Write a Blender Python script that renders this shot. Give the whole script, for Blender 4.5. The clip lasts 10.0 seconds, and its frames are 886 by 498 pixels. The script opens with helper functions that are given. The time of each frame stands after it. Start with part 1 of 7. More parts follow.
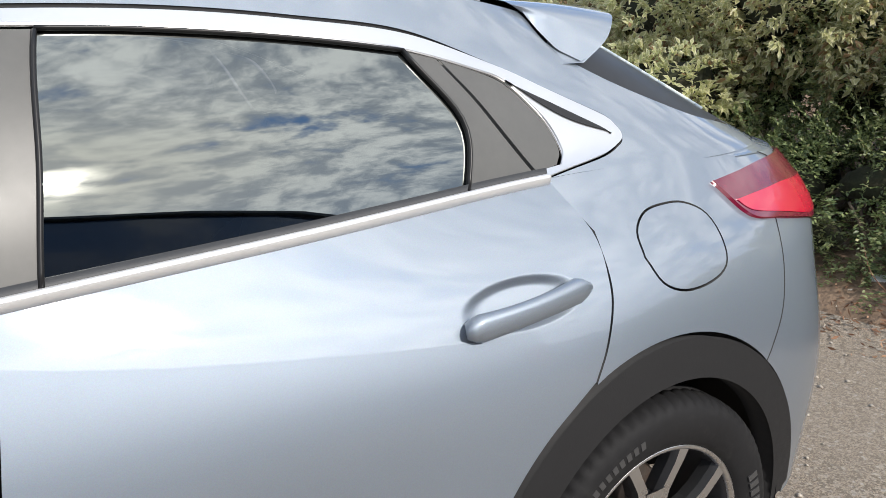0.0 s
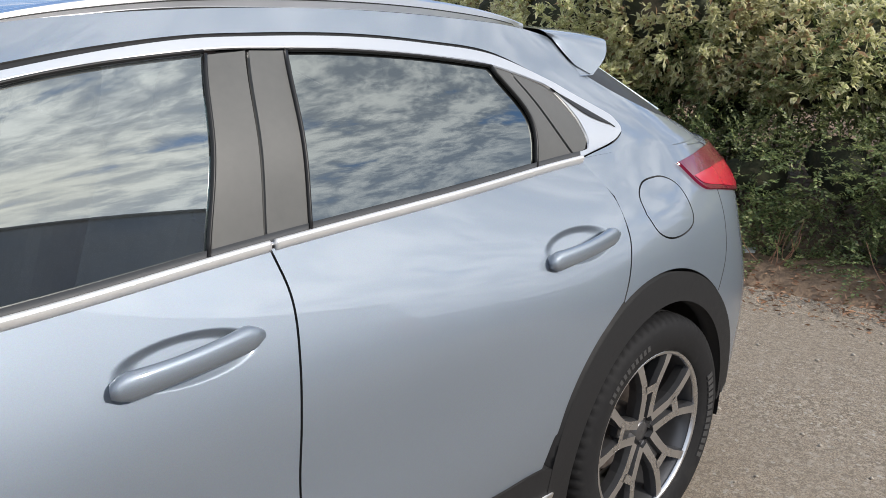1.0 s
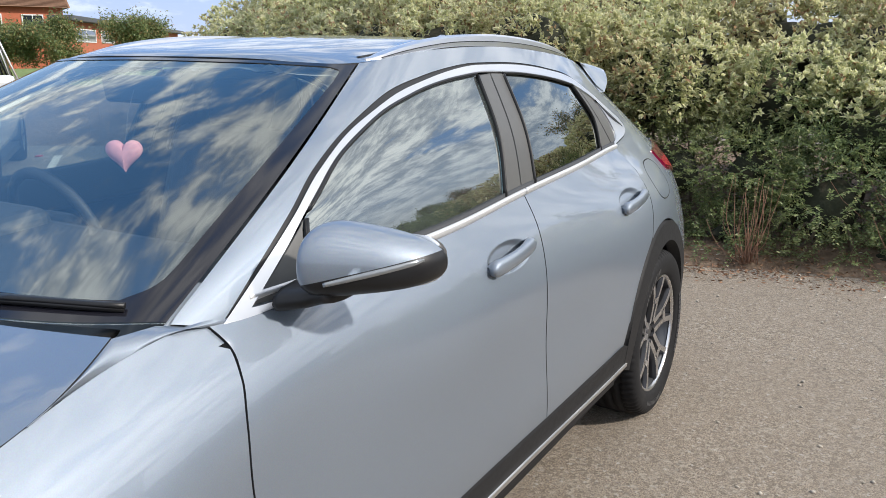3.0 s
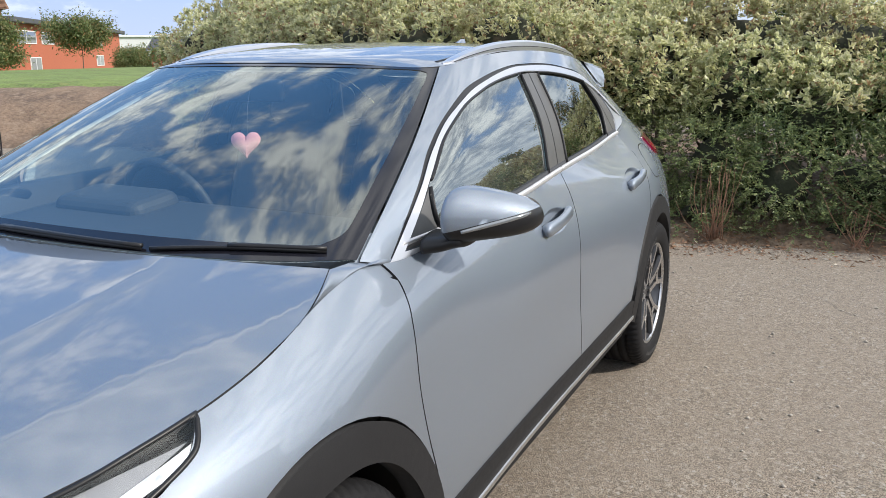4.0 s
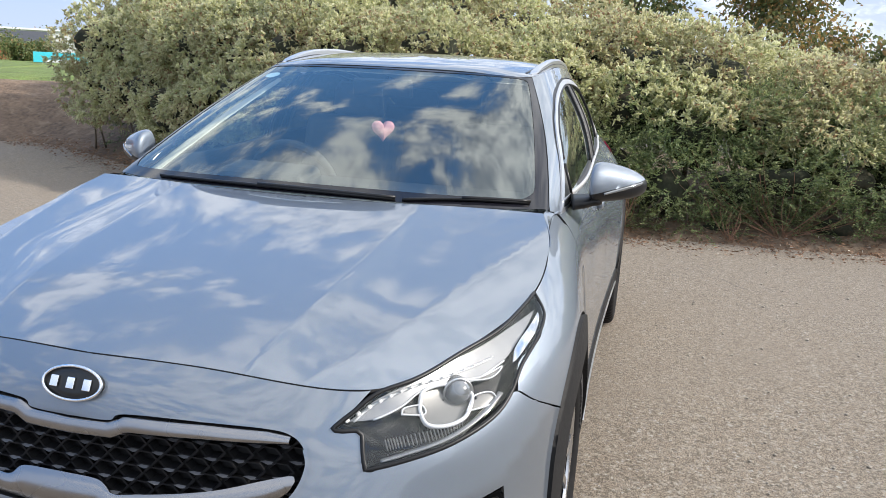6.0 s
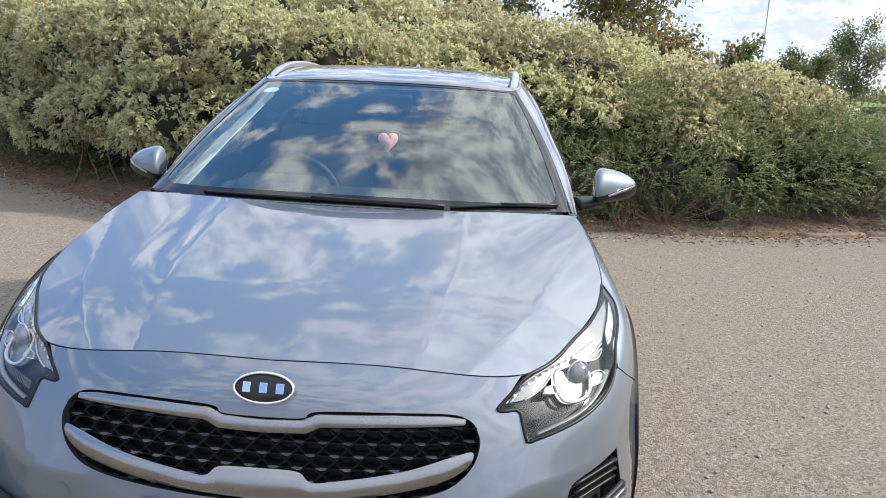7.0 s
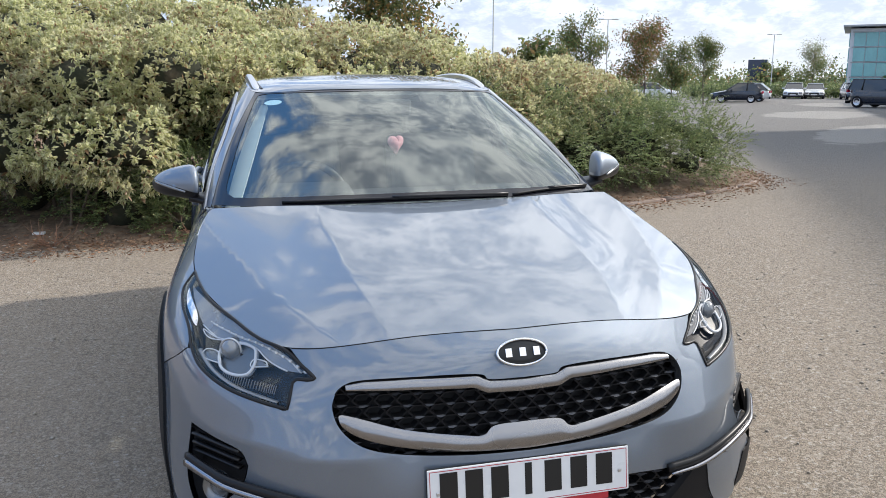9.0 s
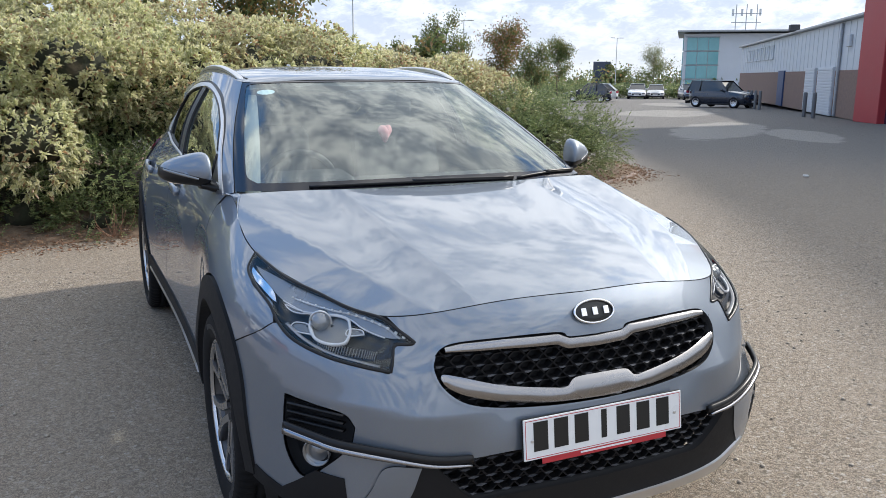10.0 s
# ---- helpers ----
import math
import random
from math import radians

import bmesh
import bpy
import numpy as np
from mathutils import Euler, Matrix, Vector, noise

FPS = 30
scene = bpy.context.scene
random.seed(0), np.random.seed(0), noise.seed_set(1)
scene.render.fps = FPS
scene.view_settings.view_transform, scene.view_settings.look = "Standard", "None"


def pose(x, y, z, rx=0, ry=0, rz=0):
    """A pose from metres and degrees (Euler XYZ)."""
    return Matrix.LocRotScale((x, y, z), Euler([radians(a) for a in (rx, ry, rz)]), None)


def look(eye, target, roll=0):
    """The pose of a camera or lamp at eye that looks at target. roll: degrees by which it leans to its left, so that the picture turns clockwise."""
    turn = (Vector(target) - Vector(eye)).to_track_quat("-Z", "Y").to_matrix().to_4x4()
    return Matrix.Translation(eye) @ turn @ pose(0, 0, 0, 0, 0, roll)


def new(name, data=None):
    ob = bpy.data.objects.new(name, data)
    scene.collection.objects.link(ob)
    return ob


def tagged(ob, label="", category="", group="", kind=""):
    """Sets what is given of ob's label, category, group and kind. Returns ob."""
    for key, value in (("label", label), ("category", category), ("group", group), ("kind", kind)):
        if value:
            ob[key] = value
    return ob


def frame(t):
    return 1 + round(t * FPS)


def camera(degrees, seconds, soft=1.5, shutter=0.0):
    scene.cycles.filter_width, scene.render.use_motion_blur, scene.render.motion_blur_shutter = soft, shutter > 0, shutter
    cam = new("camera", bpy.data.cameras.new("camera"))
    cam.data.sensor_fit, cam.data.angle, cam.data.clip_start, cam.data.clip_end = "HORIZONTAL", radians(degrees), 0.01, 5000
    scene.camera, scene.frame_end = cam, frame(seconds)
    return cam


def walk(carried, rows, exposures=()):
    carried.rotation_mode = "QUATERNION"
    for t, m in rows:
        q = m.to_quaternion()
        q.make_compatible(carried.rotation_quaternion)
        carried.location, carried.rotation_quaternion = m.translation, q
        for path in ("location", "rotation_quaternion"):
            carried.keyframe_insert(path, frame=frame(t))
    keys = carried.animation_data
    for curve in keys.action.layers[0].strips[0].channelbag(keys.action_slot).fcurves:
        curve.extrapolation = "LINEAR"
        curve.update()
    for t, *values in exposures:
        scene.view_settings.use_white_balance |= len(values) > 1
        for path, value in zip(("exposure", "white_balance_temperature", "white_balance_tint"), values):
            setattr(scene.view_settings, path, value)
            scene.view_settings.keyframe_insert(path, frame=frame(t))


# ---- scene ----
cam = camera(57.1, 10.0, soft=0.55)
PATH = [
    (0, (-1.571, 1.820, 1.371), (-2.604, 0.196, 0.826), -1.40),
    (0.5, (-1.271, 1.917, 1.427), (-2.416, 0.373, 0.874), -1.80),
    (1, (-0.881, 1.949, 1.427), (-2.192, 0.540, 0.882), -0.01),
    (1.5, (-0.564, 1.963, 1.444), (-2.069, 0.747, 0.937), 2.28),
    (2, (-0.228, 1.959, 1.444), (-1.755, 0.771, 0.935), 2.04),
    (2.5, (0.088, 1.855, 1.452), (-1.534, 0.784, 0.982), -0.28),
    (2.7, (0.240, 1.776, 1.427), (-1.408, 0.745, 0.960), -0.06),
    (3.8, (0.966, 1.663, 1.443), (-0.760, 0.769, 0.971), -0.15),
    (4, (1.057, 1.650, 1.452), (-0.677, 0.775, 0.976), -0.36),
    (4.5, (1.261, 1.553, 1.470), (-0.475, 0.678, 0.996), -0.52),
    (5, (1.562, 1.349, 1.442), (-0.229, 0.593, 0.975), 0.80),
    (5.5, (1.806, 1.209, 1.450), (-0.040, 0.591, 0.993), 1.89),
    (5.7, (1.922, 1.150, 1.430), (0.057, 0.583, 0.983), 2.31),
    (6.8, (2.378, 0.577, 1.456), (0.436, 0.395, 1.017), 3.01),
    (7, (2.436, 0.450, 1.486), (0.487, 0.347, 1.051), 2.77),
    (7.5, (2.602, 0.211, 1.513), (0.649, 0.196, 1.084), 2.58),
    (8, (2.777, -0.029, 1.503), (0.823, 0.049, 1.082), 1.80),
    (8.5, (2.803, -0.290, 1.516), (0.858, -0.085, 1.100), 0.33),
    (9, (2.632, -0.668, 1.468), (0.740, -0.173, 1.053), -0.25),
    (9.5, (2.614, -0.975, 1.481), (0.754, -0.365, 1.069), 0.07),
    (10, (2.619, -1.282, 1.436), (0.844, -0.460, 1.019), 0.31),
]
walk(cam, [(t, look(eye, target, roll)) for t, eye, target, roll in PATH], [(0.0, .16), (.5, .06), (1.0, .02), (2.5, .13), (4.5, .16), (7.0, .25), (8.5, .20), (10.0, .12)])

# ---- light ----
world = bpy.data.worlds.new("world")
scene.world = world
world.use_nodes = True
SUN_AZ, SUN_EL = radians(99), radians(32)   # azimuth from +x towards +y
SUN_DIR = Vector((math.cos(SUN_AZ) * math.cos(SUN_EL), math.sin(SUN_AZ) * math.cos(SUN_EL), math.sin(SUN_EL)))


class Nodes:
    """Short forms for building node trees."""

    def __init__(self, tree):
        self.tree = tree

    def add(self, kind, inputs=None):
        n = self.tree.nodes.new(kind)
        for k, v in (inputs or {}).items():
            if isinstance(v, bpy.types.NodeSocket):
                self.tree.links.new(v, n.inputs[k])
            else:
                n.inputs[k].default_value = v
        return n

    def math(self, op, a, b=0.0, c=0.0, clamp=False):
        n = self.add("ShaderNodeMath", {0: a, 1: b, 2: c})
        n.operation, n.use_clamp = op, clamp
        return n.outputs[0]

    def vmath(self, op, a, b=(0, 0, 0)):
        n = self.add("ShaderNodeVectorMath", {0: a, 1: b})
        n.operation = op
        return n.outputs["Value"] if op in ("DOT_PRODUCT", "LENGTH") else n.outputs[0]

    def scaled(self, vec, k):
        n = self.add("ShaderNodeVectorMath", {0: vec, 3: k})
        n.operation = "SCALE"
        return n.outputs[0]

    def noise(self, vec, scale, detail=3.0, rough=.5, dist=0.0):
        return self.add("ShaderNodeTexNoise", {"Vector": vec, "Scale": scale, "Detail": detail, "Roughness": rough, "Distortion": dist}).outputs[0]

    def step(self, x, lo, hi):
        n = self.add("ShaderNodeMapRange", {"Value": x, "From Min": lo, "From Max": hi})
        n.interpolation_type = "SMOOTHSTEP"
        return n.outputs[0]

    def mix(self, fac, a, b, mode="MIX"):
        n = self.tree.nodes.new("ShaderNodeMix")
        n.data_type, n.blend_type = "RGBA", mode
        for k, v in ((0, fac), (6, a), (7, b)):
            if isinstance(v, bpy.types.NodeSocket):
                self.tree.links.new(v, n.inputs[k])
            elif k == 0:
                n.inputs[0].default_value = v
            else:
                n.inputs[k].default_value = (*v, 1)
        return n.outputs[2]


w = Nodes(world.node_tree)
air = w.add("ShaderNodeTexSky")
air.sky_type, air.sun_disc, air.sun_elevation, air.sun_rotation = "NISHITA", False, SUN_EL, radians(90) - SUN_AZ
air.air_density, air.dust_density = 1.3, 2.0
sky = air.outputs[0]
way = w.add("ShaderNodeTexCoord").outputs["Generated"]
sep = w.add("ShaderNodeSeparateXYZ", {0: way})
up = w.math("MAXIMUM", sep.outputs[2], 0.0)
low_up = w.math("ADD", up, .40)
plan = w.vmath("DIVIDE", way, w.add("ShaderNodeCombineXYZ", {0: low_up, 1: low_up, 2: 1.0}).outputs[0])
flat = w.vmath("MULTIPLY", plan, (1, 1, 0))
big = w.noise(flat, 2.2, 4, .5, .3)
rows = w.noise(flat, 9.0, 5, .55, .25)
ripple = w.noise(flat, 34.0, 4, .6, .6)
thick = w.math("ADD", w.math("ADD", w.math("MULTIPLY", big, .62), w.math("MULTIPLY", rows, .42)), w.math("MULTIPLY", ripple, .08))
thick = w.math("ADD", thick, w.math("MULTIPLY", sep.outputs[1], .10))   # clearer away from the sun
cover = w.step(thick, .452, .575)
sunward = w.math("MAXIMUM", w.vmath("DOT_PRODUCT", way, tuple(SUN_DIR)), 0.0)
near = w.math("POWER", sunward, 14.0)
glow = w.math("MULTIPLY", w.math("POWER", sunward, 700.0), w.step(rows, .30, .62))
cloud = w.mix(w.step(w.math("ADD", w.math("MULTIPLY", rows, .7), w.math("MULTIPLY", ripple, .3)), .40, .62), (4.7, 5.3, 6.3), (13.4, 13.6, 13.8))
cloud = w.scaled(cloud, w.math("ADD", 1.0, w.math("MULTIPLY", w.math("POWER", sunward, 3.0), .45)))
cloud = w.mix(near, cloud, w.mix(w.step(rows, .36, .60), (11, 11, 11), (17, 16.4, 15)))
haze = w.math("POWER", w.math("SUBTRACT", 1.0, up), 4.6)
sunside = w.step(sep.outputs[1], -.8, .5)
blue = w.mix(w.math("MULTIPLY", haze, .97), w.mix(.8, sky, (1.4, 3.9, 8.9)), w.mix(sunside, (5.2, 6.1, 8.2), (7.4, 7.8, 8.4)))
whole = w.mix(w.math("MULTIPLY", cover, w.math("SUBTRACT", 1.0, w.math("MULTIPLY", haze, .97, clamp=True))), blue, cloud)
whole = w.mix(glow, whole, (230, 212, 186))
out = world.node_tree.nodes["Background"]
out.inputs["Strength"].default_value = 0.115
world.node_tree.links.new(whole, out.inputs[0])
lamp = new("sun", bpy.data.lights.new("sun", "SUN"))
lamp.data.energy, lamp.data.angle, lamp.data.color = 4.4, radians(2.5), (1, .940, .872)
lamp.matrix_world = look((0, 0, 30), Vector((0, 0, 30)) - SUN_DIR)

# ---- materials ----
def material(name, color, rough=.5, metal=0.0, grain=0.0, scale=40.0, bump=0.0, coat=0.0, wear=None, spec=.5, detail=4):
    """A surface with mottling at two scales (grain), relief (bump) and, where wear is given, patches of that colour."""
    m = bpy.data.materials.new(name)
    m.use_nodes = True
    n = Nodes(m.node_tree)
    b = m.node_tree.nodes["Principled BSDF"]
    b.inputs["Roughness"].default_value, b.inputs["Metallic"].default_value = rough, metal
    b.inputs["Coat Weight"].default_value, b.inputs["Coat Roughness"].default_value = coat, .03
    b.inputs["Specular IOR Level"].default_value = spec
    pos = n.add("ShaderNodeTexCoord").outputs["Object"]
    fine, wide = n.noise(pos, scale, detail, .6), n.noise(pos, scale * .13, 3, .55)
    f = n.math("ADD", n.math("MULTIPLY", n.math("SUBTRACT", fine, .5), grain * 1.6), n.math("MULTIPLY", n.math("SUBTRACT", wide, .5), grain * 1.6))
    c = n.scaled(color, n.math("ADD", f, 1.0))
    if wear:
        c = n.mix(n.step(n.noise(pos, scale * .3, 5, .65, .4), .52, .68), c, wear)
    m.node_tree.links.new(c, b.inputs["Base Color"])
    m.node_tree.links.new(n.math("ADD", n.math("MULTIPLY", n.math("SUBTRACT", wide, .5), .18), rough, clamp=True), b.inputs["Roughness"])
    if bump:
        m.node_tree.links.new(n.add("ShaderNodeBump", {"Height": fine, "Strength": .6, "Distance": bump}).outputs[0], b.inputs["Normal"])
    return m


def glass(name, tint, ior=1.75, film=0.0):
    """A pane: tinted see-through, with the gloss of glass and, where film is given, a thin film of dust."""
    m = bpy.data.materials.new(name)
    m.use_nodes = True
    n = Nodes(m.node_tree)
    f0 = ((ior - 1) / (ior + 1)) ** 2
    facing = n.add("ShaderNodeLayerWeight", {"Blend": .5}).outputs["Facing"]
    fres = n.math("ADD", n.math("MULTIPLY", n.math("POWER", facing, 5.0), 1 - f0), f0)
    a = n.add("ShaderNodeBsdfTransparent", {"Color": (*tint, 1)}).outputs[0]
    g = n.add("ShaderNodeBsdfGlossy", {"Color": (.94, 1, .975, 1), "Roughness": .004}).outputs[0]
    if film:
        pos = n.add("ShaderNodeTexCoord").outputs["Object"]
        dust = n.math("MULTIPLY", n.math("ADD", n.noise(pos, 4.0, 4, .6), .5), film)
        a = n.add("ShaderNodeMixShader", {0: dust, 1: a, 2: n.add("ShaderNodeBsdfDiffuse", {"Color": (.72, .76, .80, 1)}).outputs[0]}).outputs[0]
    mixed = n.add("ShaderNodeMixShader", {0: fres, 1: a, 2: g}).outputs[0]
    m.node_tree.links.new(mixed, m.node_tree.nodes["Material Output"].inputs["Surface"])
    return m


def car_paint(name, color):
    m = bpy.data.materials.new(name)
    m.use_nodes = True
    n = Nodes(m.node_tree)
    b = m.node_tree.nodes["Principled BSDF"]
    pos = n.add("ShaderNodeTexCoord").outputs["Object"]
    flake = n.add("ShaderNodeTexVoronoi", {"Vector": pos, "Scale": 900.0}).outputs["Color"]
    dust = n.noise(pos, 3.0, 4, .6)
    c = n.mix(n.math("MULTIPLY", dust, .07), color, (.42, .40, .36))
    c = n.mix(.06, c, flake, "OVERLAY")
    m.node_tree.links.new(c, b.inputs["Base Color"])
    b.inputs["Metallic"].default_value = .74
    m.node_tree.links.new(n.math("ADD", n.math("MULTIPLY", dust, .08), .53), b.inputs["Roughness"])
    b.inputs["Coat Weight"].default_value, b.inputs["Coat Roughness"].default_value, b.inputs["Coat IOR"].default_value = 1.0, .012, 1.75
    return m


PAINT = car_paint("silver_blue_paint", (.189, .226, .276))
SEAM = material("shaded_panel_seam", (.012, .012, .013), .8, grain=.2)
OPAL = material("opal_light_guide", (.62, .63, .65), .25, grain=.03)
BLACK = material("satin_black_trim", (.010, .010, .011), .40, spec=.35, grain=.2, scale=90)
CLAD = material("grained_black_cladding", (.013, .013, .014), .62, spec=.22, grain=.15, scale=400, bump=.0004)
PILLAR = material("matt_pillar_film", (.075, .075, .073), .42, grain=.15, scale=60)
CHROME = material("satin_chrome", (.70, .70, .71), .32, 1.0, grain=.02, scale=30)
WAIST_SILVER = material("satin_silver_trim", (.66, .66, .67), .36, .55, grain=.02, scale=30)
GRILLE_SILVER = material("grille_satin_chrome", (.33, .325, .33), .26, 1.0, grain=.03, scale=30)
DARK_CHROME = material("smoked_satin_chrome", (.36, .36, .38), .24, 1.0, grain=.03, scale=30)
BRIGHT = material("bright_chrome", (.85, .85, .86), .07, 1.0)
RUBBER = material("tyre_rubber", (.011, .011, .012), .72, spec=.18, grain=.35, scale=60, bump=.0006, wear=(.017, .017, .017))
ALLOY = material("machined_alloy", (.62, .62, .63), .28, 1.0, grain=.04, scale=80)
ALLOY_DARK = material("dark_grey_alloy", (.10, .10, .105), .35, .7, grain=.1, scale=60)
DISC = material("brake_disc_iron", (.20, .17, .15), .45, .8, grain=.5, scale=50, wear=(.16, .08, .04))
DEEP = material("deep_black_plastic", (.008, .008, .009), .6, spec=.25)
SCREEN_GLASS = glass("windscreen_glass", (.90, .96, .93), 2.45, .004)
SIDE_GLASS = glass("side_window_glass", (.60, .68, .64), 3.3, .03)
PRIVACY = glass("privacy_glass", (.08, .08, .09), 2.8)
LENS = glass("clear_lamp_lens", (.98, .98, .98), 1.5)
RED_LENS = material("red_lamp_lens", (.40, .003, .030), .18, coat=.5)
DARK_RED = material("dark_red_lens", (.115, .003, .020), .14, coat=.5)
CLOTH = material("seat_cloth", (.12, .12, .125), .85, grain=.3, scale=200)
DASH = material("dashboard_plastic", (.030, .032, .036), .6, grain=.2, scale=200)
LINER = material("roof_lining", (.50, .51, .47), .9, grain=.1, scale=200)
WHITE_PLATE = material("plate_white", (.78, .78, .77), .3, grain=.05)
PLATE_BLACK = material("plate_black", (.012, .012, .012), .35)
PLATE_RED = material("plate_red", (.45, .03, .04), .4)
PROJECTOR = material("projector_glass", (.24, .25, .26), .14, .5, coat=1.0)
LAMP_GREY = material("grey_lamp_metal", (.27, .275, .285), .30, .5, grain=.06)
FRIT_BLACK = material("ceramic_border", (.010, .010, .014), .10)
LAMP_DARK = material("dark_lamp_plastic", (.012, .012, .014), .40, spec=.3, grain=.2, scale=60)
CREAM_CHROME = material("warm_lamp_chrome", (.20, .198, .194), .28, .6)

# ---- the car's body lines ----
def spline_weights(n, u):
    """Rows of weights of a natural cubic spline through n evenly keyed values, at the keys u, and its slopes."""
    A = np.zeros((n, n))
    B = np.zeros((n, n))
    A[0, 0] = A[-1, -1] = 1
    for i in range(1, n - 1):
        A[i, i - 1:i + 2] = 1, 4, 1
        B[i, i - 1:i + 2] = 6, -12, 6
    M = np.linalg.solve(A, B)
    u = np.clip(np.asarray(u, float), 0, n - 1)
    k = np.minimum(u.astype(int), n - 2)
    f = u - k
    I = np.eye(n)
    a, b, c, d = I[k], I[k + 1], M[k], M[k + 1]
    g = 1 - f
    w = a * g[:, None] + b * f[:, None] + c * ((g ** 3 - g) / 6)[:, None] + d * ((f ** 3 - f) / 6)[:, None]
    s = b - a + c * ((1 - 3 * g ** 2) / 6)[:, None] + d * ((3 * f ** 2 - 1) / 6)[:, None]
    return w, s


class Net:
    """A smooth surface through a net of stations (u, along) and rings (v, up); ends marked in mirror go on symmetrically over y = 0."""

    def __init__(self, rings, mirror=(False, False)):
        P = np.array(rings, float)
        flip = np.array([1, -1, 1])
        self.lead = 2 if mirror[0] else 0
        self.nu, self.nv = P.shape[1], P.shape[0]
        if mirror[0]:
            P = np.concatenate([P[:, 2:0:-1] * flip, P], 1)
        if mirror[1]:
            P = np.concatenate([P, P[:, -2:-4:-1] * flip], 1)
        self.P = P
        gu, gv = np.meshgrid(np.linspace(0, self.nu - 1, 40 * (self.nu - 1) + 1), np.linspace(0, self.nv - 1, 24 * (self.nv - 1) + 1))
        self.gu, self.gv = gu.ravel(), gv.ravel()
        self.grid = self.at(self.gu, self.gv)

    def weigh(self, u, v):
        wu, su = spline_weights(self.P.shape[1], np.asarray(u, float) + self.lead)
        wv, sv = spline_weights(self.nv, v)
        return wu, su, wv, sv

    def at(self, u, v):
        wu, su, wv, sv = self.weigh(u, v)
        return np.einsum("mi,mj,jik->mk", wu, wv, self.P, optimize=True)

    def full(self, u, v):
        """Places and both slopes."""
        wu, su, wv, sv = self.weigh(u, v)
        e = lambda a, b: np.einsum("mi,mj,jik->mk", a, b, self.P, optimize=True)
        return e(wu, wv), e(su, wv), e(wu, sv)

    def normal(self, u, v):
        p, a, b = self.full(u, v)
        n = np.cross(a, b)
        return n / np.maximum(np.linalg.norm(n, axis=1, keepdims=True), 1e-9)

    def keys(self, points, span=None):
        """(u, v) of the places on the surface nearest to the points; a coordinate that is None is left open. span: stations to keep to."""
        out = []
        far = 0 if span is None else np.where((self.gu < span[0]) | (self.gu > span[1]), 1e3, 0)
        for p in points:
            use = [i for i in range(3) if p[i] is not None]
            q = np.array([p[i] for i in use], float)
            d = ((self.grid[:, use] - q) ** 2).sum(1) + far
            i = int(d.argmin())
            u, v = self.gu[i], self.gv[i]
            for _ in range(6):
                a, su, sv = self.full([u], [v])
                J = np.stack([su[0, use], sv[0, use]], 1)
                r = q - a[0, use]
                step = np.linalg.lstsq(J, r, rcond=None)[0]
                u = min(max(u + float(np.clip(step[0], -.3, .3)), 0), self.nu - 1)
                v = min(max(v + float(np.clip(step[1], -.3, .3)), 0), self.nv - 1)
            out.append((u, v))
        return np.array(out)


def chain(text):
    return [tuple(float(c) for c in p.split(",")) for p in text.split()]


# lower body: from the middle of the front, round the corner, along the side to the middle of the rear
LOWER = Net([
    chain(".86,0,.20 .845,.30,.20 .80,.55,.20 .66,.76,.20 .40,.855,.20 0,.88,.22 -.5,.87,.23 -1,.86,.23 -1.5,.86,.23 -2,.865,.24 -2.35,.875,.25 -2.65,.885,.26 -2.98,.86,.28 -3.26,.76,.31 -3.42,.45,.33 -3.45,0,.33"),
    chain(".905,0,.44 .89,.30,.44 .84,.56,.44 .69,.775,.44 .40,.885,.44 0,.907,.45 -.5,.885,.43 -1,.872,.43 -1.5,.872,.43 -2,.885,.44 -2.35,.90,.46 -2.65,.898,.48 -2.98,.868,.50 -3.29,.775,.50 -3.47,.46,.50 -3.50,0,.50"),
    chain(".903,0,.57 .878,.30,.57 .825,.54,.57 .66,.745,.58 .38,.875,.60 0,.908,.62 -.5,.872,.61 -1,.86,.61 -1.5,.862,.61 -2,.878,.63 -2.35,.898,.65 -2.65,.893,.66 -2.98,.863,.67 -3.30,.768,.66 -3.46,.46,.67 -3.49,0,.67"),
    chain(".868,0,.69 .85,.28,.69 .782,.52,.69 .65,.72,.705 .38,.848,.745 0,.895,.76 -.5,.853,.77 -1,.848,.78 -1.5,.85,.79 -2,.865,.80 -2.35,.875,.82 -2.65,.87,.83 -2.98,.832,.84 -3.30,.735,.82 -3.43,.46,.83 -3.45,0,.83"),
    chain(".842,0,.785 .815,.27,.78 .738,.53,.755 .59,.70,.775 .34,.818,.83 0,.85,.872 -.5,.822,.912 -1,.815,.92 -1.5,.818,.925 -2,.823,.935 -2.35,.822,.945 -2.65,.815,.955 -2.98,.775,.955 -3.33,.68,.935 -3.46,.44,.94 -3.48,0,.94"),
    chain(".79,0,.85 .765,.27,.843 .69,.545,.815 .51,.68,.848 .29,.767,.892 0,.786,.946 -.37,.752,1.012 -1,.775,1.02 -1.5,.768,1.048 -2,.748,1.07 -2.35,.718,1.085 -2.65,.70,1.09 -2.95,.68,1.075 -3.28,.60,1.055 -3.42,.38,1.06 -3.44,0,1.06"),
], (True, True))
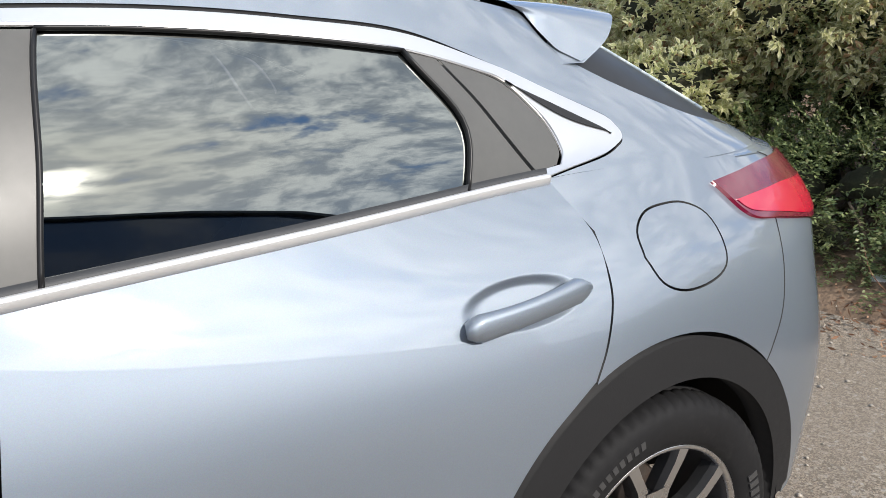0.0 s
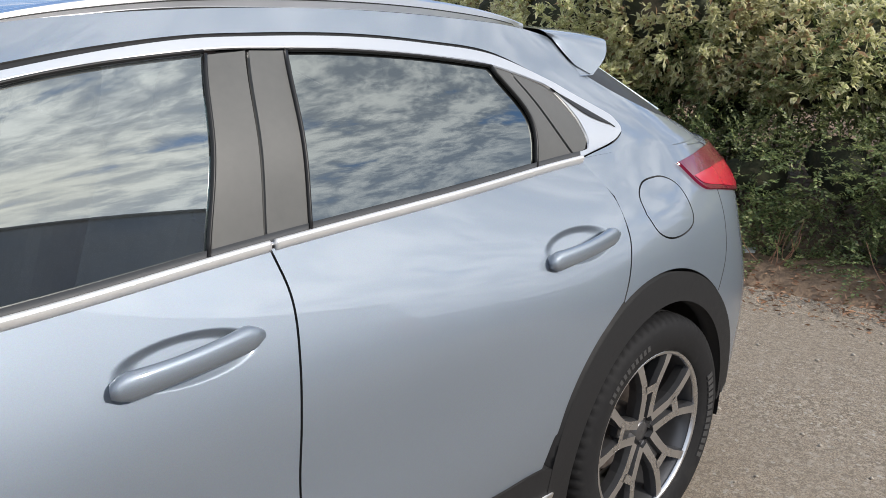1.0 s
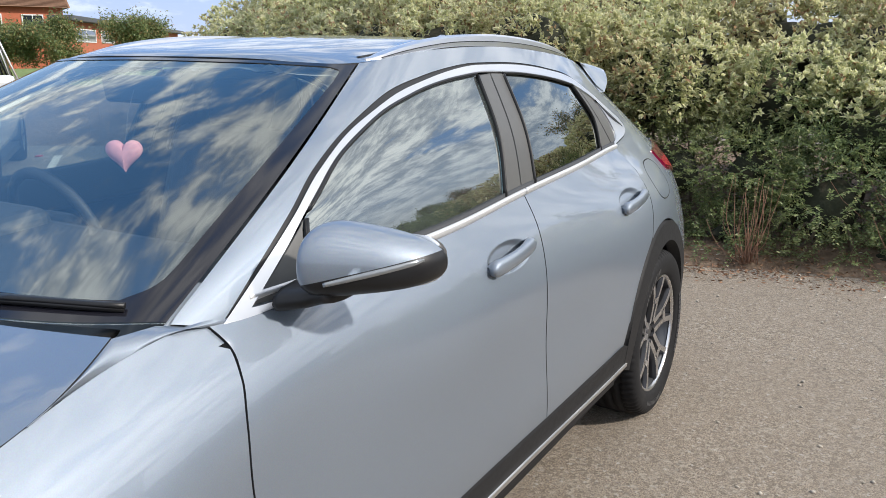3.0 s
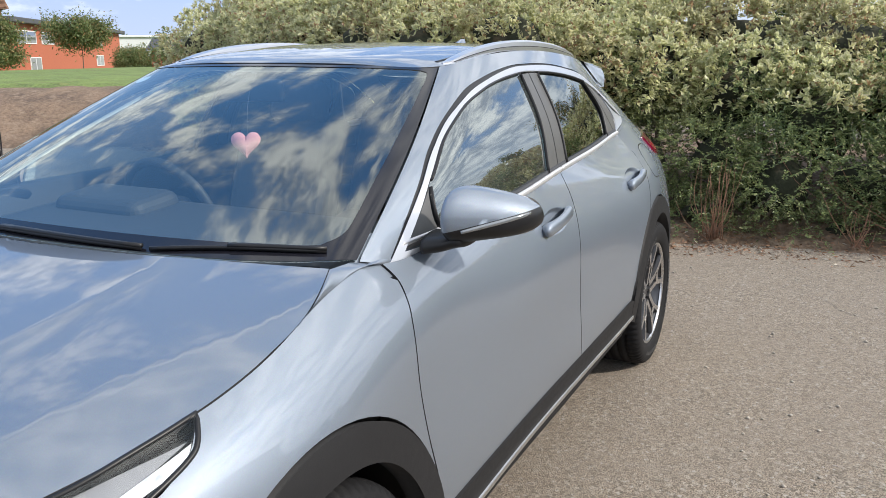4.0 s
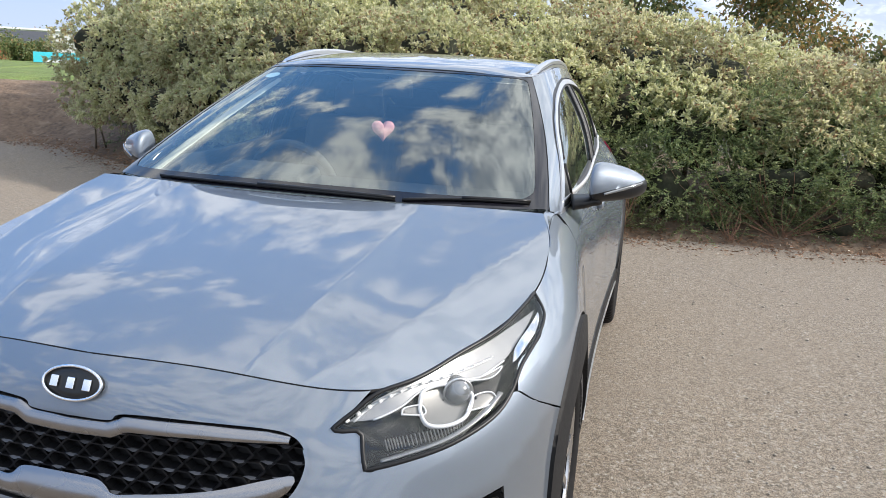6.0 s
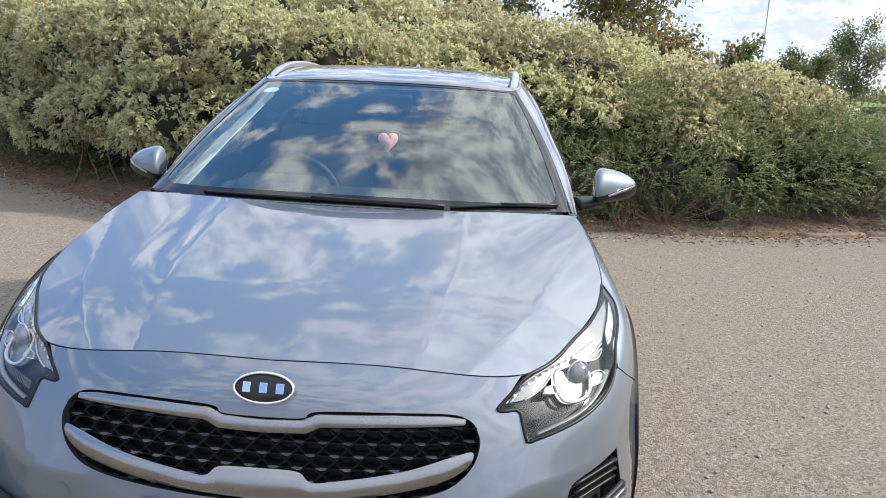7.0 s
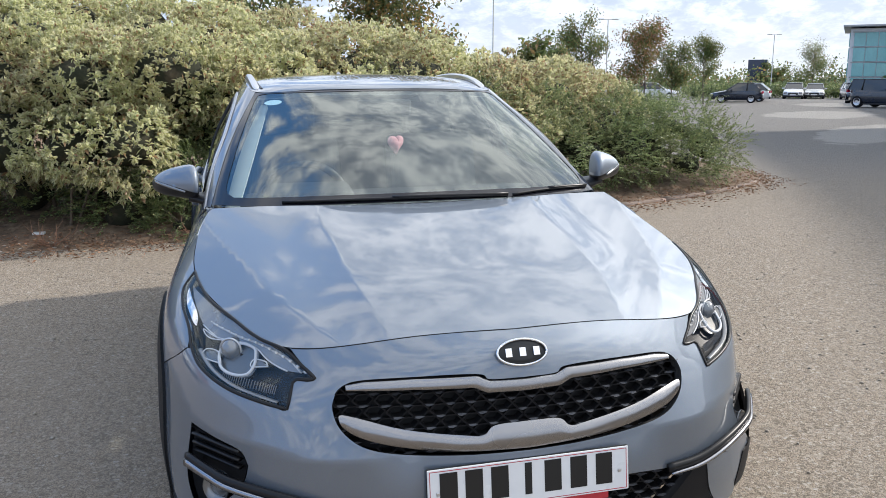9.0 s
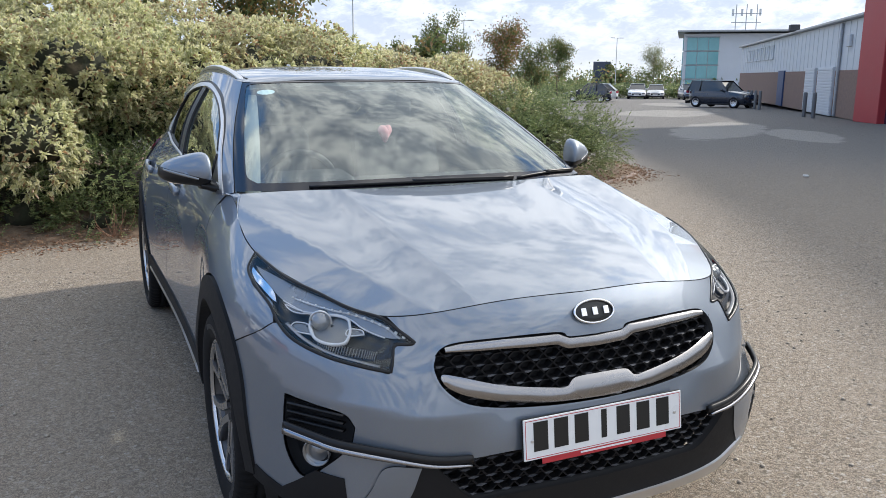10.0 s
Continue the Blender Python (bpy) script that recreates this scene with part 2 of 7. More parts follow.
# glasshouse: windscreen, front pillar, side windows, rear pillar, rear window
GREEN = Net([
    chain("-.135,0,1.035 -.15,.25,1.033 -.20,.50,1.028 -.27,.66,1.025 -.35,.742,1.017 -.48,.768,.992 -.72,.774,1.004 -1,.775,1.02 -1.5,.768,1.048 -2,.748,1.07 -2.35,.718,1.085 -2.65,.70,1.09 -2.95,.68,1.075 -3.24,.59,1.07 -3.38,.37,1.075 -3.40,0,1.075"),
    chain("-.545,0,1.25 -.56,.22,1.247 -.605,.43,1.238 -.665,.575,1.225 -.735,.662,1.213 -.83,.713,1.195 -.99,.721,1.203 -1.20,.719,1.215 -1.57,.706,1.235 -1.98,.69,1.24 -2.28,.668,1.235 -2.55,.645,1.22 -2.86,.60,1.205 -3.04,.50,1.205 -3.12,.30,1.215 -3.14,0,1.22"),
    chain("-.985,0,1.415 -.995,.19,1.413 -1.03,.37,1.410 -1.075,.49,1.405 -1.13,.540,1.404 -1.20,.562,1.414 -1.30,.569,1.427 -1.44,.572,1.438 -1.69,.572,1.447 -1.98,.570,1.442 -2.22,.562,1.427 -2.44,.545,1.406 -2.64,.515,1.368 -2.78,.43,1.352 -2.85,.25,1.362 -2.87,0,1.366"),
], (True, True))
# roof: rings from the edge to the middle
ROOF = Net([
    chain("-1.03,.37,1.410 -1.13,.540,1.404 -1.42,.572,1.437 -1.68,.572,1.447 -1.98,.570,1.442 -2.22,.562,1.427 -2.44,.545,1.406 -2.64,.515,1.368 -2.78,.45,1.352"),
    chain("-1.005,.24,1.413 -1.11,.37,1.429 -1.42,.40,1.458 -1.68,.40,1.469 -1.98,.39,1.465 -2.22,.385,1.449 -2.44,.38,1.422 -2.66,.36,1.388 -2.84,.32,1.362"),
    chain("-.99,.12,1.415 -1.10,.185,1.438 -1.42,.2,1.467 -1.68,.2,1.478 -1.98,.195,1.474 -2.22,.19,1.457 -2.44,.19,1.429 -2.66,.18,1.396 -2.86,.16,1.368"),
    chain("-.985,0,1.415 -1.10,0,1.440 -1.42,0,1.469 -1.68,0,1.481 -1.98,0,1.477 -2.22,0,1.460 -2.44,0,1.431 -2.66,0,1.399 -2.87,0,1.370"),
])
# bonnet: stations from the front edge to the screen, rings from the side edge to the middle
nose = LOWER.at(np.linspace(0, 2, 600), np.full(600, 5.0))


def on_nose(y):
    """The bonnet's front edge follows the top line of the bumper."""
    return "%.4f,%.4f,%.4f " % (np.interp(y, nose[:, 1], nose[:, 0]), y, np.interp(y, nose[:, 1], nose[:, 2]))


class EdgedNet(Net):
    """The bonnet's net, its side edge drawn onto the shoulder line of the wing."""

    def at(self, u, v):
        p = super().at(u, v)
        uu = np.clip(np.asarray(u, float), 0, 3)
        gap_ = LOWER.at(uu + 2, np.full(len(uu), 5.0)) - super().at(uu, np.zeros(len(uu)))
        return p + gap_ * (np.clip(1 - np.asarray(v, float), 0, 1) ** 2)[:, None]


BONNET = EdgedNet([
    chain(".69,.545,.815 .51,.68,.848 .29,.767,.892 0,.786,.946 -.16,.765,.992 -.25,.735,1.026"),
    chain(on_nose(0.47) + ".55,.56,.873 .32,.615,.932 .04,.63,.984 -.12,.62,1.016 -.19,.60,1.036"),
    chain(on_nose(0.36) + ".59,.415,.892 .35,.455,.949 .06,.465,.997 -.10,.455,1.022 -.16,.44,1.037"),
    chain(on_nose(0.25) + ".615,.29,.887 .37,.31,.939 .07,.32,.989 -.095,.31,1.018 -.145,.30,1.034"),
    chain(on_nose(0.12) + ".63,.14,.889 .38,.15,.940 .08,.155,.990 -.09,.15,1.018 -.135,.145,1.033"),
    chain(on_nose(0) + ".635,0,.890 .385,0,.941 .08,0,.991 -.09,0,1.018 -.13,0,1.033"),
])

# ---- building helpers ----
from mathutils.geometry import delaunay_2d_cdt


def place(ob, parent):
    ob.parent = parent
    return ob


def mesh_from(name, verts, faces, mats, normals=None, smooth=True, index=None):
    me = bpy.data.meshes.new(name)
    me.from_pydata([tuple(v) for v in verts], [], [tuple(f) for f in faces])
    for m in (mats if isinstance(mats, (list, tuple)) else [mats]):
        me.materials.append(m)
    if index is not None:
        me.polygons.foreach_set("material_index", index)
    if smooth:
        me.shade_smooth()
    if normals is not None:
        me.normals_split_custom_set_from_vertices([tuple(n) for n in normals])
    return me


def part(name, data, material, parent, label=""):
    """Links a bmesh or a mesh as one object under a thing or part."""
    if isinstance(data, bmesh.types.BMesh):
        me = bpy.data.meshes.new(name)
        data.to_mesh(me)
        data.free()
        me.materials.append(material)
        data = me
    ob = new(name, data)
    if parent is not None:
        ob.parent = parent
    if label:
        ob["label"] = label
    return ob


def smooth_line(P, n):
    """Points along a Catmull-Rom curve through the rows of P."""
    P = np.asarray(P, float)
    if len(P) == 2:
        return P[0] + (P[1] - P[0]) * np.linspace(0, 1, n)[:, None]
    Q = np.concatenate([[2 * P[0] - P[1]], P, [2 * P[-1] - P[-2]]])
    t = np.linspace(0, len(P) - 1, n)
    k = np.minimum(t.astype(int), len(P) - 2)
    f = (t - k)[:, None]
    a, b, c, d = Q[k], Q[k + 1], Q[k + 2], Q[k + 3]
    return .5 * (2 * b + (c - a) * f + (2 * a - 5 * b + 4 * c - d) * f ** 2 + (3 * b - a - 3 * c + d) * f ** 3)


VIEWS = {"s": lambda p: (p[0], None, p[1]), "f": lambda p: (None, p[0], p[1]), "t": lambda p: (p[0], p[1], None), "a": lambda p: p}


def outline(net, text, view="s", span=None, fine=.015):
    """A closed line on a net, as (u, v) rows. Corners are marked by '|'."""
    pieces = [[VIEWS[view](p) for p in chain(piece)] for piece in text.split("|")]
    keys = [net.keys(p, span) for p in pieces]
    loop = []
    for i, k in enumerate(keys):
        end = keys[(i + 1) % len(keys)][:1]
        line = np.concatenate([k, end])
        size = np.linalg.norm(np.diff(net.at(line[:, 0], line[:, 1]), axis=0), axis=1).sum()
        loop.append(smooth_line(line, max(3, int(size / fine) + 1))[:-1])
    return np.concatenate(loop)


def inside(loop, q):
    x, y = q[:, 0], q[:, 1]
    hit = np.zeros(len(q), bool)
    a, b = loop, np.roll(loop, -1, 0)
    for (x0, y0), (x1, y1) in zip(a, b):
        if y0 != y1:
            hit ^= ((y0 > y) != (y1 > y)) & (x < (x1 - x0) * (y - y0) / (y1 - y0) + x0)
    return hit


MIDDLE = np.array([-1.3, 0, .55])


def skin(net, loop, holes=(), offset=0.0, step=.035, gap=.0024, fold=.018, dents=(), soft=None, shape=None, weld=None):
    """Places, faces and normals of a panel on a net, inside loop and outside the holes, with its edges folded in."""
    p, su, sv = net.full(loop[:, 0], loop[:, 1])
    S = np.array([np.linalg.norm(su, axis=1).mean(), np.linalg.norm(sv, axis=1).mean()])
    loops = [loop * S] + [h * S for h in holes]
    pts, edges = [], []
    for lp in loops:
        n0 = len(pts)
        pts += [tuple(q) for q in lp]
        edges += [(n0 + i, n0 + (i + 1) % len(lp)) for i in range(len(lp))]
    lo, hi = loops[0].min(0), loops[0].max(0)
    gx, gy = np.meshgrid(np.arange(lo[0], hi[0], step), np.arange(lo[1], hi[1], step))
    gx[1::2] += step / 2
    free = [np.stack([gx.ravel(), gy.ravel()], 1)]
    for cx, cz, rx, rz, depth in dents:
        a, b = np.meshgrid(np.arange(-1.5, 1.51, .045), np.arange(-1.5, 1.51, .07))
        free.append(net.keys([(cx, None, cz)])[0] * S + np.stack([a.ravel() * rx, b.ravel() * rz], 1))
    free = np.concatenate(free)
    ok = inside(loops[0], free)
    for h in loops[1:]:
        ok &= ~inside(h, free)
    edge = np.concatenate(loops)
    d = np.array([((edge - q) ** 2).sum(1).min() for q in free]) if len(free) else np.zeros(0)
    free = free[ok & (d > (.35 * min(step, .03)) ** 2)]
    pts += [tuple(q) for q in free]
    vs, es, fs = delaunay_2d_cdt([Vector(q) for q in pts], edges, [], 0, 1e-5)[:3]
    q = np.array([tuple(v) for v in vs])
    fs = np.array([f for f in fs if len(f) == 3])
    mid = q[fs].mean(1)
    ok = inside(loops[0], mid)
    for h in loops[1:]:
        ok &= ~inside(h, mid)
    fs = fs[ok]
    uv = q / S
    P = net.at(uv[:, 0], uv[:, 1])
    N = net.normal(uv[:, 0], uv[:, 1])
    if ((P - MIDDLE) * N).sum() < 0:
        N = -N
    if soft:
        N = soft(uv, N)
    if shape:
        N = shape(P, N)
    for cx, cz, rx, rz, depth in dents:
        dx, dz = (P[:, 0] - cx) / rx, (P[:, 2] - cz) / rz
        r2 = dx ** 2 + dz ** 2
        k = np.clip(1 - r2, 0, None)
        e = np.clip(k * 1.7, 0, 1)
        prof = depth * e * e * (3 - 2 * e)
        slope = depth * 6 * e * (1 - e) * 1.7 * 1.1
        P = P - N * prof[:, None]
        # the bowl's wall turns its face towards the middle
        N = N - np.stack([slope * dx / rx, np.zeros(len(P)), slope * dz / rz], 1)
        N /= np.linalg.norm(N, axis=1, keepdims=True)
    tri = P[fs]
    turn = (np.cross(tri[:, 1] - tri[:, 0], tri[:, 2] - tri[:, 0]) * N[fs].mean(1)).sum(1) < 0
    fs[turn] = fs[turn][:, ::-1]
    P = P + N * offset
    # edges
    seen = {}
    for f in fs:
        for a, b in ((f[0], f[1]), (f[1], f[2]), (f[2], f[0])):
            seen[(a, b)] = True
    rim = [(a, b) for a, b in seen if (b, a) not in seen]
    inward = np.zeros_like(P)
    for a, b in rim:
        t = np.cross(N[a], P[b] - P[a])
        t /= max(np.linalg.norm(t), 1e-9)
        inward[a] += t
        inward[b] += t
    ring = np.array(sorted({a for e in rim for a in e}))
    centre = np.abs(P[:, 1]) < 1e-3
    L = np.maximum(np.linalg.norm(inward, axis=1, keepdims=True), 1e-9)
    inward = inward / L
    inward[centre, 1] = 0
    fixed = weld(uv) if weld else np.zeros(len(P), bool)
    P[ring] += inward[ring] * gap * np.where(fixed[ring], 0, 1)[:, None]
    N[centre, 1] = 0
    faces = [tuple(f) for f in fs]
    if fold:
        where = {a: len(P) + i for i, a in enumerate(ring)}
        P = np.concatenate([P, P[ring] - N[ring] * fold + inward[ring] * .0015])
        N = np.concatenate([N, -inward[ring] * .8 + N[ring] * .2])
        for a, b in rim:
            if not (centre[a] and centre[b]) and not (fixed[a] and fixed[b]):
                faces.append((b, a, where[a], where[b]))
    return P, faces, N


FLIP = np.array([1, -1, 1])


def mirrored(P, faces, N):
    return P * FLIP, [f[::-1] for f in faces], N * FLIP


def panel(name, skin_data, mat, parent, sides="both", label=""):
    """Makes the panel on both sides ('pair'), joined over the middle ('whole'), or on one (1, -1)."""
    P, F, N = skin_data
    made = []
    # folded edges of painted panels are coloured near-black, standing for shade in the seams
    index = [int(len(f) == 4) for f in F] if mat is PAINT else None
    mats = [PAINT, SEAM] if mat is PAINT else mat
    if sides == "whole":
        P2, F2, N2 = mirrored(P, F, N)
        k = len(P)
        me = mesh_from(name, np.concatenate([P, P2]), F + [tuple(i + k for i in f) for f in F2], mats, np.concatenate([N, N2]), index=index and index * 2)
        return [part(name, me, mat, parent, label)]
    for s in ((1, -1) if sides == "pair" else (sides,)):
        a = (P, F, N) if s == 1 else mirrored(P, F, N)
        made.append(part(name, mesh_from(name, *a[:2], mats, a[2], index=index), mat, parent, label))
    return made


def tube(path, section, closed=False, up=(0, 0, 1), caps=True):
    """Sweeps a closed section (rows of side, up) along a path; section may be a function of the share of the way."""
    path = np.asarray(path, float)
    n = len(path)
    T = np.gradient(path, axis=0)
    if closed:
        T = np.roll(path, -1, 0) - np.roll(path, 1, 0)
    T /= np.maximum(np.linalg.norm(T, axis=1, keepdims=True), 1e-9)
    side = np.cross(T, up)
    side /= np.maximum(np.linalg.norm(side, axis=1, keepdims=True), 1e-9)
    top = np.cross(side, T)
    V, F = [], []
    for i in range(n):
        s = np.asarray(section(i / max(n - 1, 1)) if callable(section) else section, float)
        V.append(path[i] + s[:, :1] * side[i] + s[:, 1:] * top[i])
    m = len(V[0])
    V = np.concatenate(V)
    for i in range(n if closed else n - 1):
        j = (i + 1) % n
        F += [(i * m + k, i * m + (k + 1) % m, j * m + (k + 1) % m, j * m + k) for k in range(m)]
    if caps and not closed:
        F += [tuple(range(m))[::-1], tuple((n - 1) * m + k for k in range(m))]
    return V, [tuple(f) for f in F]


def oval(a, b, n=10, power=2.0):
    t = np.linspace(0, 2 * np.pi, n, endpoint=False)
    c, s = np.cos(t), np.sin(t)
    return np.stack([a * np.sign(c) * np.abs(c) ** (2 / power), b * np.sign(s) * np.abs(s) ** (2 / power)], 1)


def lathe(profile, n=48, axis="y"):
    """Turns rows of (radius, along) round the axis."""
    prof = np.asarray(profile, float)
    t = np.linspace(0, 2 * np.pi, n, endpoint=False)
    m = len(prof)
    r, y = np.tile(prof[:, 0], n), np.tile(prof[:, 1], n)
    a = np.repeat(t, m)
    if axis == "y":
        V = np.stack([r * np.cos(a), y, r * np.sin(a)], 1)
    elif axis == "z":
        V = np.stack([r * np.cos(a), r * np.sin(a), y], 1)
    else:
        V = np.stack([y, r * np.cos(a), r * np.sin(a)], 1)
    F = []
    for i in range(n):
        j = (i + 1) % n
        F += [(i * m + k, i * m + k + 1, j * m + k + 1, j * m + k) for k in range(m - 1)]
    return V, F


def solid(name, VF, mat, parent, label="", smooth=True, fix=True, angle=None):
    """A swept or turned form as a part, its faces made to look outwards."""
    me = mesh_from(name, VF[0], VF[1], mat, None, smooth)
    if fix:
        bm = bmesh.new()
        bm.from_mesh(me)
        bmesh.ops.recalc_face_normals(bm, faces=bm.faces)
        bm.to_mesh(me)
        bm.free()
    if angle:
        me.set_sharp_from_angle(angle=radians(angle))
    return part(name, me, mat, parent, label)


def block(size, at=(0, 0, 0), bevel=.0, turn=None, segments=2):
    """A bevelled block as a bmesh."""
    bm = bmesh.new()
    bmesh.ops.create_cube(bm, size=1)
    bmesh.ops.scale(bm, vec=size, verts=bm.verts)
    if bevel:
        bmesh.ops.bevel(bm, geom=bm.edges[:], offset=bevel, segments=segments, affect="EDGES", profile=.5)
    if turn is not None:
        bmesh.ops.transform(bm, matrix=turn, verts=bm.verts)
    bmesh.ops.translate(bm, vec=at, verts=bm.verts)
    return bm


def thing(name, label, category, at=(0, 0, 0), turn=0.0, group="", kind=""):
    ob = new(name)
    ob.matrix_world = pose(*at, 0, 0, turn)
    return tagged(ob, label, category, group, kind)

# ---- ground ----
def fall(x, y):
    """The lot falls away gently towards the far side, and beyond the bank."""
    s = np.maximum(0, np.asarray(x) * -.766 + np.asarray(y) * .643 - 9)
    q = np.maximum(0, np.asarray(x) * -.62 - np.asarray(y) * .785 - 15)
    return -.0105 * np.minimum(s, 160) - .006 * np.maximum(0, s - 160) - .032 * np.minimum(q, 90)


def at_(az, d):
    return 2.6 + d * math.cos(radians(az)), -1.3 + d * math.sin(radians(az))


def ground_material():
    m = bpy.data.materials.new("worn_sandy_asphalt")
    m.use_nodes = True
    n = Nodes(m.node_tree)
    b = m.node_tree.nodes["Principled BSDF"]
    pos = n.add("ShaderNodeTexCoord").outputs["Object"]
    stones = n.add("ShaderNodeTexVoronoi", {"Vector": pos, "Scale": 95.0})
    grit = n.noise(pos, 160.0, 4, .7)
    mid = n.noise(pos, 9.0, 5, .65)
    wide = n.noise(pos, .55, 5, .6, .5)
    far = n.noise(pos, .09, 4, .6)
    c = n.mix(n.step(grit, .36, .64), (.102, .083, .065), (.485, .402, .310))
    c = n.mix(n.step(stones.outputs["Color"], .74, .98), c, (.50, .47, .43))
    c = n.mix(n.math("MULTIPLY", n.step(mid, .42, .68), .35), c, (.34, .30, .245))
    pebble = n.add("ShaderNodeTexVoronoi", {"Vector": pos, "Scale": 85.0})
    shade = n.add("ShaderNodeSeparateXYZ", {0: pebble.outputs["Color"]}).outputs
    c = n.mix(n.math("MULTIPLY", n.step(shade[0], .74, .84), .58), c, (.11, .094, .076))
    c = n.mix(n.math("MULTIPLY", n.step(shade[1], .84, .92), .45), c, (.55, .49, .41))
    blot = n.noise(pos, 34.0, 3, .6)
    c = n.mix(n.math("MULTIPLY", n.step(blot, .52, .66), .40), c, (.15, .125, .10))
    c = n.mix(n.math("MULTIPLY", n.step(wide, .50, .64), .35), c, (.29, .242, .192))
    c = n.mix(n.math("MULTIPLY", n.step(far, .45, .60), .30), c, (.30, .258, .215))
    bare = n.step(n.vmath("LENGTH", n.vmath("MULTIPLY", n.vmath("ADD", pos, (2, 3, 0)), (1, 1, 0))), 7.0, 19.0)
    c = n.mix(n.math("MULTIPLY", bare, .90), c, (.175, .170, .162))
    # worn pale repairs, long and ragged
    rag = n.math("MULTIPLY", n.math("SUBTRACT", n.noise(pos, .8, 6, .7, .4), .5), 1.7)
    for (cx_, cy_), turn_, lx, ly in ((at_(136.5, 27), -48, 5.6, 1.3), (at_(131.5, 25), -40, 3.2, .9), (at_(140.0, 42), -46, 5.5, 2.2), (at_(139.0, 62), -40, 6.0, 3.0)):
        ca, sa = math.cos(radians(turn_)), math.sin(radians(turn_))
        dx_ = n.math("DIVIDE", n.vmath("DOT_PRODUCT", n.vmath("SUBTRACT", pos, (cx_, cy_, 0)), (ca, sa, 0)), lx)
        dy_ = n.math("DIVIDE", n.vmath("DOT_PRODUCT", n.vmath("SUBTRACT", pos, (cx_, cy_, 0)), (-sa, ca, 0)), ly)
        r2 = n.math("ADD", n.math("ADD", n.math("MULTIPLY", dx_, dx_), n.math("MULTIPLY", dy_, dy_)), rag)
        c = n.mix(n.math("MULTIPLY", n.step(r2, 1.15, .85), .62), c, (.36, .345, .315))
    crack = n.add("ShaderNodeTexVoronoi", {"Vector": n.vmath("ADD", pos, n.scaled(n.add("ShaderNodeTexNoise", {"Vector": pos, "Scale": 1.3, "Detail": 4.0}).outputs["Color"], .5)), "Scale": .33})
    crack.feature = "DISTANCE_TO_EDGE"
    gap = n.step(crack.outputs["Distance"], .004, .0)
    c = n.mix(n.math("MULTIPLY", gap, n.math("MULTIPLY", n.step(n.noise(pos, .4, 2), .56, .66), .5)), c, (.10, .09, .08))
    m.node_tree.links.new(c, b.inputs["Base Color"])
    b.inputs["Roughness"].default_value = .9
    b.inputs["Specular IOR Level"].default_value = .25
    chips = n.add("ShaderNodeTexVoronoi", {"Vector": pos, "Scale": 70.0})
    h = n.math("ADD", n.math("MULTIPLY", n.step(chips.outputs["Color"], .55, .9), .8), n.math("MULTIPLY", grit, .6), n.math("MULTIPLY", stones.outputs["Distance"], -.9))
    m.node_tree.links.new(n.add("ShaderNodeBump", {"Height": h, "Strength": 1.0, "Distance": .016}).outputs[0], b.inputs["Normal"])
    return m


rad = np.concatenate([np.linspace(0, 20, 16), np.geomspace(24, 2500, 26)])
ang = np.linspace(0, 2 * np.pi, 72, endpoint=False)
G = np.array([(-3 + r * math.cos(a), r * math.sin(a)) for r in rad for a in ang])
Z = fall(G[:, 0], G[:, 1])
F = [(i * 72 + k, i * 72 + (k + 1) % 72, (i + 1) * 72 + (k + 1) % 72, (i + 1) * 72 + k)[::-1] for i in range(len(rad) - 1) for k in range(72)]
ground = new("ground", mesh_from("ground", np.column_stack([G, Z]), [f[::-1] for f in F], ground_material()))
tagged(ground, "worn sandy-grey asphalt of the parking lot", "ground", kind="structure")

SOIL = material("dry_brown_soil", (.165, .112, .074), .95, grain=1.0, scale=16, bump=.06, wear=(.235, .170, .118))
GRASS = material("lawn_green", (.135, .185, .045), .95, grain=.9, scale=14, bump=.06, wear=(.165, .185, .055))
BRICK = material("red_brick", (.36, .105, .055), .9, grain=.35, scale=60, bump=.003)
BROWN_BRICK = material("brown_brick", (.25, .165, .13), .9, grain=.35, scale=60, bump=.003)
WHITE = material("white_plaster", (.60, .61, .61), .8, grain=.08)
WHITE_PAINT = material("white_car_paint", (.75, .76, .77), .25, coat=1.0)
WORN_LINE = material("worn_white_line", (.62, .60, .55), .9, grain=.5, scale=30, wear=(.24, .21, .18))
CLADDING = material("grey_metal_cladding", (.62, .635, .65), .55, .1, grain=.08, scale=6)
PALE_CLAD = material("pale_grey_cladding", (.72, .74, .76), .55, .2, grain=.08, scale=6)
TEAL = material("teal_glazing", (.19, .44, .44), .12, grain=.2, scale=3, coat=.6)
NAVY = material("dark_navy_glazing", (.025, .038, .075), .15, grain=.2, scale=2, coat=.5)
RED_CLAD = material("red_cladding", (.42, .035, .04), .5, grain=.1, scale=8)
DARK_ROOF = material("dark_roof_sheet", (.06, .062, .068), .7, grain=.3, scale=10)
TILE_ROOF = material("brown_roof_tiles", (.20, .115, .075), .85, grain=.4, scale=30, bump=.01)
BARK = material("grey_brown_bark", (.12, .095, .07), .95, grain=.5, scale=30, bump=.01)
DULL_STEEL = material("weathered_steel", (.16, .165, .17), .6, .4, grain=.2, scale=20)
POST = material("galvanised_steel", (.42, .43, .44), .5, .7, grain=.2, scale=20)
BLUE_DOOR = material("blue_door_paint", (.02, .05, .14), .5, grain=.15)

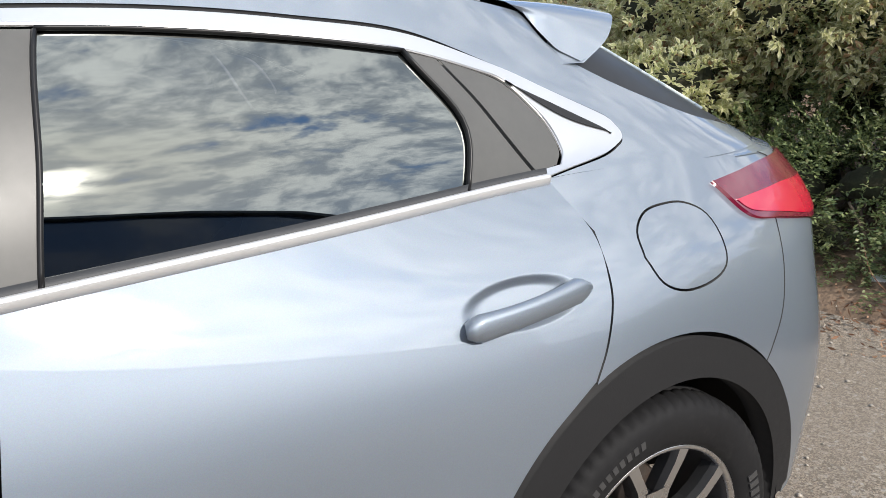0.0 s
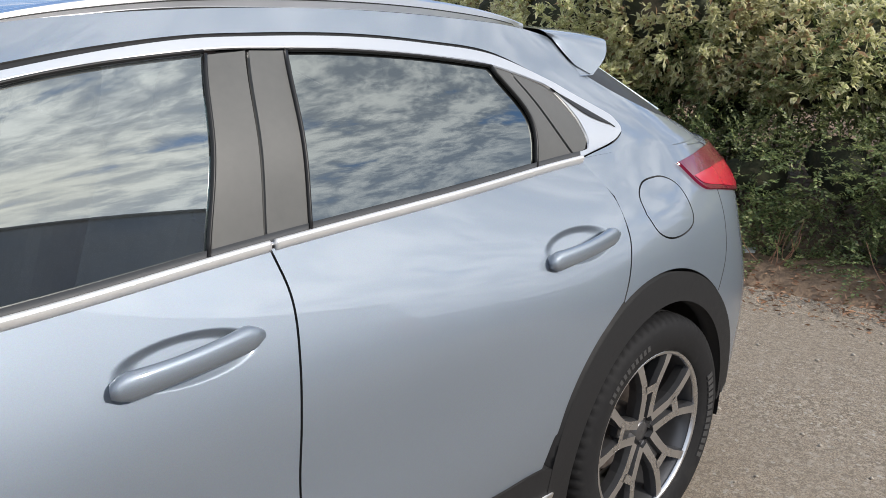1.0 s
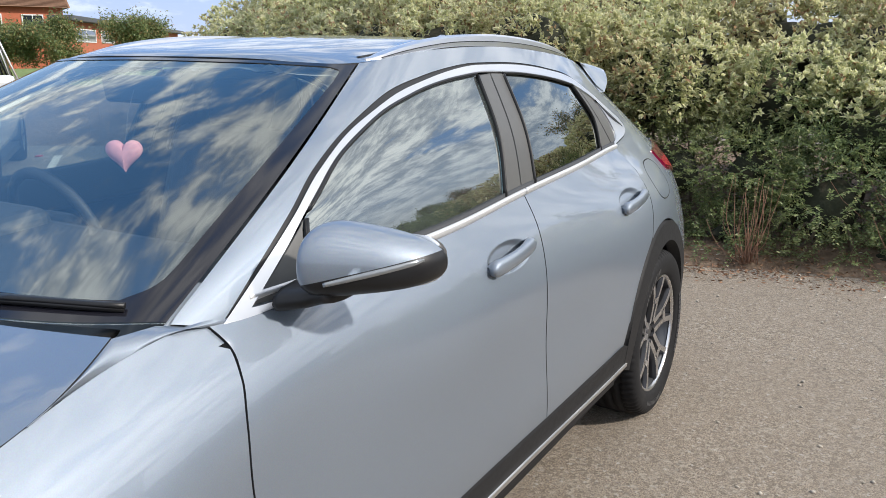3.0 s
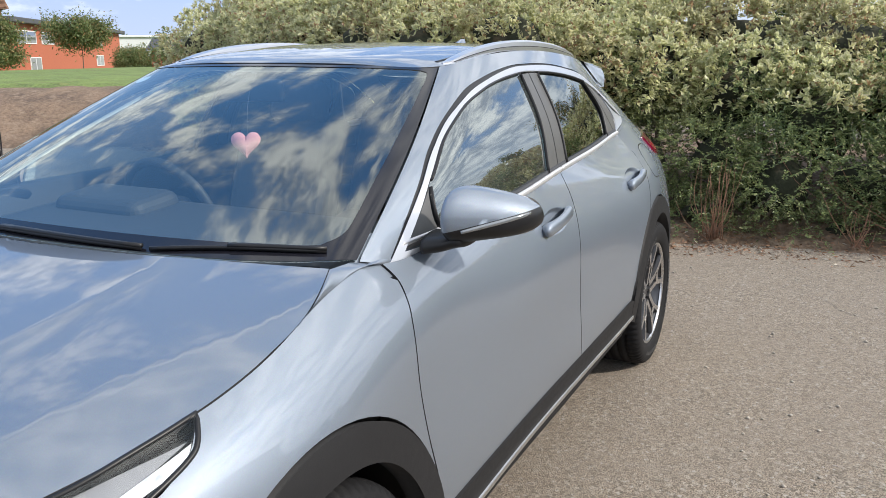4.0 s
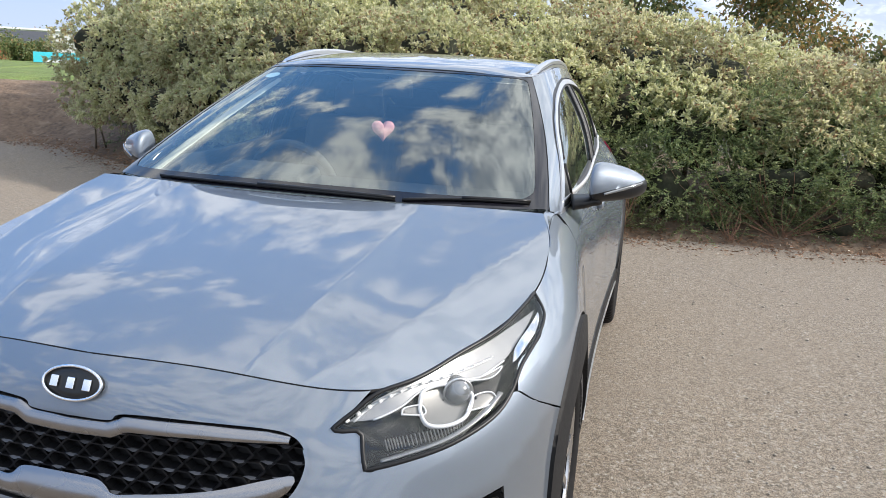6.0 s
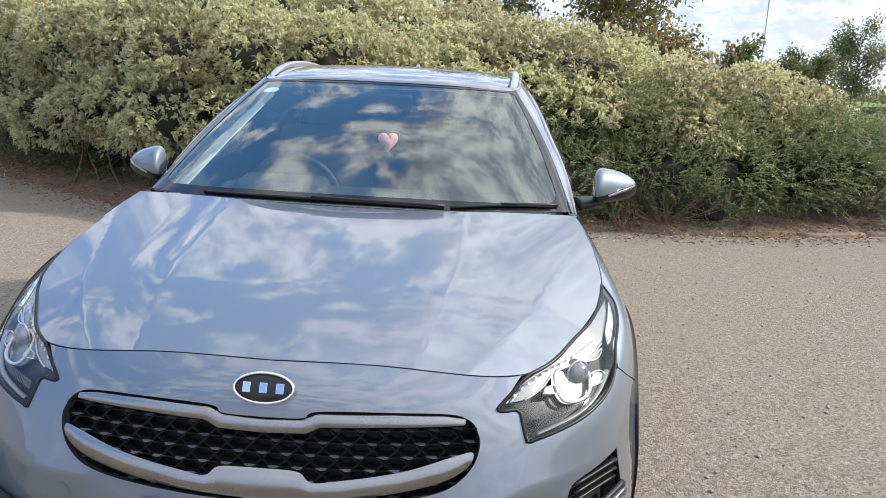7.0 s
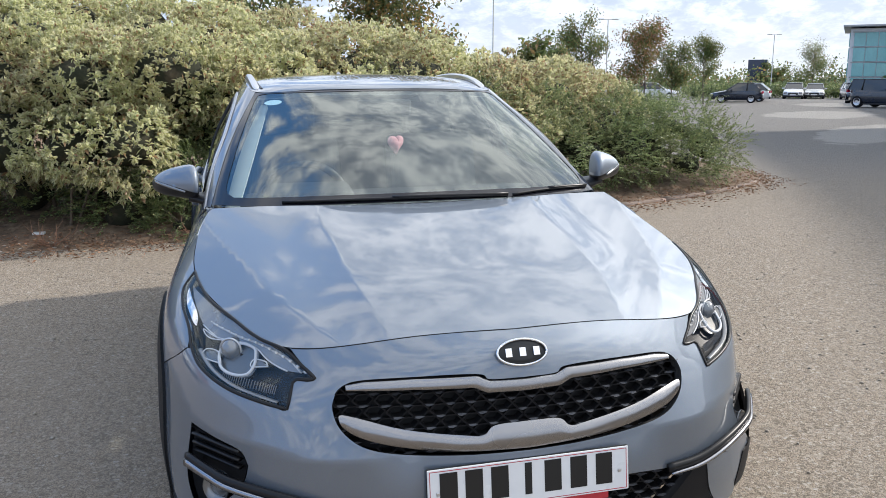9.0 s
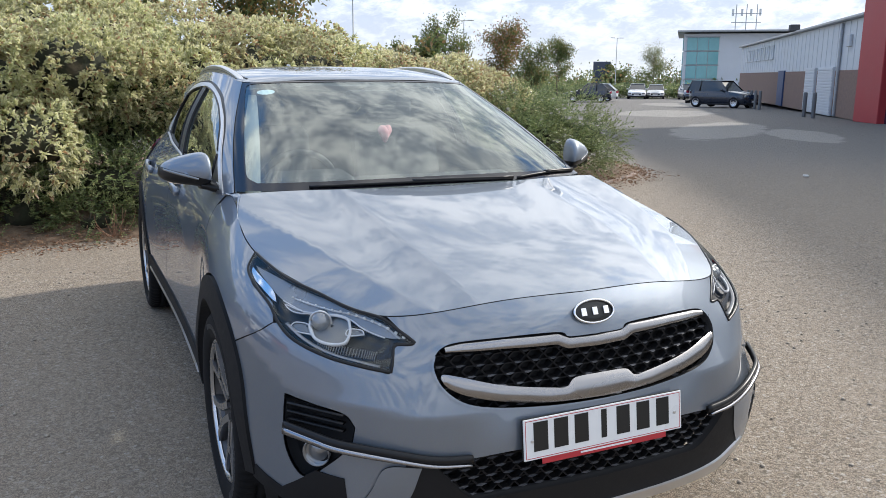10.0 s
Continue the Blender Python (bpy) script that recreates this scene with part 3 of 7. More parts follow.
# bed edge, from the far corner past the car to the left-hand bank
EDGE = [(-9.4, 7.0), (-8.0, 6.9), (-7.1, 6.4), (-6.4, 5.45), (-5.72, 3.9), (-5.40, 2.55), (-5.28, 1.25), (-5.02, .3), (-4.92, -.9), (-4.84, -1.9), (-4.95, -2.75), (-5.75, -3.95), (-6.75, -5.3), (-7.7, -6.8), (-8.15, -7.9), (-7.75, -8.9), (-6.9, -10.3), (-5.4, -13), (-3, -18)]
edge = smooth_line(np.array(EDGE), 150)
dirs = np.gradient(edge, axis=0)
dirs /= np.linalg.norm(dirs, axis=1, keepdims=True)
inw = np.stack([dirs[:, 1], -dirs[:, 0]], 1)
# soil: rises from the asphalt, and to a bank with a lawn on the left
bank = np.clip((-edge[:, 1] - 5.0) / 2.5, 0, 1)
bank = bank * bank * (3 - 2 * bank)
rows_ = []
for k, (dd, low_z, high_z) in enumerate(((-.20, -.004, -.004), (.0, .018, .018), (.10, .05, .05), (.35, .10, .13), (.8, .16, .32), (1.4, .22, .58), (2.2, .28, .77), (3.0, .30, .85), (5.5, .30, .82))):
    z = low_z * (1 - bank) + high_z * bank
    jit = np.array([noise.noise((x * 1.7, y * 1.7, k * 3.0)) for x, y in edge]) * (.03 if k > 1 else .0)
    wave = np.array([noise.noise((x * 1.2, y * 1.2, 9.0)) for x, y in edge]) * (.14 if k == 0 else 0)
    rows_.append(np.column_stack([edge + inw * (dd + wave)[:, None], z + jit]))
n = len(edge)
V = np.concatenate(rows_)
F = [(r * n + i, r * n + i + 1, (r + 1) * n + i + 1, (r + 1) * n + i) for r in range(len(rows_) - 1) for i in range(n - 1)]
idx = [1 if f[0] // n == 0 else 0 for f in F]
soil = new("soil_bed", mesh_from("soil_bed", V, F, [SOIL, ground.data.materials[0]], index=idx))
tagged(soil, "dry brown soil bank strewn with dead leaves", "soil", kind="structure")
far_edge = rows_[7]
sel = [i for i in range(n) if bank[i] > .5]
V, F = [], []
for i in sel:
    x, y, z = far_edge[i]
    ox, oy = inw[i]
    for dd, up in ((-.55, -.10), (.0, .03), (4, .03), (14, -.02), (40, -.32), (140, -1.6)):
        V.append((x + ox * dd, y + oy * dd, z + up + .03 * noise.noise((x * 2, y * 2, dd))))
F = [(i * 6 + k, i * 6 + k + 1, (i + 1) * 6 + k + 1, (i + 1) * 6 + k) for i in range(len(sel) - 1) for k in range(5)]
V += [(-14, -9, .45), (-60, -30, -.6), (-110, -75, -1.5), (-160, -130, -1.9), (-30, -160, -1.8), (-12, -60, -.4)]
lawn = new("lawn", mesh_from("lawn", V, F + [tuple(range(len(V) - 6, len(V)))], GRASS))
tagged(lawn, "mown green lawn on top of the bank", "lawn", kind="structure")

# ---- foliage ----
def leaf_material(name, colors, rough=.5, glow=.35):
    m = bpy.data.materials.new(name)
    m.use_nodes = True
    n = Nodes(m.node_tree)
    b = m.node_tree.nodes["Principled BSDF"]
    rnd = n.add("ShaderNodeNewGeometry").outputs["Random Per Island"]
    r = n.add("ShaderNodeValToRGB", {0: rnd})
    r.color_ramp.interpolation = "CONSTANT"
    e = r.color_ramp.elements
    while len(e) < len(colors):
        e.new(.5)
    for i, (el, (p, c)) in enumerate(zip(e, colors)):
        el.position, el.color = p, (*c, 1)
    pos = n.add("ShaderNodeTexCoord").outputs["Object"]
    c = n.mix(n.math("MULTIPLY", n.step(n.noise(pos, 1.3, 3), .42, .70), .26), r.outputs[0], (.18, .12, .06))
    c = n.mix(n.math("MULTIPLY", n.noise(pos, 45.0, 2), .12), c, (.05, .07, .02))
    m.node_tree.links.new(c, b.inputs["Base Color"])
    b.inputs["Roughness"].default_value = rough
    tr = n.add("ShaderNodeBsdfTranslucent", {"Color": c}).outputs[0]
    m.node_tree.links.new(n.add("ShaderNodeMixShader", {0: glow, 1: b.outputs[0], 2: tr}).outputs[0], m.node_tree.nodes["Material Output"].inputs["Surface"])
    return m


GREEN_LEAF = leaf_material("small_dark_leaves", [(0, (.11, .155, .07)), (.30, (.185, .245, .10)), (.62, (.28, .345, .14)), (.90, (.43, .44, .22))], .42, .45)
TREE_LEAF = leaf_material("tree_leaves", [(0, (.12, .165, .06)), (.4, (.18, .235, .085)), (.75, (.27, .26, .10)), (.92, (.36, .23, .10))], .5, .42)
RUSTY_LEAF = leaf_material("rusty_leaves", [(0, (.11, .14, .04)), (.35, (.27, .16, .07)), (.6, (.36, .18, .09)), (.85, (.16, .18, .055))], .5, .42)
CORE = material("inner_shade_fill", (.020, .023, .011), .95, grain=.8, scale=14, bump=.03, wear=(.06, .048, .028))
TWIG = material("dry_twigs", (.25, .135, .085), .9, grain=.4, scale=30)


def margined_leaf():
    """Green leaf with a cream-yellow margin; the margin is stored along the leaf's rim."""
    m = bpy.data.materials.new("variegated_leaves")
    m.use_nodes = True
    n = Nodes(m.node_tree)
    b = m.node_tree.nodes["Principled BSDF"]
    rnd = n.add("ShaderNodeNewGeometry").outputs["Random Per Island"]
    attr = n.add("ShaderNodeAttribute")
    attr.attribute_name = "rim"
    pos = n.add("ShaderNodeTexCoord").outputs["Object"]
    age = n.step(n.noise(pos, 1.1, 3), .38, .66)
    green = n.mix(rnd, (.36, .40, .19), (.60, .60, .31))
    rim = n.mix(rnd, (.74, .72, .45), (.87, .83, .60))
    c = n.mix(n.step(attr.outputs["Fac"], .50, .98), green, rim)
    c = n.mix(n.math("MULTIPLY", n.math("GREATER_THAN", n.math("FRACT", n.math("MULTIPLY", rnd, 17.0)), n.math("SUBTRACT", .97, n.math("MULTIPLY", age, .14))), .8), c, (.27, .13, .07))
    c = n.mix(n.math("MULTIPLY", age, .26), c, (.36, .24, .17))
    m.node_tree.links.new(c, b.inputs["Base Color"])
    b.inputs["Roughness"].default_value = .38
    tr = n.add("ShaderNodeBsdfTranslucent", {"Color": c}).outputs[0]
    m.node_tree.links.new(n.add("ShaderNodeMixShader", {0: .58, 1: b.outputs[0], 2: tr}).outputs[0], m.node_tree.nodes["Material Output"].inputs["Surface"])
    return m


VARIEGATED = margined_leaf()


def rim_leaves(centres, outs, length, width, rng, droop=.15, light=False):
    """Leaves folded along the midrib, with a rim value of 0 at the midrib and 1 at the margin."""
    n = len(centres)
    out = outs / np.linalg.norm(outs, axis=1, keepdims=True)
    side = np.cross(out, rng.normal(size=(n, 3)) * .6 + (0, .25, 1))
    side /= np.linalg.norm(side, axis=1, keepdims=True)
    nor = np.cross(side, out)
    L = (length * rng.uniform(.6, 1.3, n))[:, None]
    W = (width * rng.uniform(.75, 1.2, n))[:, None]
    tip = centres + out * L - np.array((0, 0, 1)) * L * droop
    low = np.array((0, 0, 1)) * L * droop
    if light:
        q = centres + out * L * .5 - low * .25
        a, b = q + side * W * .5 + nor * W * .16, q - side * W * .5 + nor * W * .16
        V = np.stack([centres, a, tip, b, q], 1).reshape(-1, 3)
        i = np.arange(n)[:, None] * 5
        F = np.concatenate([i + np.array([t]) for t in ((0, 1, 4), (1, 2, 4), (2, 3, 4), (3, 0, 4))], 1).reshape(-1, 3)
        return V, F, np.tile([.5, 1, 1, 1, 0], n)
    q1, q2 = centres + out * L * .34 - low * .1, centres + out * L * .72 - low * .5
    a1, b1 = q1 + side * W * .46 + nor * W * .16, q1 - side * W * .46 + nor * W * .16
    a2, b2 = q2 + side * W * .40 + nor * W * .14, q2 - side * W * .40 + nor * W * .14
    V = np.stack([centres, a1, a2, tip, b2, b1, q1, q2], 1).reshape(-1, 3)
    i = np.arange(n)[:, None] * 8
    tri = ((0, 1, 6), (1, 2, 7), (1, 7, 6), (2, 3, 7), (3, 4, 7), (4, 5, 6), (4, 6, 7), (5, 0, 6))
    F = np.concatenate([i + np.array([t]) for t in tri], 1).reshape(-1, 3)
    return V, F, np.tile([.5, 1, 1, 1, 1, 1, 0, 0], n)


def leaves(centres, outs, length, width, rng, droop=.2, flat=False):
    """Folded leaves at the centres, their tips along outs."""
    n = len(centres)
    out = outs / np.linalg.norm(outs, axis=1, keepdims=True)
    ref = rng.normal(size=(n, 3)) * (.55 if flat else 1) + (0, 0, 1.0 if flat else 0)
    side = np.cross(out, ref)
    side /= np.linalg.norm(side, axis=1, keepdims=True)
    nor = np.cross(side, out)
    L = (length * rng.uniform(.65, 1.25, n))[:, None]
    W = (width * rng.uniform(.7, 1.2, n))[:, None]
    base = centres
    tip = centres + out * L - np.array((0, 0, 1)) * L * droop
    mid = centres + out * L * .5
    a = mid + side * W / 2 + nor * W * .22
    b = mid - side * W / 2 + nor * W * .22
    V = np.stack([base, a, tip, b], 1).reshape(-1, 3)
    i = np.arange(n)[:, None] * 4
    F = np.concatenate([i + np.array([[0, 1, 2]]), i + np.array([[0, 2, 3]])], 1).reshape(-1, 3)
    return V, F


def fast_mesh(name, V, F, mat):
    me = bpy.data.meshes.new(name)
    me.vertices.add(len(V))
    me.vertices.foreach_set("co", np.asarray(V, np.float32).ravel())
    me.loops.add(len(F) * 3)
    me.loops.foreach_set("vertex_index", np.asarray(F, np.int32).ravel())
    me.polygons.add(len(F))
    me.polygons.foreach_set("loop_start", np.arange(0, len(F) * 3, 3, dtype=np.int32))
    me.update(calc_edges=True)
    me.materials.append(mat)
    return me


def lumpy(points, freq, amp, seed):
    return np.array([noise.fractal(Vector((p[0] * freq + seed, p[1] * freq, p[2] * freq)), 1.0, 2.0, 3) for p in points]) * amp


def rosettes(P, N, count, length, width, rng, spread=.75, jitter=.010, light=False):
    """count leaves round each point, fanned about its outward direction."""
    k = len(P)
    C = np.repeat(P, count, 0) + rng.normal(size=(k * count, 3)) * jitter
    D = np.repeat(N, count, 0) + rng.normal(size=(k * count, 3)) * spread
    return rim_leaves(C, D, length, width, rng, light=light)


def bush(name, label, centres, leaf_mat, length, width, density, count, seed, lump=(1.1, .22), spray=False, floor=.12, category="shrub", light=False):
    """A shrub of overlapping lobes: leaves in a deep uneven shell, round near-black lumps that stand for inner shade.
    """
    rng = np.random.default_rng(seed)
    ob = thing(name, label, category)
    Pts, Nor = [], []
    C = np.array(centres, float)
    for (x, y, z, rx, ry, rz) in C:
        n = int(density * (rx * ry + ry * rz + rx * rz) * 4.2)
        d = rng.normal(size=(n, 3))
        d /= np.linalg.norm(d, axis=1, keepdims=True)
        d = d[d[:, 2] > -.85]
        nn = d / (rx, ry, rz)
        nn /= np.linalg.norm(nn, axis=1, keepdims=True)
        p = d * (rx, ry, rz) + (x, y, z)
        p = p + nn * (lumpy(p, lump[0] * 1.4, lump[1], seed)[:, None] + lumpy(p, 5.0, .075, seed + 3)[:, None] + (-.17 * rng.uniform(0, 1, (len(p), 1)) ** 1.9 + .03))
        keep = (p[:, 2] > floor) & (p[:, 0] > x - rx * .6)
        for (x2, y2, z2, a2, b2, c2) in C:
            if (x2, y2, z2) != (x, y, z):
                keep &= (((p - (x2, y2, z2)) / (a2, b2, c2)) ** 2).sum(1) > .55
        Pts.append(p[keep])
        Nor.append(nn[keep])
    P, N = np.concatenate(Pts), np.concatenate(Nor)
    if spray:
        # arching sprays with small leaves set along them
        m = len(P)
        steps = np.linspace(.05, 1, count)
        dirs_ = N * (1, 1, .55) + rng.normal(size=(m, 3)) * .45 + (0, 0, .22)
        dirs_ /= np.linalg.norm(dirs_, axis=1, keepdims=True)
        ln = rng.uniform(.09, .30, m)
        C2 = P[:, None] + dirs_[:, None] * (ln[:, None] * steps)[:, :, None] - np.array((0, 0, .16)) * (ln[:, None] * steps ** 2)[:, :, None]
        out_side = np.cross(dirs_, (0, 0, 1))
        hand = np.where(np.arange(count) % 2, 1, -1)[None, :, None]
        D2 = dirs_[:, None] * .55 + out_side[:, None] * hand * .8 + rng.normal(size=(m, count, 3)) * .28
        V, F = leaves(C2.reshape(-1, 3), D2.reshape(-1, 3), length, width, rng, .05, True)
        tagged(part("foliage", fast_mesh("foliage", V, F, leaf_mat), None, ob), kind="stuff")
    else:
        V, F, rim = rosettes(P, N + (0, 0, .25), count, length, width, rng, light=light)
        me = fast_mesh("foliage", V, F, leaf_mat)
        me.attributes.new("rim", "FLOAT", "POINT").data.foreach_set("value", rim.astype(np.float32))
        tagged(part("foliage", me, None, ob), kind="stuff")
    # the heart: closed lumps whose near-black colour stands in for deep shade
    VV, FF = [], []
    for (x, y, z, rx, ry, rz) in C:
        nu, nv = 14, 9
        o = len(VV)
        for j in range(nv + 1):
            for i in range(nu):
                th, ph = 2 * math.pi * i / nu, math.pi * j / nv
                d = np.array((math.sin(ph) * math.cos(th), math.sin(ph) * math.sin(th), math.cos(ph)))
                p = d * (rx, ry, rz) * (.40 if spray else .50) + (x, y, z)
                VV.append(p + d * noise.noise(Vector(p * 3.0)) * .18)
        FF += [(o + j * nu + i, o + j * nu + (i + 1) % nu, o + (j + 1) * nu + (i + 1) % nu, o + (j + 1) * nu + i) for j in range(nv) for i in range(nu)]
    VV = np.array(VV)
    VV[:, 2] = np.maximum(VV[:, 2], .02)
    tagged(part("shade_core", mesh_from("shade_core", VV, FF, CORE), None, ob), kind="stuff")
    # a few stems down to the soil
    for (x, y, z, rx, ry, rz) in C[::2]:
        for _ in range(2):
            a = np.array((x + rng.uniform(-.2, .3) * rx, y + rng.uniform(-.5, .5) * ry, .0))
            b = np.array((x + rng.uniform(0, .6) * rx, y + rng.uniform(-.6, .6) * ry, max(z - rz * .2, .3)))
            solid("stem", tube(smooth_line(np.array([a, (a + b) / 2 + rng.normal(size=3) * .06, b]), 6), lambda t: oval(.016 * (1 - .5 * t), .016 * (1 - .5 * t), 6), up=(1, 0, .1)), BARK, ob)
    return ob


def lobes(y0, y1, x_of, z_of, rng, step=.75, r=(.75, .62, .62)):
    out_ = []
    y = y0
    while y < y1:
        out_.append((x_of(y) + rng.uniform(-.12, .12), y, z_of(y) + rng.uniform(-.10, .10), r[0] * rng.uniform(.85, 1.15), r[1] * rng.uniform(.9, 1.15), r[2] * rng.uniform(.85, 1.1)))
        y += step * rng.uniform(.85, 1.15)
    return out_


rg = np.random.default_rng(4)
face = lambda y: float(np.interp(y, [-8, -6.7, -5.3, -3.9, -2.7, -1, .3, 1.25, 2.5, 3.9, 5.4, 6.6], [-7.9, -7.3, -6.6, -5.75, -5.0, -4.95, -5.1, -5.3, -5.5, -5.78, -6.45, -7.2]))
top = lambda y: float(np.interp(y, [-7, -5.8, -3, -1, 0, 2.0, 3.6, 5.0, 6.4], [2.3, 2.6, 2.5, 2.25, 2.08, 1.86, 1.58, 1.20, .90]))
# back row: tall variegated shrubs
for k, (a, b) in enumerate(((-6.6, -3.2), (-3.4, -.4), (-.6, 2.2), (2.0, 4.6))):
    away, rise = ((.75, .30), (.6, .22), (.15, .05), (0, 0))[k]
    cs = lobes(a + .5, b, lambda y: face(y) - 1.75 - away, lambda y: top(y) - .66 + rise * .5, rg) + lobes(a + .8, b, lambda y: face(y) - 2.7 - away * 1.4, lambda y: top(y) - .58 + rise, rg, 1.0) + lobes(a + .5, b, lambda y: face(y) - 1.22, lambda y: top(y) - 1.02, rg, .72, (.62, .6, .50))
    bush("variegated_shrub", "tall evergreen shrub with pale yellow-edged leaves", cs, VARIEGATED, .060, .028, (235, 225, 240, 240)[k], 9, 20 + k, lump=(1.1, .15), floor=(.5, .9, .98, .75)[k], light=True)
# front row on the left: the same shrub hanging over the kerb
for k, (a, b) in enumerate(((-6.9, -3.6), (-3.7, -1.0))):
    cs = lobes(a + .4, b, lambda y: face(y) - .52, lambda y: .84, rg, .62, (.54, .52, .46)) + lobes(a + .3, b, lambda y: face(y) - .95, lambda y: 1.40, rg, .72, (.6, .6, .5)) + lobes(a + .3, b, lambda y: face(y) - 1.62, lambda y: 1.80 if y < -2.2 else 1.6, rg, .8, (.68, .62, .48))
    bush("variegated_shrub", "spreading variegated shrub overhanging the kerb", cs, VARIEGATED, .058, .025, (160, 200)[k], 11, 40 + k, floor=.32, light=True)
# front row on the right: low dark shrubs with fine leaves
for k, (a, b) in enumerate(((-1.9, .9), (.8, 2.7), (2.5, 4.4), (4.2, 5.7))):
    h_ = (.66, .68, .70, .60)[k]
    back = (.20, .12, 0, 0)[k]
    cs = lobes(a + .3, b, lambda y: face(y) - .55 - back, lambda y: h_ * .72, rg, .55, (.46, .48, .34)) + lobes(a + .4, b, lambda y: face(y) - 1.0 - back, lambda y: h_ * 1.2 + (.14, .14, .06, 0)[k], rg, .65, (.52, .52, .38))
    if k < 2:
        cs += lobes(a + .25, b, lambda y: face(y) - .40, lambda y: .15, rg, .52, (.24, .30, .16))
    bush("low_shrub", "low dark-green shrub with small leaves on flat arching sprays", cs, GREEN_LEAF, .028, .014, (230, 230, 250, 250)[k], 22, 60 + k, lump=(1.1, .16), spray=True, floor=(.05, .05, .22, .20)[k])
# undergrowth added below the overhanging shrubs, to close their dark gap against light behind
for k, (a, b) in enumerate(((-6.0, -3.4), (-3.5, -.9))):
    cs = lobes(a + .3, b, lambda y: face(y) - 1.15, lambda y: .42, rg, .65, (.50, .52, .40)) + lobes(a + .5, b, lambda y: face(y) - 1.9, lambda y: .75, rg, .9, (.55, .6, .60))
    bush("low_shrub", "undergrowth added in the dark gap below the variegated shrubs", cs, GREEN_LEAF, .036, .018, 110, 14, 80 + k, spray=True, floor=.10)
# dull inner branches behind the low shrubs, in the shade of the tall ones
cs = lobes(-.8, 4.0, lambda y: face(y) - 1.35, lambda y: 1.0, rg, .7, (.42, .45, .34))
bush("variegated_shrub", "shaded lower branches of the variegated shrub", cs, VARIEGATED, .066, .032, 60, 8, 97, floor=.7, light=True)
# dry twigs between them
for k, (x, y, hh, many) in enumerate(((-5.22, .77, .64, 26), (-5.25, -.02, .34, 10), (-5.35, 1.75, .40, 12), (-4.9, -.95, .3, 12), (-4.9, -2.2, .25, 12), (-5.6, 2.2, .8, 20))):
    rng = np.random.default_rng(90 + k)
    ob = thing("dry_shrub", "bare reddish-brown twigs of a dead shrub", "shrub", group="dead twigs in the bed")
    for i in range(many):
        a = np.array((x, y, .05)) + rng.normal(size=3) * (.025, .03, 0)
        lean_ = (.09 if i % 3 else .20) if k != 5 else .5
        b = a + np.array((rng.normal() * .08, rng.normal() * lean_, hh * rng.uniform(.35, 1.0)))
        mid_ = (a + b) / 2 + np.array((0, (b[1] - a[1]) * .25, .0)) + rng.normal(size=3) * .022
        solid("twig", tube(smooth_line(np.array([a, mid_, b]), 7), lambda t: oval(.0036 * (1 - .7 * t), .0036 * (1 - .7 * t), 5), up=(1, .2, .1)), TWIG, ob)
# low kerb stones round the end of the bed
KERB = material("worn_concrete_kerb", (.22, .165, .135), .9, grain=.4, scale=25, bump=.002, wear=(.30, .26, .22))
kerb = new("kerb")
tagged(kerb, "low worn concrete kerb round the bed's end", "kerb", kind="structure")
ke = np.array([(*(e + w * .02), *w) for e, w in zip(edge, inw) if 3.0 < e[1] < 6.4])
run = np.concatenate([[0], np.cumsum(np.linalg.norm(np.diff(ke[:, :2], axis=0), axis=1))])
q = 0.0
while q + .7 < run[-1]:
    cols = [np.interp(np.linspace(q + .006, q + .794, 5), run, ke[:, c]) for c in range(4)]
    V = []
    for x, y, wx, wy in zip(*cols):
        V += [(x + wx * o, y + wy * o, z) for o, z in ((0, -.02), (0, .040), (.012, .050), (.10, .052), (.11, -.02))]
    F = [(r * 5 + j, r * 5 + (j + 1) % 5, (r + 1) * 5 + (j + 1) % 5, (r + 1) * 5 + j) for r in range(4) for j in range(5)] + [(4, 3, 2, 1, 0), (20, 21, 22, 23, 24)]
    solid("kerb_stone", (np.array(V), F), KERB, kerb)
    q += .8
# fallen leaves, grit and scraps along the kerb
rng = np.random.default_rng(7)
i = rng.integers(0, 120, 11000)
off = rng.normal(size=11000) * .17 + .05
base = edge[i] + inw[i] * off[:, None] + rng.normal(size=(11000, 2)) * .06
zz = np.interp(off, [-.2, 0, .1, .35, .8], [.006, .026, .058, .108, .17])
C = np.column_stack([base, zz])
V, F = leaves(C, rng.normal(size=(11000, 3)) * (1, 1, .25), .042, .012, rng, 0)
litter = new("leaf_litter", fast_mesh("leaf_litter", V, F, leaf_material("dead_leaves", [(0, (.27, .14, .085)), (.4, (.37, .22, .14)), (.7, (.19, .11, .07)), (.96, (.58, .53, .46))], .9, .1)))
tagged(litter, "dead leaves and scraps along the kerb", "leaf litter", kind="stuff")
# loose stones on the asphalt
k = 15000
ang_, rad_ = rng.uniform(0, 2 * np.pi, k), 12 * rng.uniform(.05, 1, k) ** .7
C = np.column_stack([-1.3 + rad_ * np.cos(ang_), rad_ * np.sin(ang_), np.zeros(k)])
s_ = .0035 + .009 * rng.uniform(0, 1, k) ** 3
octa = np.array([(1, 0, 0), (0, 1, 0), (-1, 0, 0), (0, -1, 0), (0, 0, .7), (0, 0, -.4)])
V = (C[:, None] + octa[None] * s_[:, None, None] * rng.uniform(.7, 1.3, (k, 6, 1)) + np.array((0, 0, .003))).reshape(-1, 3)
t8 = np.array([(0, 1, 4), (1, 2, 4), (2, 3, 4), (3, 0, 4), (1, 0, 5), (2, 1, 5), (3, 2, 5), (0, 3, 5)])
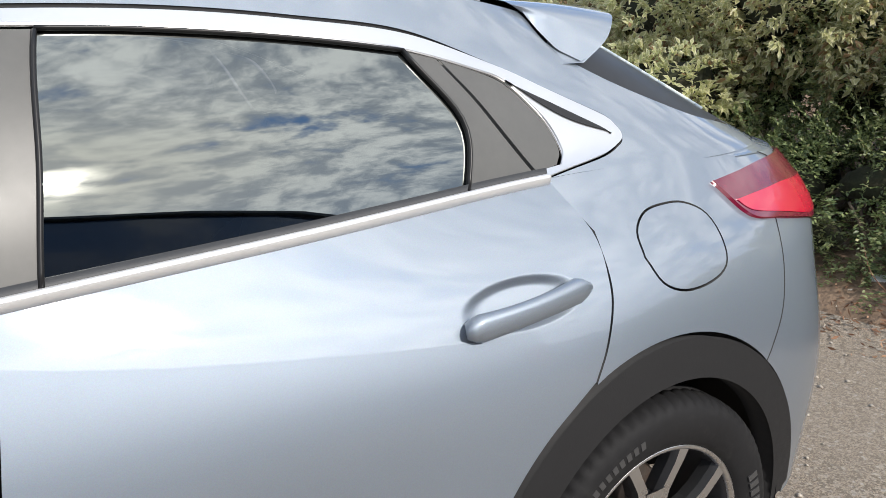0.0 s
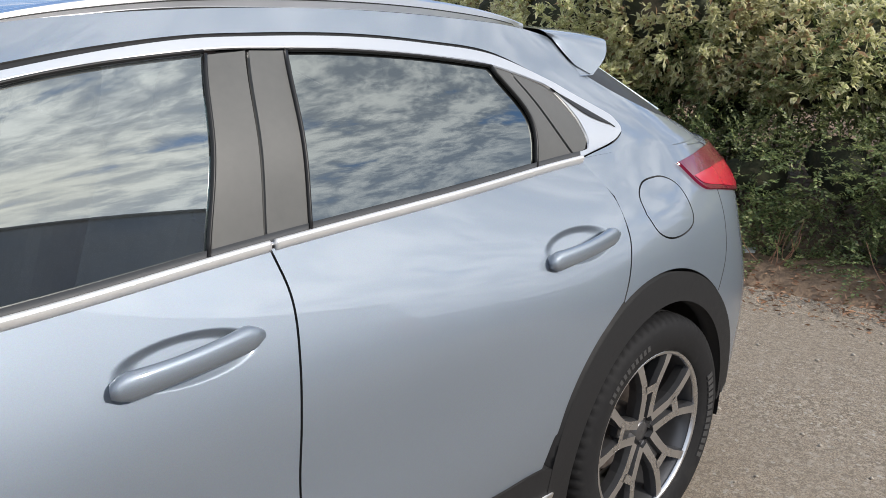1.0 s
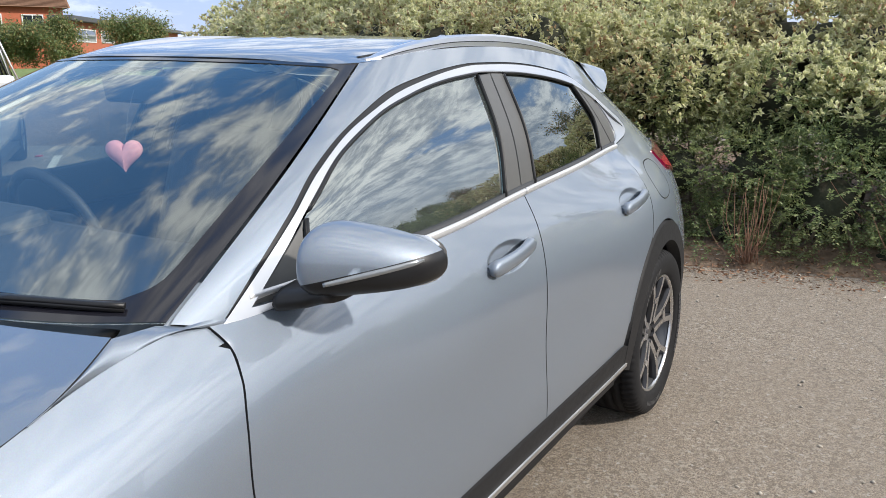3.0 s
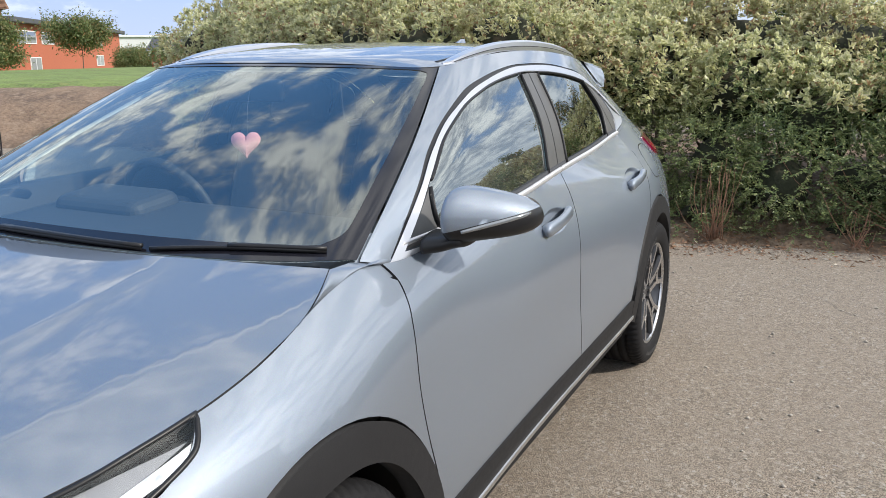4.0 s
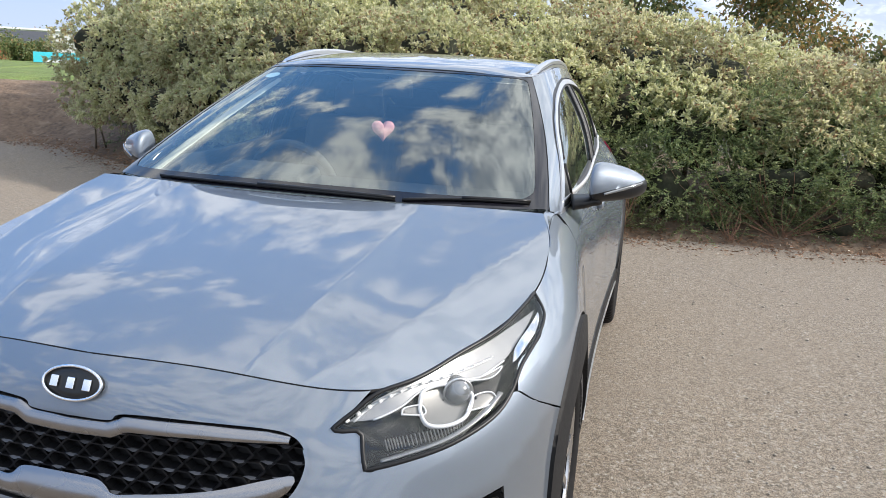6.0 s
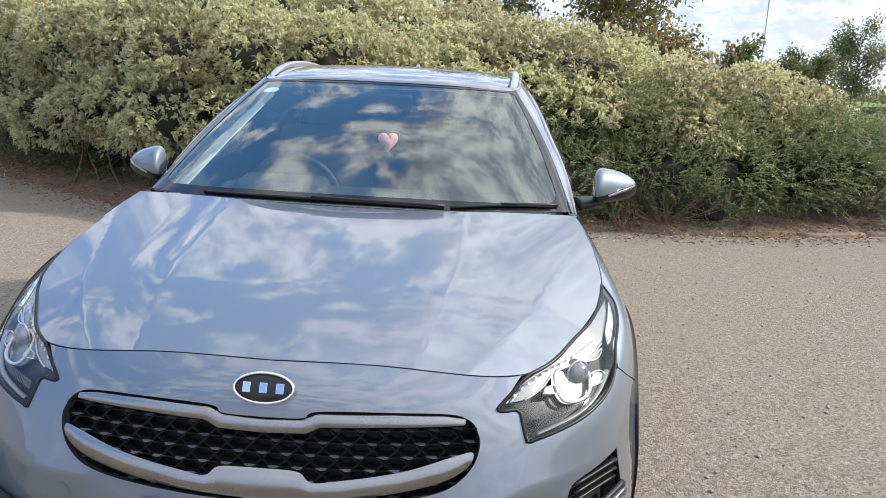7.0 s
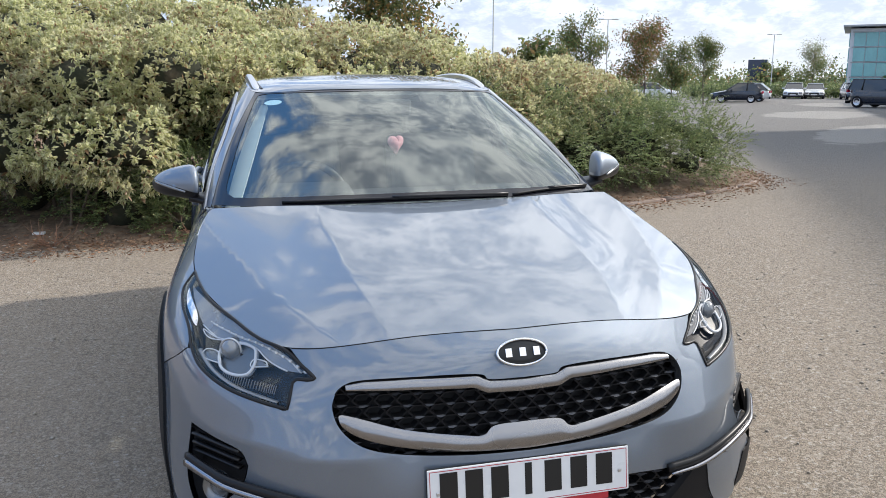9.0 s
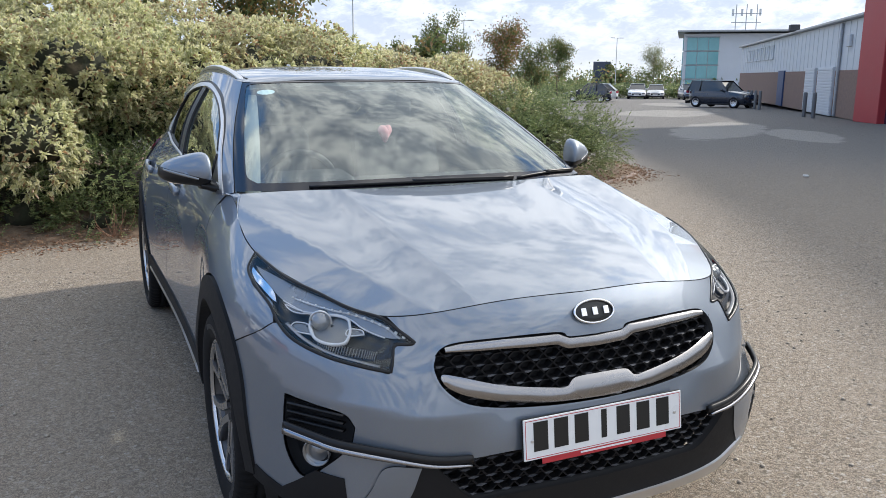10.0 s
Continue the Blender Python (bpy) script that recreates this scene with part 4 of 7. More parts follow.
F = (np.arange(k)[:, None, None] * 6 + t8[None]).reshape(-1, 3)
tagged(new("loose_stones", fast_mesh("loose_stones", V, F, material("grey_stone", (.36, .32, .27), .9, grain=.6, scale=3))), "small loose stones scattered on the asphalt", "stones", kind="stuff")

# ---- trees ----
def tree(at, height, spread, mat, seed, bare=.28, label="young roadside tree with an open crown", leaf=.13, count=2600):
    rng = np.random.default_rng(seed)
    z0 = float(fall(at[0], at[1])) if len(at) == 2 else at[2]
    ob = thing("tree", label, "tree", (at[0], at[1], z0))
    trunk = smooth_line(np.array([(0, 0, 0), (rng.normal() * .05, rng.normal() * .05, height * .35), (rng.normal() * .1, rng.normal() * .1, height * .85)]), 10)
    solid("trunk", tube(trunk, lambda t: oval(.035 * height * (.55 - .42 * t) * .6, .035 * height * (.55 - .42 * t) * .6, 8), up=(1, 0, .05)), BARK, ob)
    P, N = [], []
    for _ in range(16):
        h0 = height * rng.uniform(bare, .8)
        a = np.array((0, 0, h0))
        th = rng.uniform(0, 2 * np.pi)
        r = spread * rng.uniform(.5, 1.0) * (1 - .45 * max(0, (h0 / height - .45)))
        b = a + np.array((r * math.cos(th), r * math.sin(th), height * rng.uniform(.08, .24)))
        solid("limb", tube(smooth_line(np.array([a, a * .5 + b * .5 + (0, 0, .1), b]), 6), lambda t: oval(.012 * height * (1 - .8 * t) * .5, .012 * height * (1 - .8 * t) * .5, 5), up=(.3, 1, .2)), BARK, ob)
        m = count // 16
        c = a + (b - a) * rng.uniform(.35, 1.1, (m, 1)) + rng.normal(size=(m, 3)) * spread * .15
        P.append(c)
        N.append(rng.normal(size=(m, 3)))
    V, F = leaves(np.concatenate(P), np.concatenate(N), leaf, leaf * .6, rng)
    tagged(part("crown", fast_mesh("crown", V, F, mat), None, ob), kind="stuff")
    return ob


def off_car(az, d):
    """A place at a bearing (from +x towards +y) and distance from the front of the car."""
    return 2.6 + d * math.cos(radians(az)), -1.3 + d * math.sin(radians(az))


# behind the hedge
AUTUMN_LEAF = leaf_material("autumn_leaves", [(0, (.12, .15, .055)), (.34, (.20, .22, .08)), (.62, (.40, .24, .09)), (.85, (.45, .33, .11))], .5, .42)
YELLOW_LEAF = leaf_material("yellow_green_leaves", [(0, (.30, .33, .07)), (.4, (.44, .46, .10)), (.8, (.52, .50, .13))], .5, .45)
for (x, y), h, s_, sd, mt, lab in (((-19.6, .2), 5.2, 1.7, 1, TREE_LEAF, "leafy green tree behind the hedge"), ((-19.3, 4.0), 5.0, 1.9, 2, AUTUMN_LEAF, "leafy tree turning brown behind the hedge")):
    tree((x, y), h, s_, mt, sd, .15, lab, .13, 10000)
tree((-8.9, -3.5, 0), 2.75, .8, YELLOW_LEAF, 41, .6, "yellow-green bush rising behind the hedge", .06, 5000)
tree((-8.1, 3.4, 0), 2.05, .32, TREE_LEAF, 42, .72, "young shoot standing above the hedge", .085, 420)
for az, d, h, s_, mt, sd in ((155.0, 40, 4.5, 1.3, TREE_LEAF, 5), (151.0, 42, 4.6, 1.5, RUSTY_LEAF, 6), (149.2, 45, 3.9, 1.2, TREE_LEAF, 7), (147.3, 60, 4.9, 1.2, TREE_LEAF, 8), (141.0, 92, 6.0, 2.0, TREE_LEAF, 9), (157.4, 34, 3.4, .9, TREE_LEAF, 10)):
    tree(off_car(az, d), h, s_, mt, sd, leaf=.11, count=6500)


# ---- parked cars ----
def parked_car(label, at, turn, paint, L=4.3, H=1.5, W=1.78, tall=False):
    """A plain parked car: body with arches, cabin with panes, lamps, wheels. Its front looks along its own +x."""
    z0 = float(fall(at[0], at[1]))
    ob = thing("parked_car", label, "car", (at[0], at[1], z0), turn, group="parked cars")
    f, r = L / 2, -L / 2
    belt = H * .62
    nose, tail = (.80, 1.0) if tall else (.74, .92)
    prof = [(f, .30), (f + .02, .55), (f - .04, belt * nose), (f - .35, belt * (nose + .10)), (f - 1.15, belt), (0, belt + .02), (r + .5, belt + .03), (r + .12, belt * tail), (r, .60), (r + .04, .30)]
    low = .26
    xs = np.linspace(r, f, 41)
    up = np.interp(xs, [p[0] for p in prof[2:9]][::-1], [p[1] for p in prof[2:9]][::-1])
    V, m = [], 9
    for x, zu in zip(xs, up):
        k = abs(x) / f
        hw = W / 2 * (1 - .16 * max(0, k - .72) / .28 * max(0, k - .72) / .28 * 3)
        for a, b in ((.0, low), (.86, low), (.97, low + .12), (1.0, low + .42 * (zu - low)), (.985, low + .7 * (zu - low)), (.93, zu - .04), (.80, zu), (.4, zu + .015), (0, zu + .02)):
            V.append((x, hw * a, b))
    V = np.array(V)
    F = [(i * m + j, i * m + j + 1, (i + 1) * m + j + 1, (i + 1) * m + j) for i in range(40) for j in range(m - 1)] + [tuple(range(m)), tuple(40 * m + j for j in range(m))[::-1]]
    F2 = [tuple(q + len(V) for q in g_[::-1]) for g_ in F]
    solid("body", (np.concatenate([V, V * FLIP]), F + F2), paint, ob, angle=40)
    c0, c1, c2, c3 = f - (1.30 if tall else 1.15), f - (1.95 if tall else 1.9), r + (.30 if tall else .75), r + .10
    base, topw = W / 2 * .93, W / 2 * .72
    cab = [(c0, base, belt - .02), (c1, topw, H - .04), (c2, topw, H - .02), (c3, base * .96, belt)]
    V = np.array([(x, s_ * y, z) for x, y, z in cab for s_ in (1, -1)])
    solid("window_band", (V, [(0, 2, 4, 6), (1, 7, 5, 3), (0, 1, 3, 2), (4, 5, 7, 6)]), PRIVACY_FAR, ob, smooth=False)
    roof = block((c1 - c2 + .12, topw * 2 + .04, .05), ((c1 + c2) / 2, 0, H - .015), .02)
    part("roof_panel", roof, paint, ob)
    for x, z_top in ((c1 * .35 + c2 * .65, 0), ):
        for s_ in (1, -1):
            solid("pillar", tube(np.array([(x, s_ * (base + .005), belt), (x, s_ * (topw + .008), H - .03)]), oval(.04, .012, 6), up=(0, s_, .2)), BLACK, ob)
    for (xa, za, ya), (xb, zb, yb) in (((c0, belt, base), (c1, H - .03, topw)), ((c3, belt, base), (c2, H - .03, topw))):
        for s_ in (1, -1):
            solid("pillar", tube(np.array([(xa, s_ * (ya + .004), za), (xb, s_ * (yb + .006), zb)]), oval(.035, .014, 6), up=(0, s_, .3)), paint, ob)
    R = .35 if tall else .31
    for x in (f - .82, r + .80):
        for s_ in (1, -1):
            wheel = new("wheel")
            wheel.parent = ob
            wheel.matrix_local = pose(x, s_ * (W / 2 - .10), R, 0, 0, 0 if s_ > 0 else 180)
            V, F = lathe([(R * .62, .07), (R * .7, .105), (R * .93, .105), (R, .07), (R, -.1), (R * .6, -.1)], 28)
            solid("tyre", (V, F), RUBBER, wheel)
            V, F = lathe([(.001, .07), (R * .2, .08), (R * .5, .07), (R * .62, .095), (R * .66, .09)], 20)
            solid("rim", (V, F), ALLOY, wheel)
    for s_ in (1, -1):
        part("headlamp", block((.16, .34, .13), (f - .12, s_ * W * .36, belt * nose - .10), .04), PROJECTOR, ob)
        part("tail_lamp", block((.12, .26, .18), (r + .05, s_ * W * .38, belt * tail - .06), .04), RED_LENS, ob)
        part("door_mirror", block((.12, .20, .12), (c0 - .35, s_ * (W / 2 + .07), belt + .06), .04), paint, ob)
    part("grille", block((.05, W * .5, .16), (f - .01, 0, .50), .02), BLACK, ob)
    part("number_plate", block((.03, .52, .11), (f + .015, 0, .42), .004), WHITE_PLATE, ob)
    part("number_plate", block((.03, .52, .11), (r - .005, 0, .62), .004), WHITE_PLATE, ob)
    part("bumper", block((.10, W * .92, .16), (f - .02, 0, .30), .03), BLACK, ob)
    part("bumper", block((.10, W * .92, .18), (r + .03, 0, .32), .03), BLACK, ob)
    part("sill", block((L - 1.9, W * .98, .10), (0, 0, .24), .02), BLACK, ob)
    return ob


PRIVACY_FAR = material("dark_car_glass", (.02, .025, .03), .06, coat=1.0)
DARK_BLUE = material("dark_blue_car_paint", (.015, .022, .04), .25, coat=1.0)
BLUE_CAR = material("blue_grey_car_paint", (.12, .16, .24), .3, .4, coat=1.0)
parked_car("white parked car with black lower trim beside the bank", (-4.5, -8.1), 52, WHITE_PAINT, 4.4, 1.68, 1.84, True)
parked_car("dark blue large off-roader parked by the warehouse", off_car(136.5, 55), 14, DARK_BLUE, 4.3, 1.66, 1.9, True)
parked_car("small dark hatchback parked across the lot", off_car(145.3, 66), 232, DARK_BLUE, 3.7, 1.46, 1.66)
parked_car("white car parked behind a dark hatchback", off_car(145.0, 71), 230, WHITE_PAINT, 4.3, 1.46, 1.78)
parked_car("white car parked nose out", off_car(142.0, 86), -40, WHITE_PAINT, 4.3, 1.5, 1.78)
parked_car("white car parked nose out", off_car(140.8, 88), -40, WHITE_PAINT, 4.2, 1.45, 1.76)
parked_car("blue-grey car parked near the office", off_car(138.6, 84), -30, BLUE_CAR, 4.2, 1.5, 1.76)
parked_car("white car on the road beyond the hedge", off_car(150.6, 78), 60, WHITE_PAINT, 4.3, 1.5, 1.78)

# ---- lamp posts, bollards ----
def lamp_post(at, h):
    z0 = float(fall(*at))
    ob = thing("street_lamp", "tall grey steel street lamp", "street lamp", (at[0], at[1], z0), 0, "street lamps")
    V, F = lathe([(.09, 0), (.09, 1.0), (.06, 1.05), (.04, h)], 12, "z")
    solid("pole", (V, F), POST, ob)
    part("arm", block((.07, 1.1, .05), (0, .0, h), .02), POST, ob)
    for s_ in (1, -1):
        part("lantern", block((.22, .62, .09), (0, s_ * .75, h + .03), .03), POST, ob)


for az, d, h in ((161.3, 62, 7.9), (153.8, 84, 7.6), (143.5, 120, 7.8), (149.0, 110, 5.5), (-120.2, 46, 8.0)):
    lamp_post(off_car(az, d), h)

FACE0, FACE1 = np.array((-49.8, 50.1)), np.array((-20.2, 27.4))
fdir = (FACE1 - FACE0) / np.linalg.norm(FACE1 - FACE0)
fnor = np.array((fdir[1], -fdir[0]))
fnor = fnor if fnor @ (np.array((0, 0)) - FACE1) > 0 else -fnor
fang = math.degrees(math.atan2(fdir[1], fdir[0]))


def on_row(d, out=0.0):
    p = FACE1 - fdir * d + fnor * out
    return p[0], p[1], float(fall(p[0], p[1]))


for d, o in ((2.2, 1.2), (3.6, 1.3), (14.5, 1.6), (16.3, 1.6), (18.0, 1.6), (19.6, 1.6)):
    x, y, z = on_row(d, o)
    b_ = tagged(solid("bollard", (lathe([(.085, -.05), (.085, 1.02), (.07, 1.08), (.001, 1.09)], 14, "z")[0] + (x, y, z), lathe([(.085, -.05), (.085, 1.02), (.07, 1.08), (.001, 1.09)], 14, "z")[1]), DULL_STEEL, None), "grey steel bollard in front of the warehouse", "bollard", "bollards")

# ---- buildings ----
def window_part(parent, w_, h_, at, axis, panes=2, mat=None, frame=None):
    """A framed window set a little proud of its wall; axis: the wall's outward direction in the parent's axes (x or y, signed)."""
    fr = new("window")
    fr.parent = parent
    rot = {"y": 0, "-y": 180, "x": -90, "-x": 90}[axis]
    fr.matrix_local = pose(*at, 0, 0, rot)
    part("pane", block((w_ - .08, .02, h_ - .08), (0, .01, 0), .004), mat or PRIVACY_FAR, fr)
    for sx in (-1, 1):
        part("frame", block((.07, .06, h_), (sx * (w_ / 2 - .035), .02, 0), .006), frame or WHITE, fr)
    for sz in (-1, 1):
        part("frame", block((w_, .06, .07), (0, .022, sz * (h_ / 2 - .035)), .006), frame or WHITE, fr)
    for k in range(1, panes):
        part("mullion", block((.05, .05, h_), (-w_ / 2 + w_ * k / panes, .021, 0), .004), frame or WHITE, fr)
    return fr


# warehouse row
wx, wy, wz = on_row(0)
ware = thing("warehouse", "low grey metal-clad warehouse with brick base and roller shutters", "building", (wx, wy, wz), fang)
LW = float(np.linalg.norm(FACE1 - FACE0))
side_out = 1 if (np.array((-math.sin(radians(fang)), math.cos(radians(fang)))) @ fnor) > 0 else -1
S = side_out
part("wall", block((LW, 14, 2.05), (-LW / 2, -S * 7.0, 3.02), .02), CLADDING, ware)
part("brick_base", block((LW, 14, 2.0), (-LW / 2, -S * 6.97, 1.0), .02), BROWN_BRICK, ware)
part("roof", block((LW + .5, 14.3, .12), (-LW / 2, -S * 6.9, 4.11), .03), POST, ware)
for i in range(int(LW / 1.0)):
    part("cladding_rib", block((.03, .02, 2.0), (-.5 - i * 1.0, S * .006, 3.02), .006), CLADDING, ware)
for x0, wd in ((4.3, 3.0), (8.0, 2.2)):
    sh = part("roller_shutter", block((wd, .12, 2.15), (-x0 - wd / 2, S * .07, 1.08), .01), CLADDING, ware)
    for j in range(16):
        part("shutter_slat", block((wd - .06, .03, .11), (-x0 - wd / 2, S * .14, .14 + j * .128), .012), CLADDING, sh)
part("door", block((1.9, .10, 2.05), (-17.5, S * .06, 1.05), .01), BLUE_DOOR, ware)
for i in range(7):
    # panes are plain white, the reflected bright sky put into their colour
    window_part(ware, 1.5, .9, (-22.0 - i * 1.75, S * .02, 3.25), "y" if S > 0 else "-y", 2, WHITE)
part("drainpipe", block((.14, .14, 4.0), (-3.6, S * .08, 2.0), .05), POST, ware)
part("alarm_box", block((.5, .12, .5), (-2.2, S * .07, 3.2), .03), WHITE, ware)
part("flue", block((.6, .5, .35), (-14.0, S * .2, 4.35), .03), DARK_ROOF, ware)
# taller showroom at the end of the row, dark glazed front with a red end bay
RD0 = FACE1 + fdir * .15
show = thing("showroom", "tall dark-clad showroom with a red end bay", "building", (RD0[0], RD0[1], float(fall(*RD0))), -30)
part("red_bay", block((2.2, .30, 5.0), (1.25, S * .12, 2.5), .03), RED_CLAD, show)
part("wall", block((24, 14, 8.8), (12.0, -S * 7.0, 4.4), .03), NAVY, show)
part("upper_cladding", block((2.3, .2, 3.8), (1.2, S * .06, 6.85), .02), CLADDING, show)
part("roof", block((24.6, 14.8, .22), (12.1, -S * 7, 8.9), .04), DARK_ROOF, show)
# grey office with teal glass
ox, oy = off_car(139.2, 140)
office = thing("office_block", "grey-clad office block with a teal glass corner", "building", (ox, oy, float(fall(ox, oy))), 49)
part("wall", block((24, 20, 9.5), (12.0, 10.0, 4.75), .03), CLADDING, office)
part("roof", block((26.5, 23, .28), (12.2, 10, 9.85), .05), POST, office)
for fl in range(4):
    for i in range(3):
        part("glass_pane", block((1.55, .18, 1.98), (1.3 + i * 1.65, -.05, 1.3 + fl * 2.2), .02), TEAL, office)
    part("glass_pane", block((.18, 3.0, 1.98), (-.05, 1.9, 1.3 + fl * 2.2), .02), TEAL, office)
    part("glazing_rail", block((5.2, .22, .14), (2.9, -.06, 2.4 + fl * 2.2), .02), POST, office)
part("dark_window", block((3.2, .18, 1.0), (17.5, -.05, 8.2), .02), NAVY, office)
mast = new("roof_mast")
mast.parent = office
mast.matrix_local = pose(9.5, 6, 9.9)
for i in range(3):
    part("mast_pole", block((.14, .14, 4.5), (i * 1.6 - 1.6, 0, 2.2), .02), POST, mast)
for z_ in (1.6, 3.0):
    part("mast_rail", block((4.6, .10, .12), (0, 0, z_), .02), POST, mast)
for i in range(4):
    part("aerial", block((.35, .25, 1.1), (i * 1.4 - 2.1, .1, 3.2), .05), WHITE, mast)
# dark tower and far blocks on the skyline
tx, ty = off_car(144.4, 150)
tower = thing("dark_tower", "dark slab of a distant building", "building", (tx, ty, float(fall(tx, ty))), -40)
part("wall", block((1.9, 3, 5.4), (0, 0, 2.7), .05), NAVY, tower)
tree(off_car(143.55, 148), 4.9, 2.2, TREE_LEAF, 44, .1, "dark tree beside a distant slab", .25, 9000)
# brick buildings beyond the lawn
def off_bank(az, d):
    """A place at a bearing and distance, seen over the bonnet towards the lawn."""
    return 1.2 + d * math.cos(radians(az)), 1.58 + d * math.sin(radians(az))


PJ, PR = np.array(off_bank(-125.94, 60)), np.array(off_bank(-132.34, 100))
LB = float(np.linalg.norm(PR - PJ))
ang_b = math.degrees(math.atan2(*(PR - PJ)[::-1]))
school = thing("brick_building", "two-storey red-brick building with a flat roof and white windows", "building", (PJ[0], PJ[1], -1.0), ang_b)
nb = np.array((-math.sin(radians(ang_b)), math.cos(radians(ang_b))))
S3 = 1 if nb @ (np.array((1.2, 1.58)) - PJ) > 0 else -1
part("wall", block((LB, 10, 4.45), (LB / 2, -S3 * 5, 2.22), .03), BRICK, school)
part("roof", block((LB + .8, 11, .34), (LB / 2, -S3 * 4.9, 4.50), .05), DARK_ROOF, school)


def along_wall(az):
    """How far along the school's face a bearing meets it."""
    w_ = np.array((math.cos(radians(az)), math.sin(radians(az))))
    M_ = np.stack([w_, -(PR - PJ) / LB], 1)
    return float(np.linalg.solve(M_, PJ - np.array((1.2, 1.58)))[1])


for az0, az1, z0_, z1_ in ((-126.5, -127.6, 3.0, 3.9), (-127.9, -128.6, 3.0, 3.9), (-127.15, -127.75, 1.1, 2.1), (-130.9, -131.3, 3.0, 3.8), (-130.9, -131.3, 1.1, 2.1)):
    x0_, x1_ = along_wall(az0), along_wall(az1)
    window_part(school, x1_ - x0_, z1_ - z0_, ((x0_ + x1_) / 2, S3 * .01, (z0_ + z1_) / 2), "y" if S3 > 0 else "-y", 2)
wing_b = thing("brick_house", "red-brick house with a brown tiled pitched roof", "building", (-23.75, -57.54, -.5), -28)
part("wall", block((22, 9, 4.65), (-3.0, 0, 2.32), .03), BRICK, wing_b)
V = np.array([(-14.4, -5, 4.6), (8.4, -5, 4.6), (8.4, 5, 4.6), (-14.4, 5, 4.6), (-14.1, 0, 7.6), (8.2, 0, 7.6)])
solid("roof", (V, [(0, 1, 5, 4), (2, 3, 4, 5), (0, 4, 3), (1, 2, 5), (0, 3, 2, 1)]), TILE_ROOF, wing_b, smooth=False)
for i in range(38):
    part("tile_row", block((22.6, .10, .05), (-3.0, 4.9 - i * .129, 4.70 + i * .0774), .01, None, 1), TILE_ROOF, wing_b)
for i in range(5):
    window_part(wing_b, 1.25, 1.6, (-12.2 + i * 2.35, 4.52, 3.35), "y", 2)
sx_, sy_ = off_bank(-136.5, 128)
shed = thing("white_shed", "large white industrial shed", "building", (sx_, sy_, -1.0), -45)
part("wall", block((34, 20, 4.3), (0, 0, 2.15), .03), WHITE, shed)
part("roof", block((34.6, 20.6, .22), (0, 0, 4.40), .03), PALE_CLAD, shed)
hx, hy = off_bank(-136.6, 52)
kiosk = thing("brick_kiosk", "small red-brick outbuilding with a dark pitched roof", "building", (hx, hy, .0), -45)
part("wall", block((4.2, 3, 1.5), (0, 0, .75), .02), BRICK, kiosk)
V = np.array([(-2.4, -1.8, 1.5), (2.4, -1.8, 1.5), (2.4, 1.8, 1.5), (-2.4, 1.8, 1.5), (-2.0, 0, 2.2), (2.0, 0, 2.2)])
solid("roof", (V, [(0, 1, 5, 4), (2, 3, 4, 5), (0, 4, 3), (1, 2, 5), (0, 3, 2, 1)]), DARK_ROOF, kiosk, smooth=False)
bx2, by2 = off_bank(-139.2, 40)
board = thing("sign_board", "bright turquoise hoarding with a pale stripe", "sign", (bx2, by2, .12), -46)
part("panel", block((2.2, .06, 1.0), (0, 0, .55), .01), material("turquoise_board", (.05, .50, .62), .5, grain=.1), board)
part("stripe", block((1.5, .02, .22), (-.1, .05, .62), .004), WHITE, board)
for s_ in (-1, 1):
    part("post", block((.08, .08, 1.1), (s_ * 1.0, -.05, .5), .01), POST, board)
for az, d, h, s, sd, base_z, mt, lab in ((-130.15, 55, 2.95, 2.0, 31, .40, TREE_LEAF, "round-headed tree on the lawn"), (-124.9, 50, 2.5, 1.8, 32, .5, TREE_LEAF, "bushy tree on the lawn by the brick house"), (-135.3, 44, 2.0, 1.3, 33, .45, TREE_LEAF, "sparse young tree on the lawn"), (-122.2, 52, 2.1, 1.9, 34, .6, TREE_LEAF, "leafy bush in front of the brick house"), (-119.4, 50, 2.3, 1.9, 36, .7, RUSTY_LEAF, "reddish bush in front of the brick house"), (-133.2, 70, 1.4, 1.8, 35, .1, TREE_LEAF, "low bush beside the white shed"), (-137.6, 46, 1.2, 1.2, 37, .2, TREE_LEAF, "low bush on the lawn")):
    x, y = off_bank(az, d)
    tree((x, y, base_z), h, s, mt, sd, .32 if sd == 31 else .12, lab, .14, 14000 if sd != 33 else 1500)
# far belt of trees and hedges along the roads
rng = np.random.default_rng(55)
P, N = [], []
for az in np.arange(128, 200, .35):
    d = 150 + rng.uniform(-10, 25)
    x, y = off_car(az, d)
    h = rng.uniform(2.0, 4.6)
    c = np.array((x, y, float(fall(x, y)) + h * .4)) + rng.normal(size=(60, 3)) * (2.0, 2.0, h * .35)
    P.append(c)
for az in np.arange(-180, -116, .5):
    d = 150 + rng.uniform(-8, 20)
    x, y = off_car(az, d)
    h = rng.uniform(1.5, 3.6)
    P.append(np.array((x, y, .5 + h * .4)) + rng.normal(size=(50, 3)) * (2.2, 2.2, h * .3))
P = np.concatenate(P)
P = np.repeat(P, 4, 0) + rng.normal(size=(len(P) * 4, 3)) * .5
V, F = leaves(P, rng.normal(size=P.shape), .55, .4, rng)
tagged(new("far_trees", fast_mesh("far_trees", V, F, TREE_LEAF)), "distant belt of trees and hedges", "trees", kind="stuff")
P = []
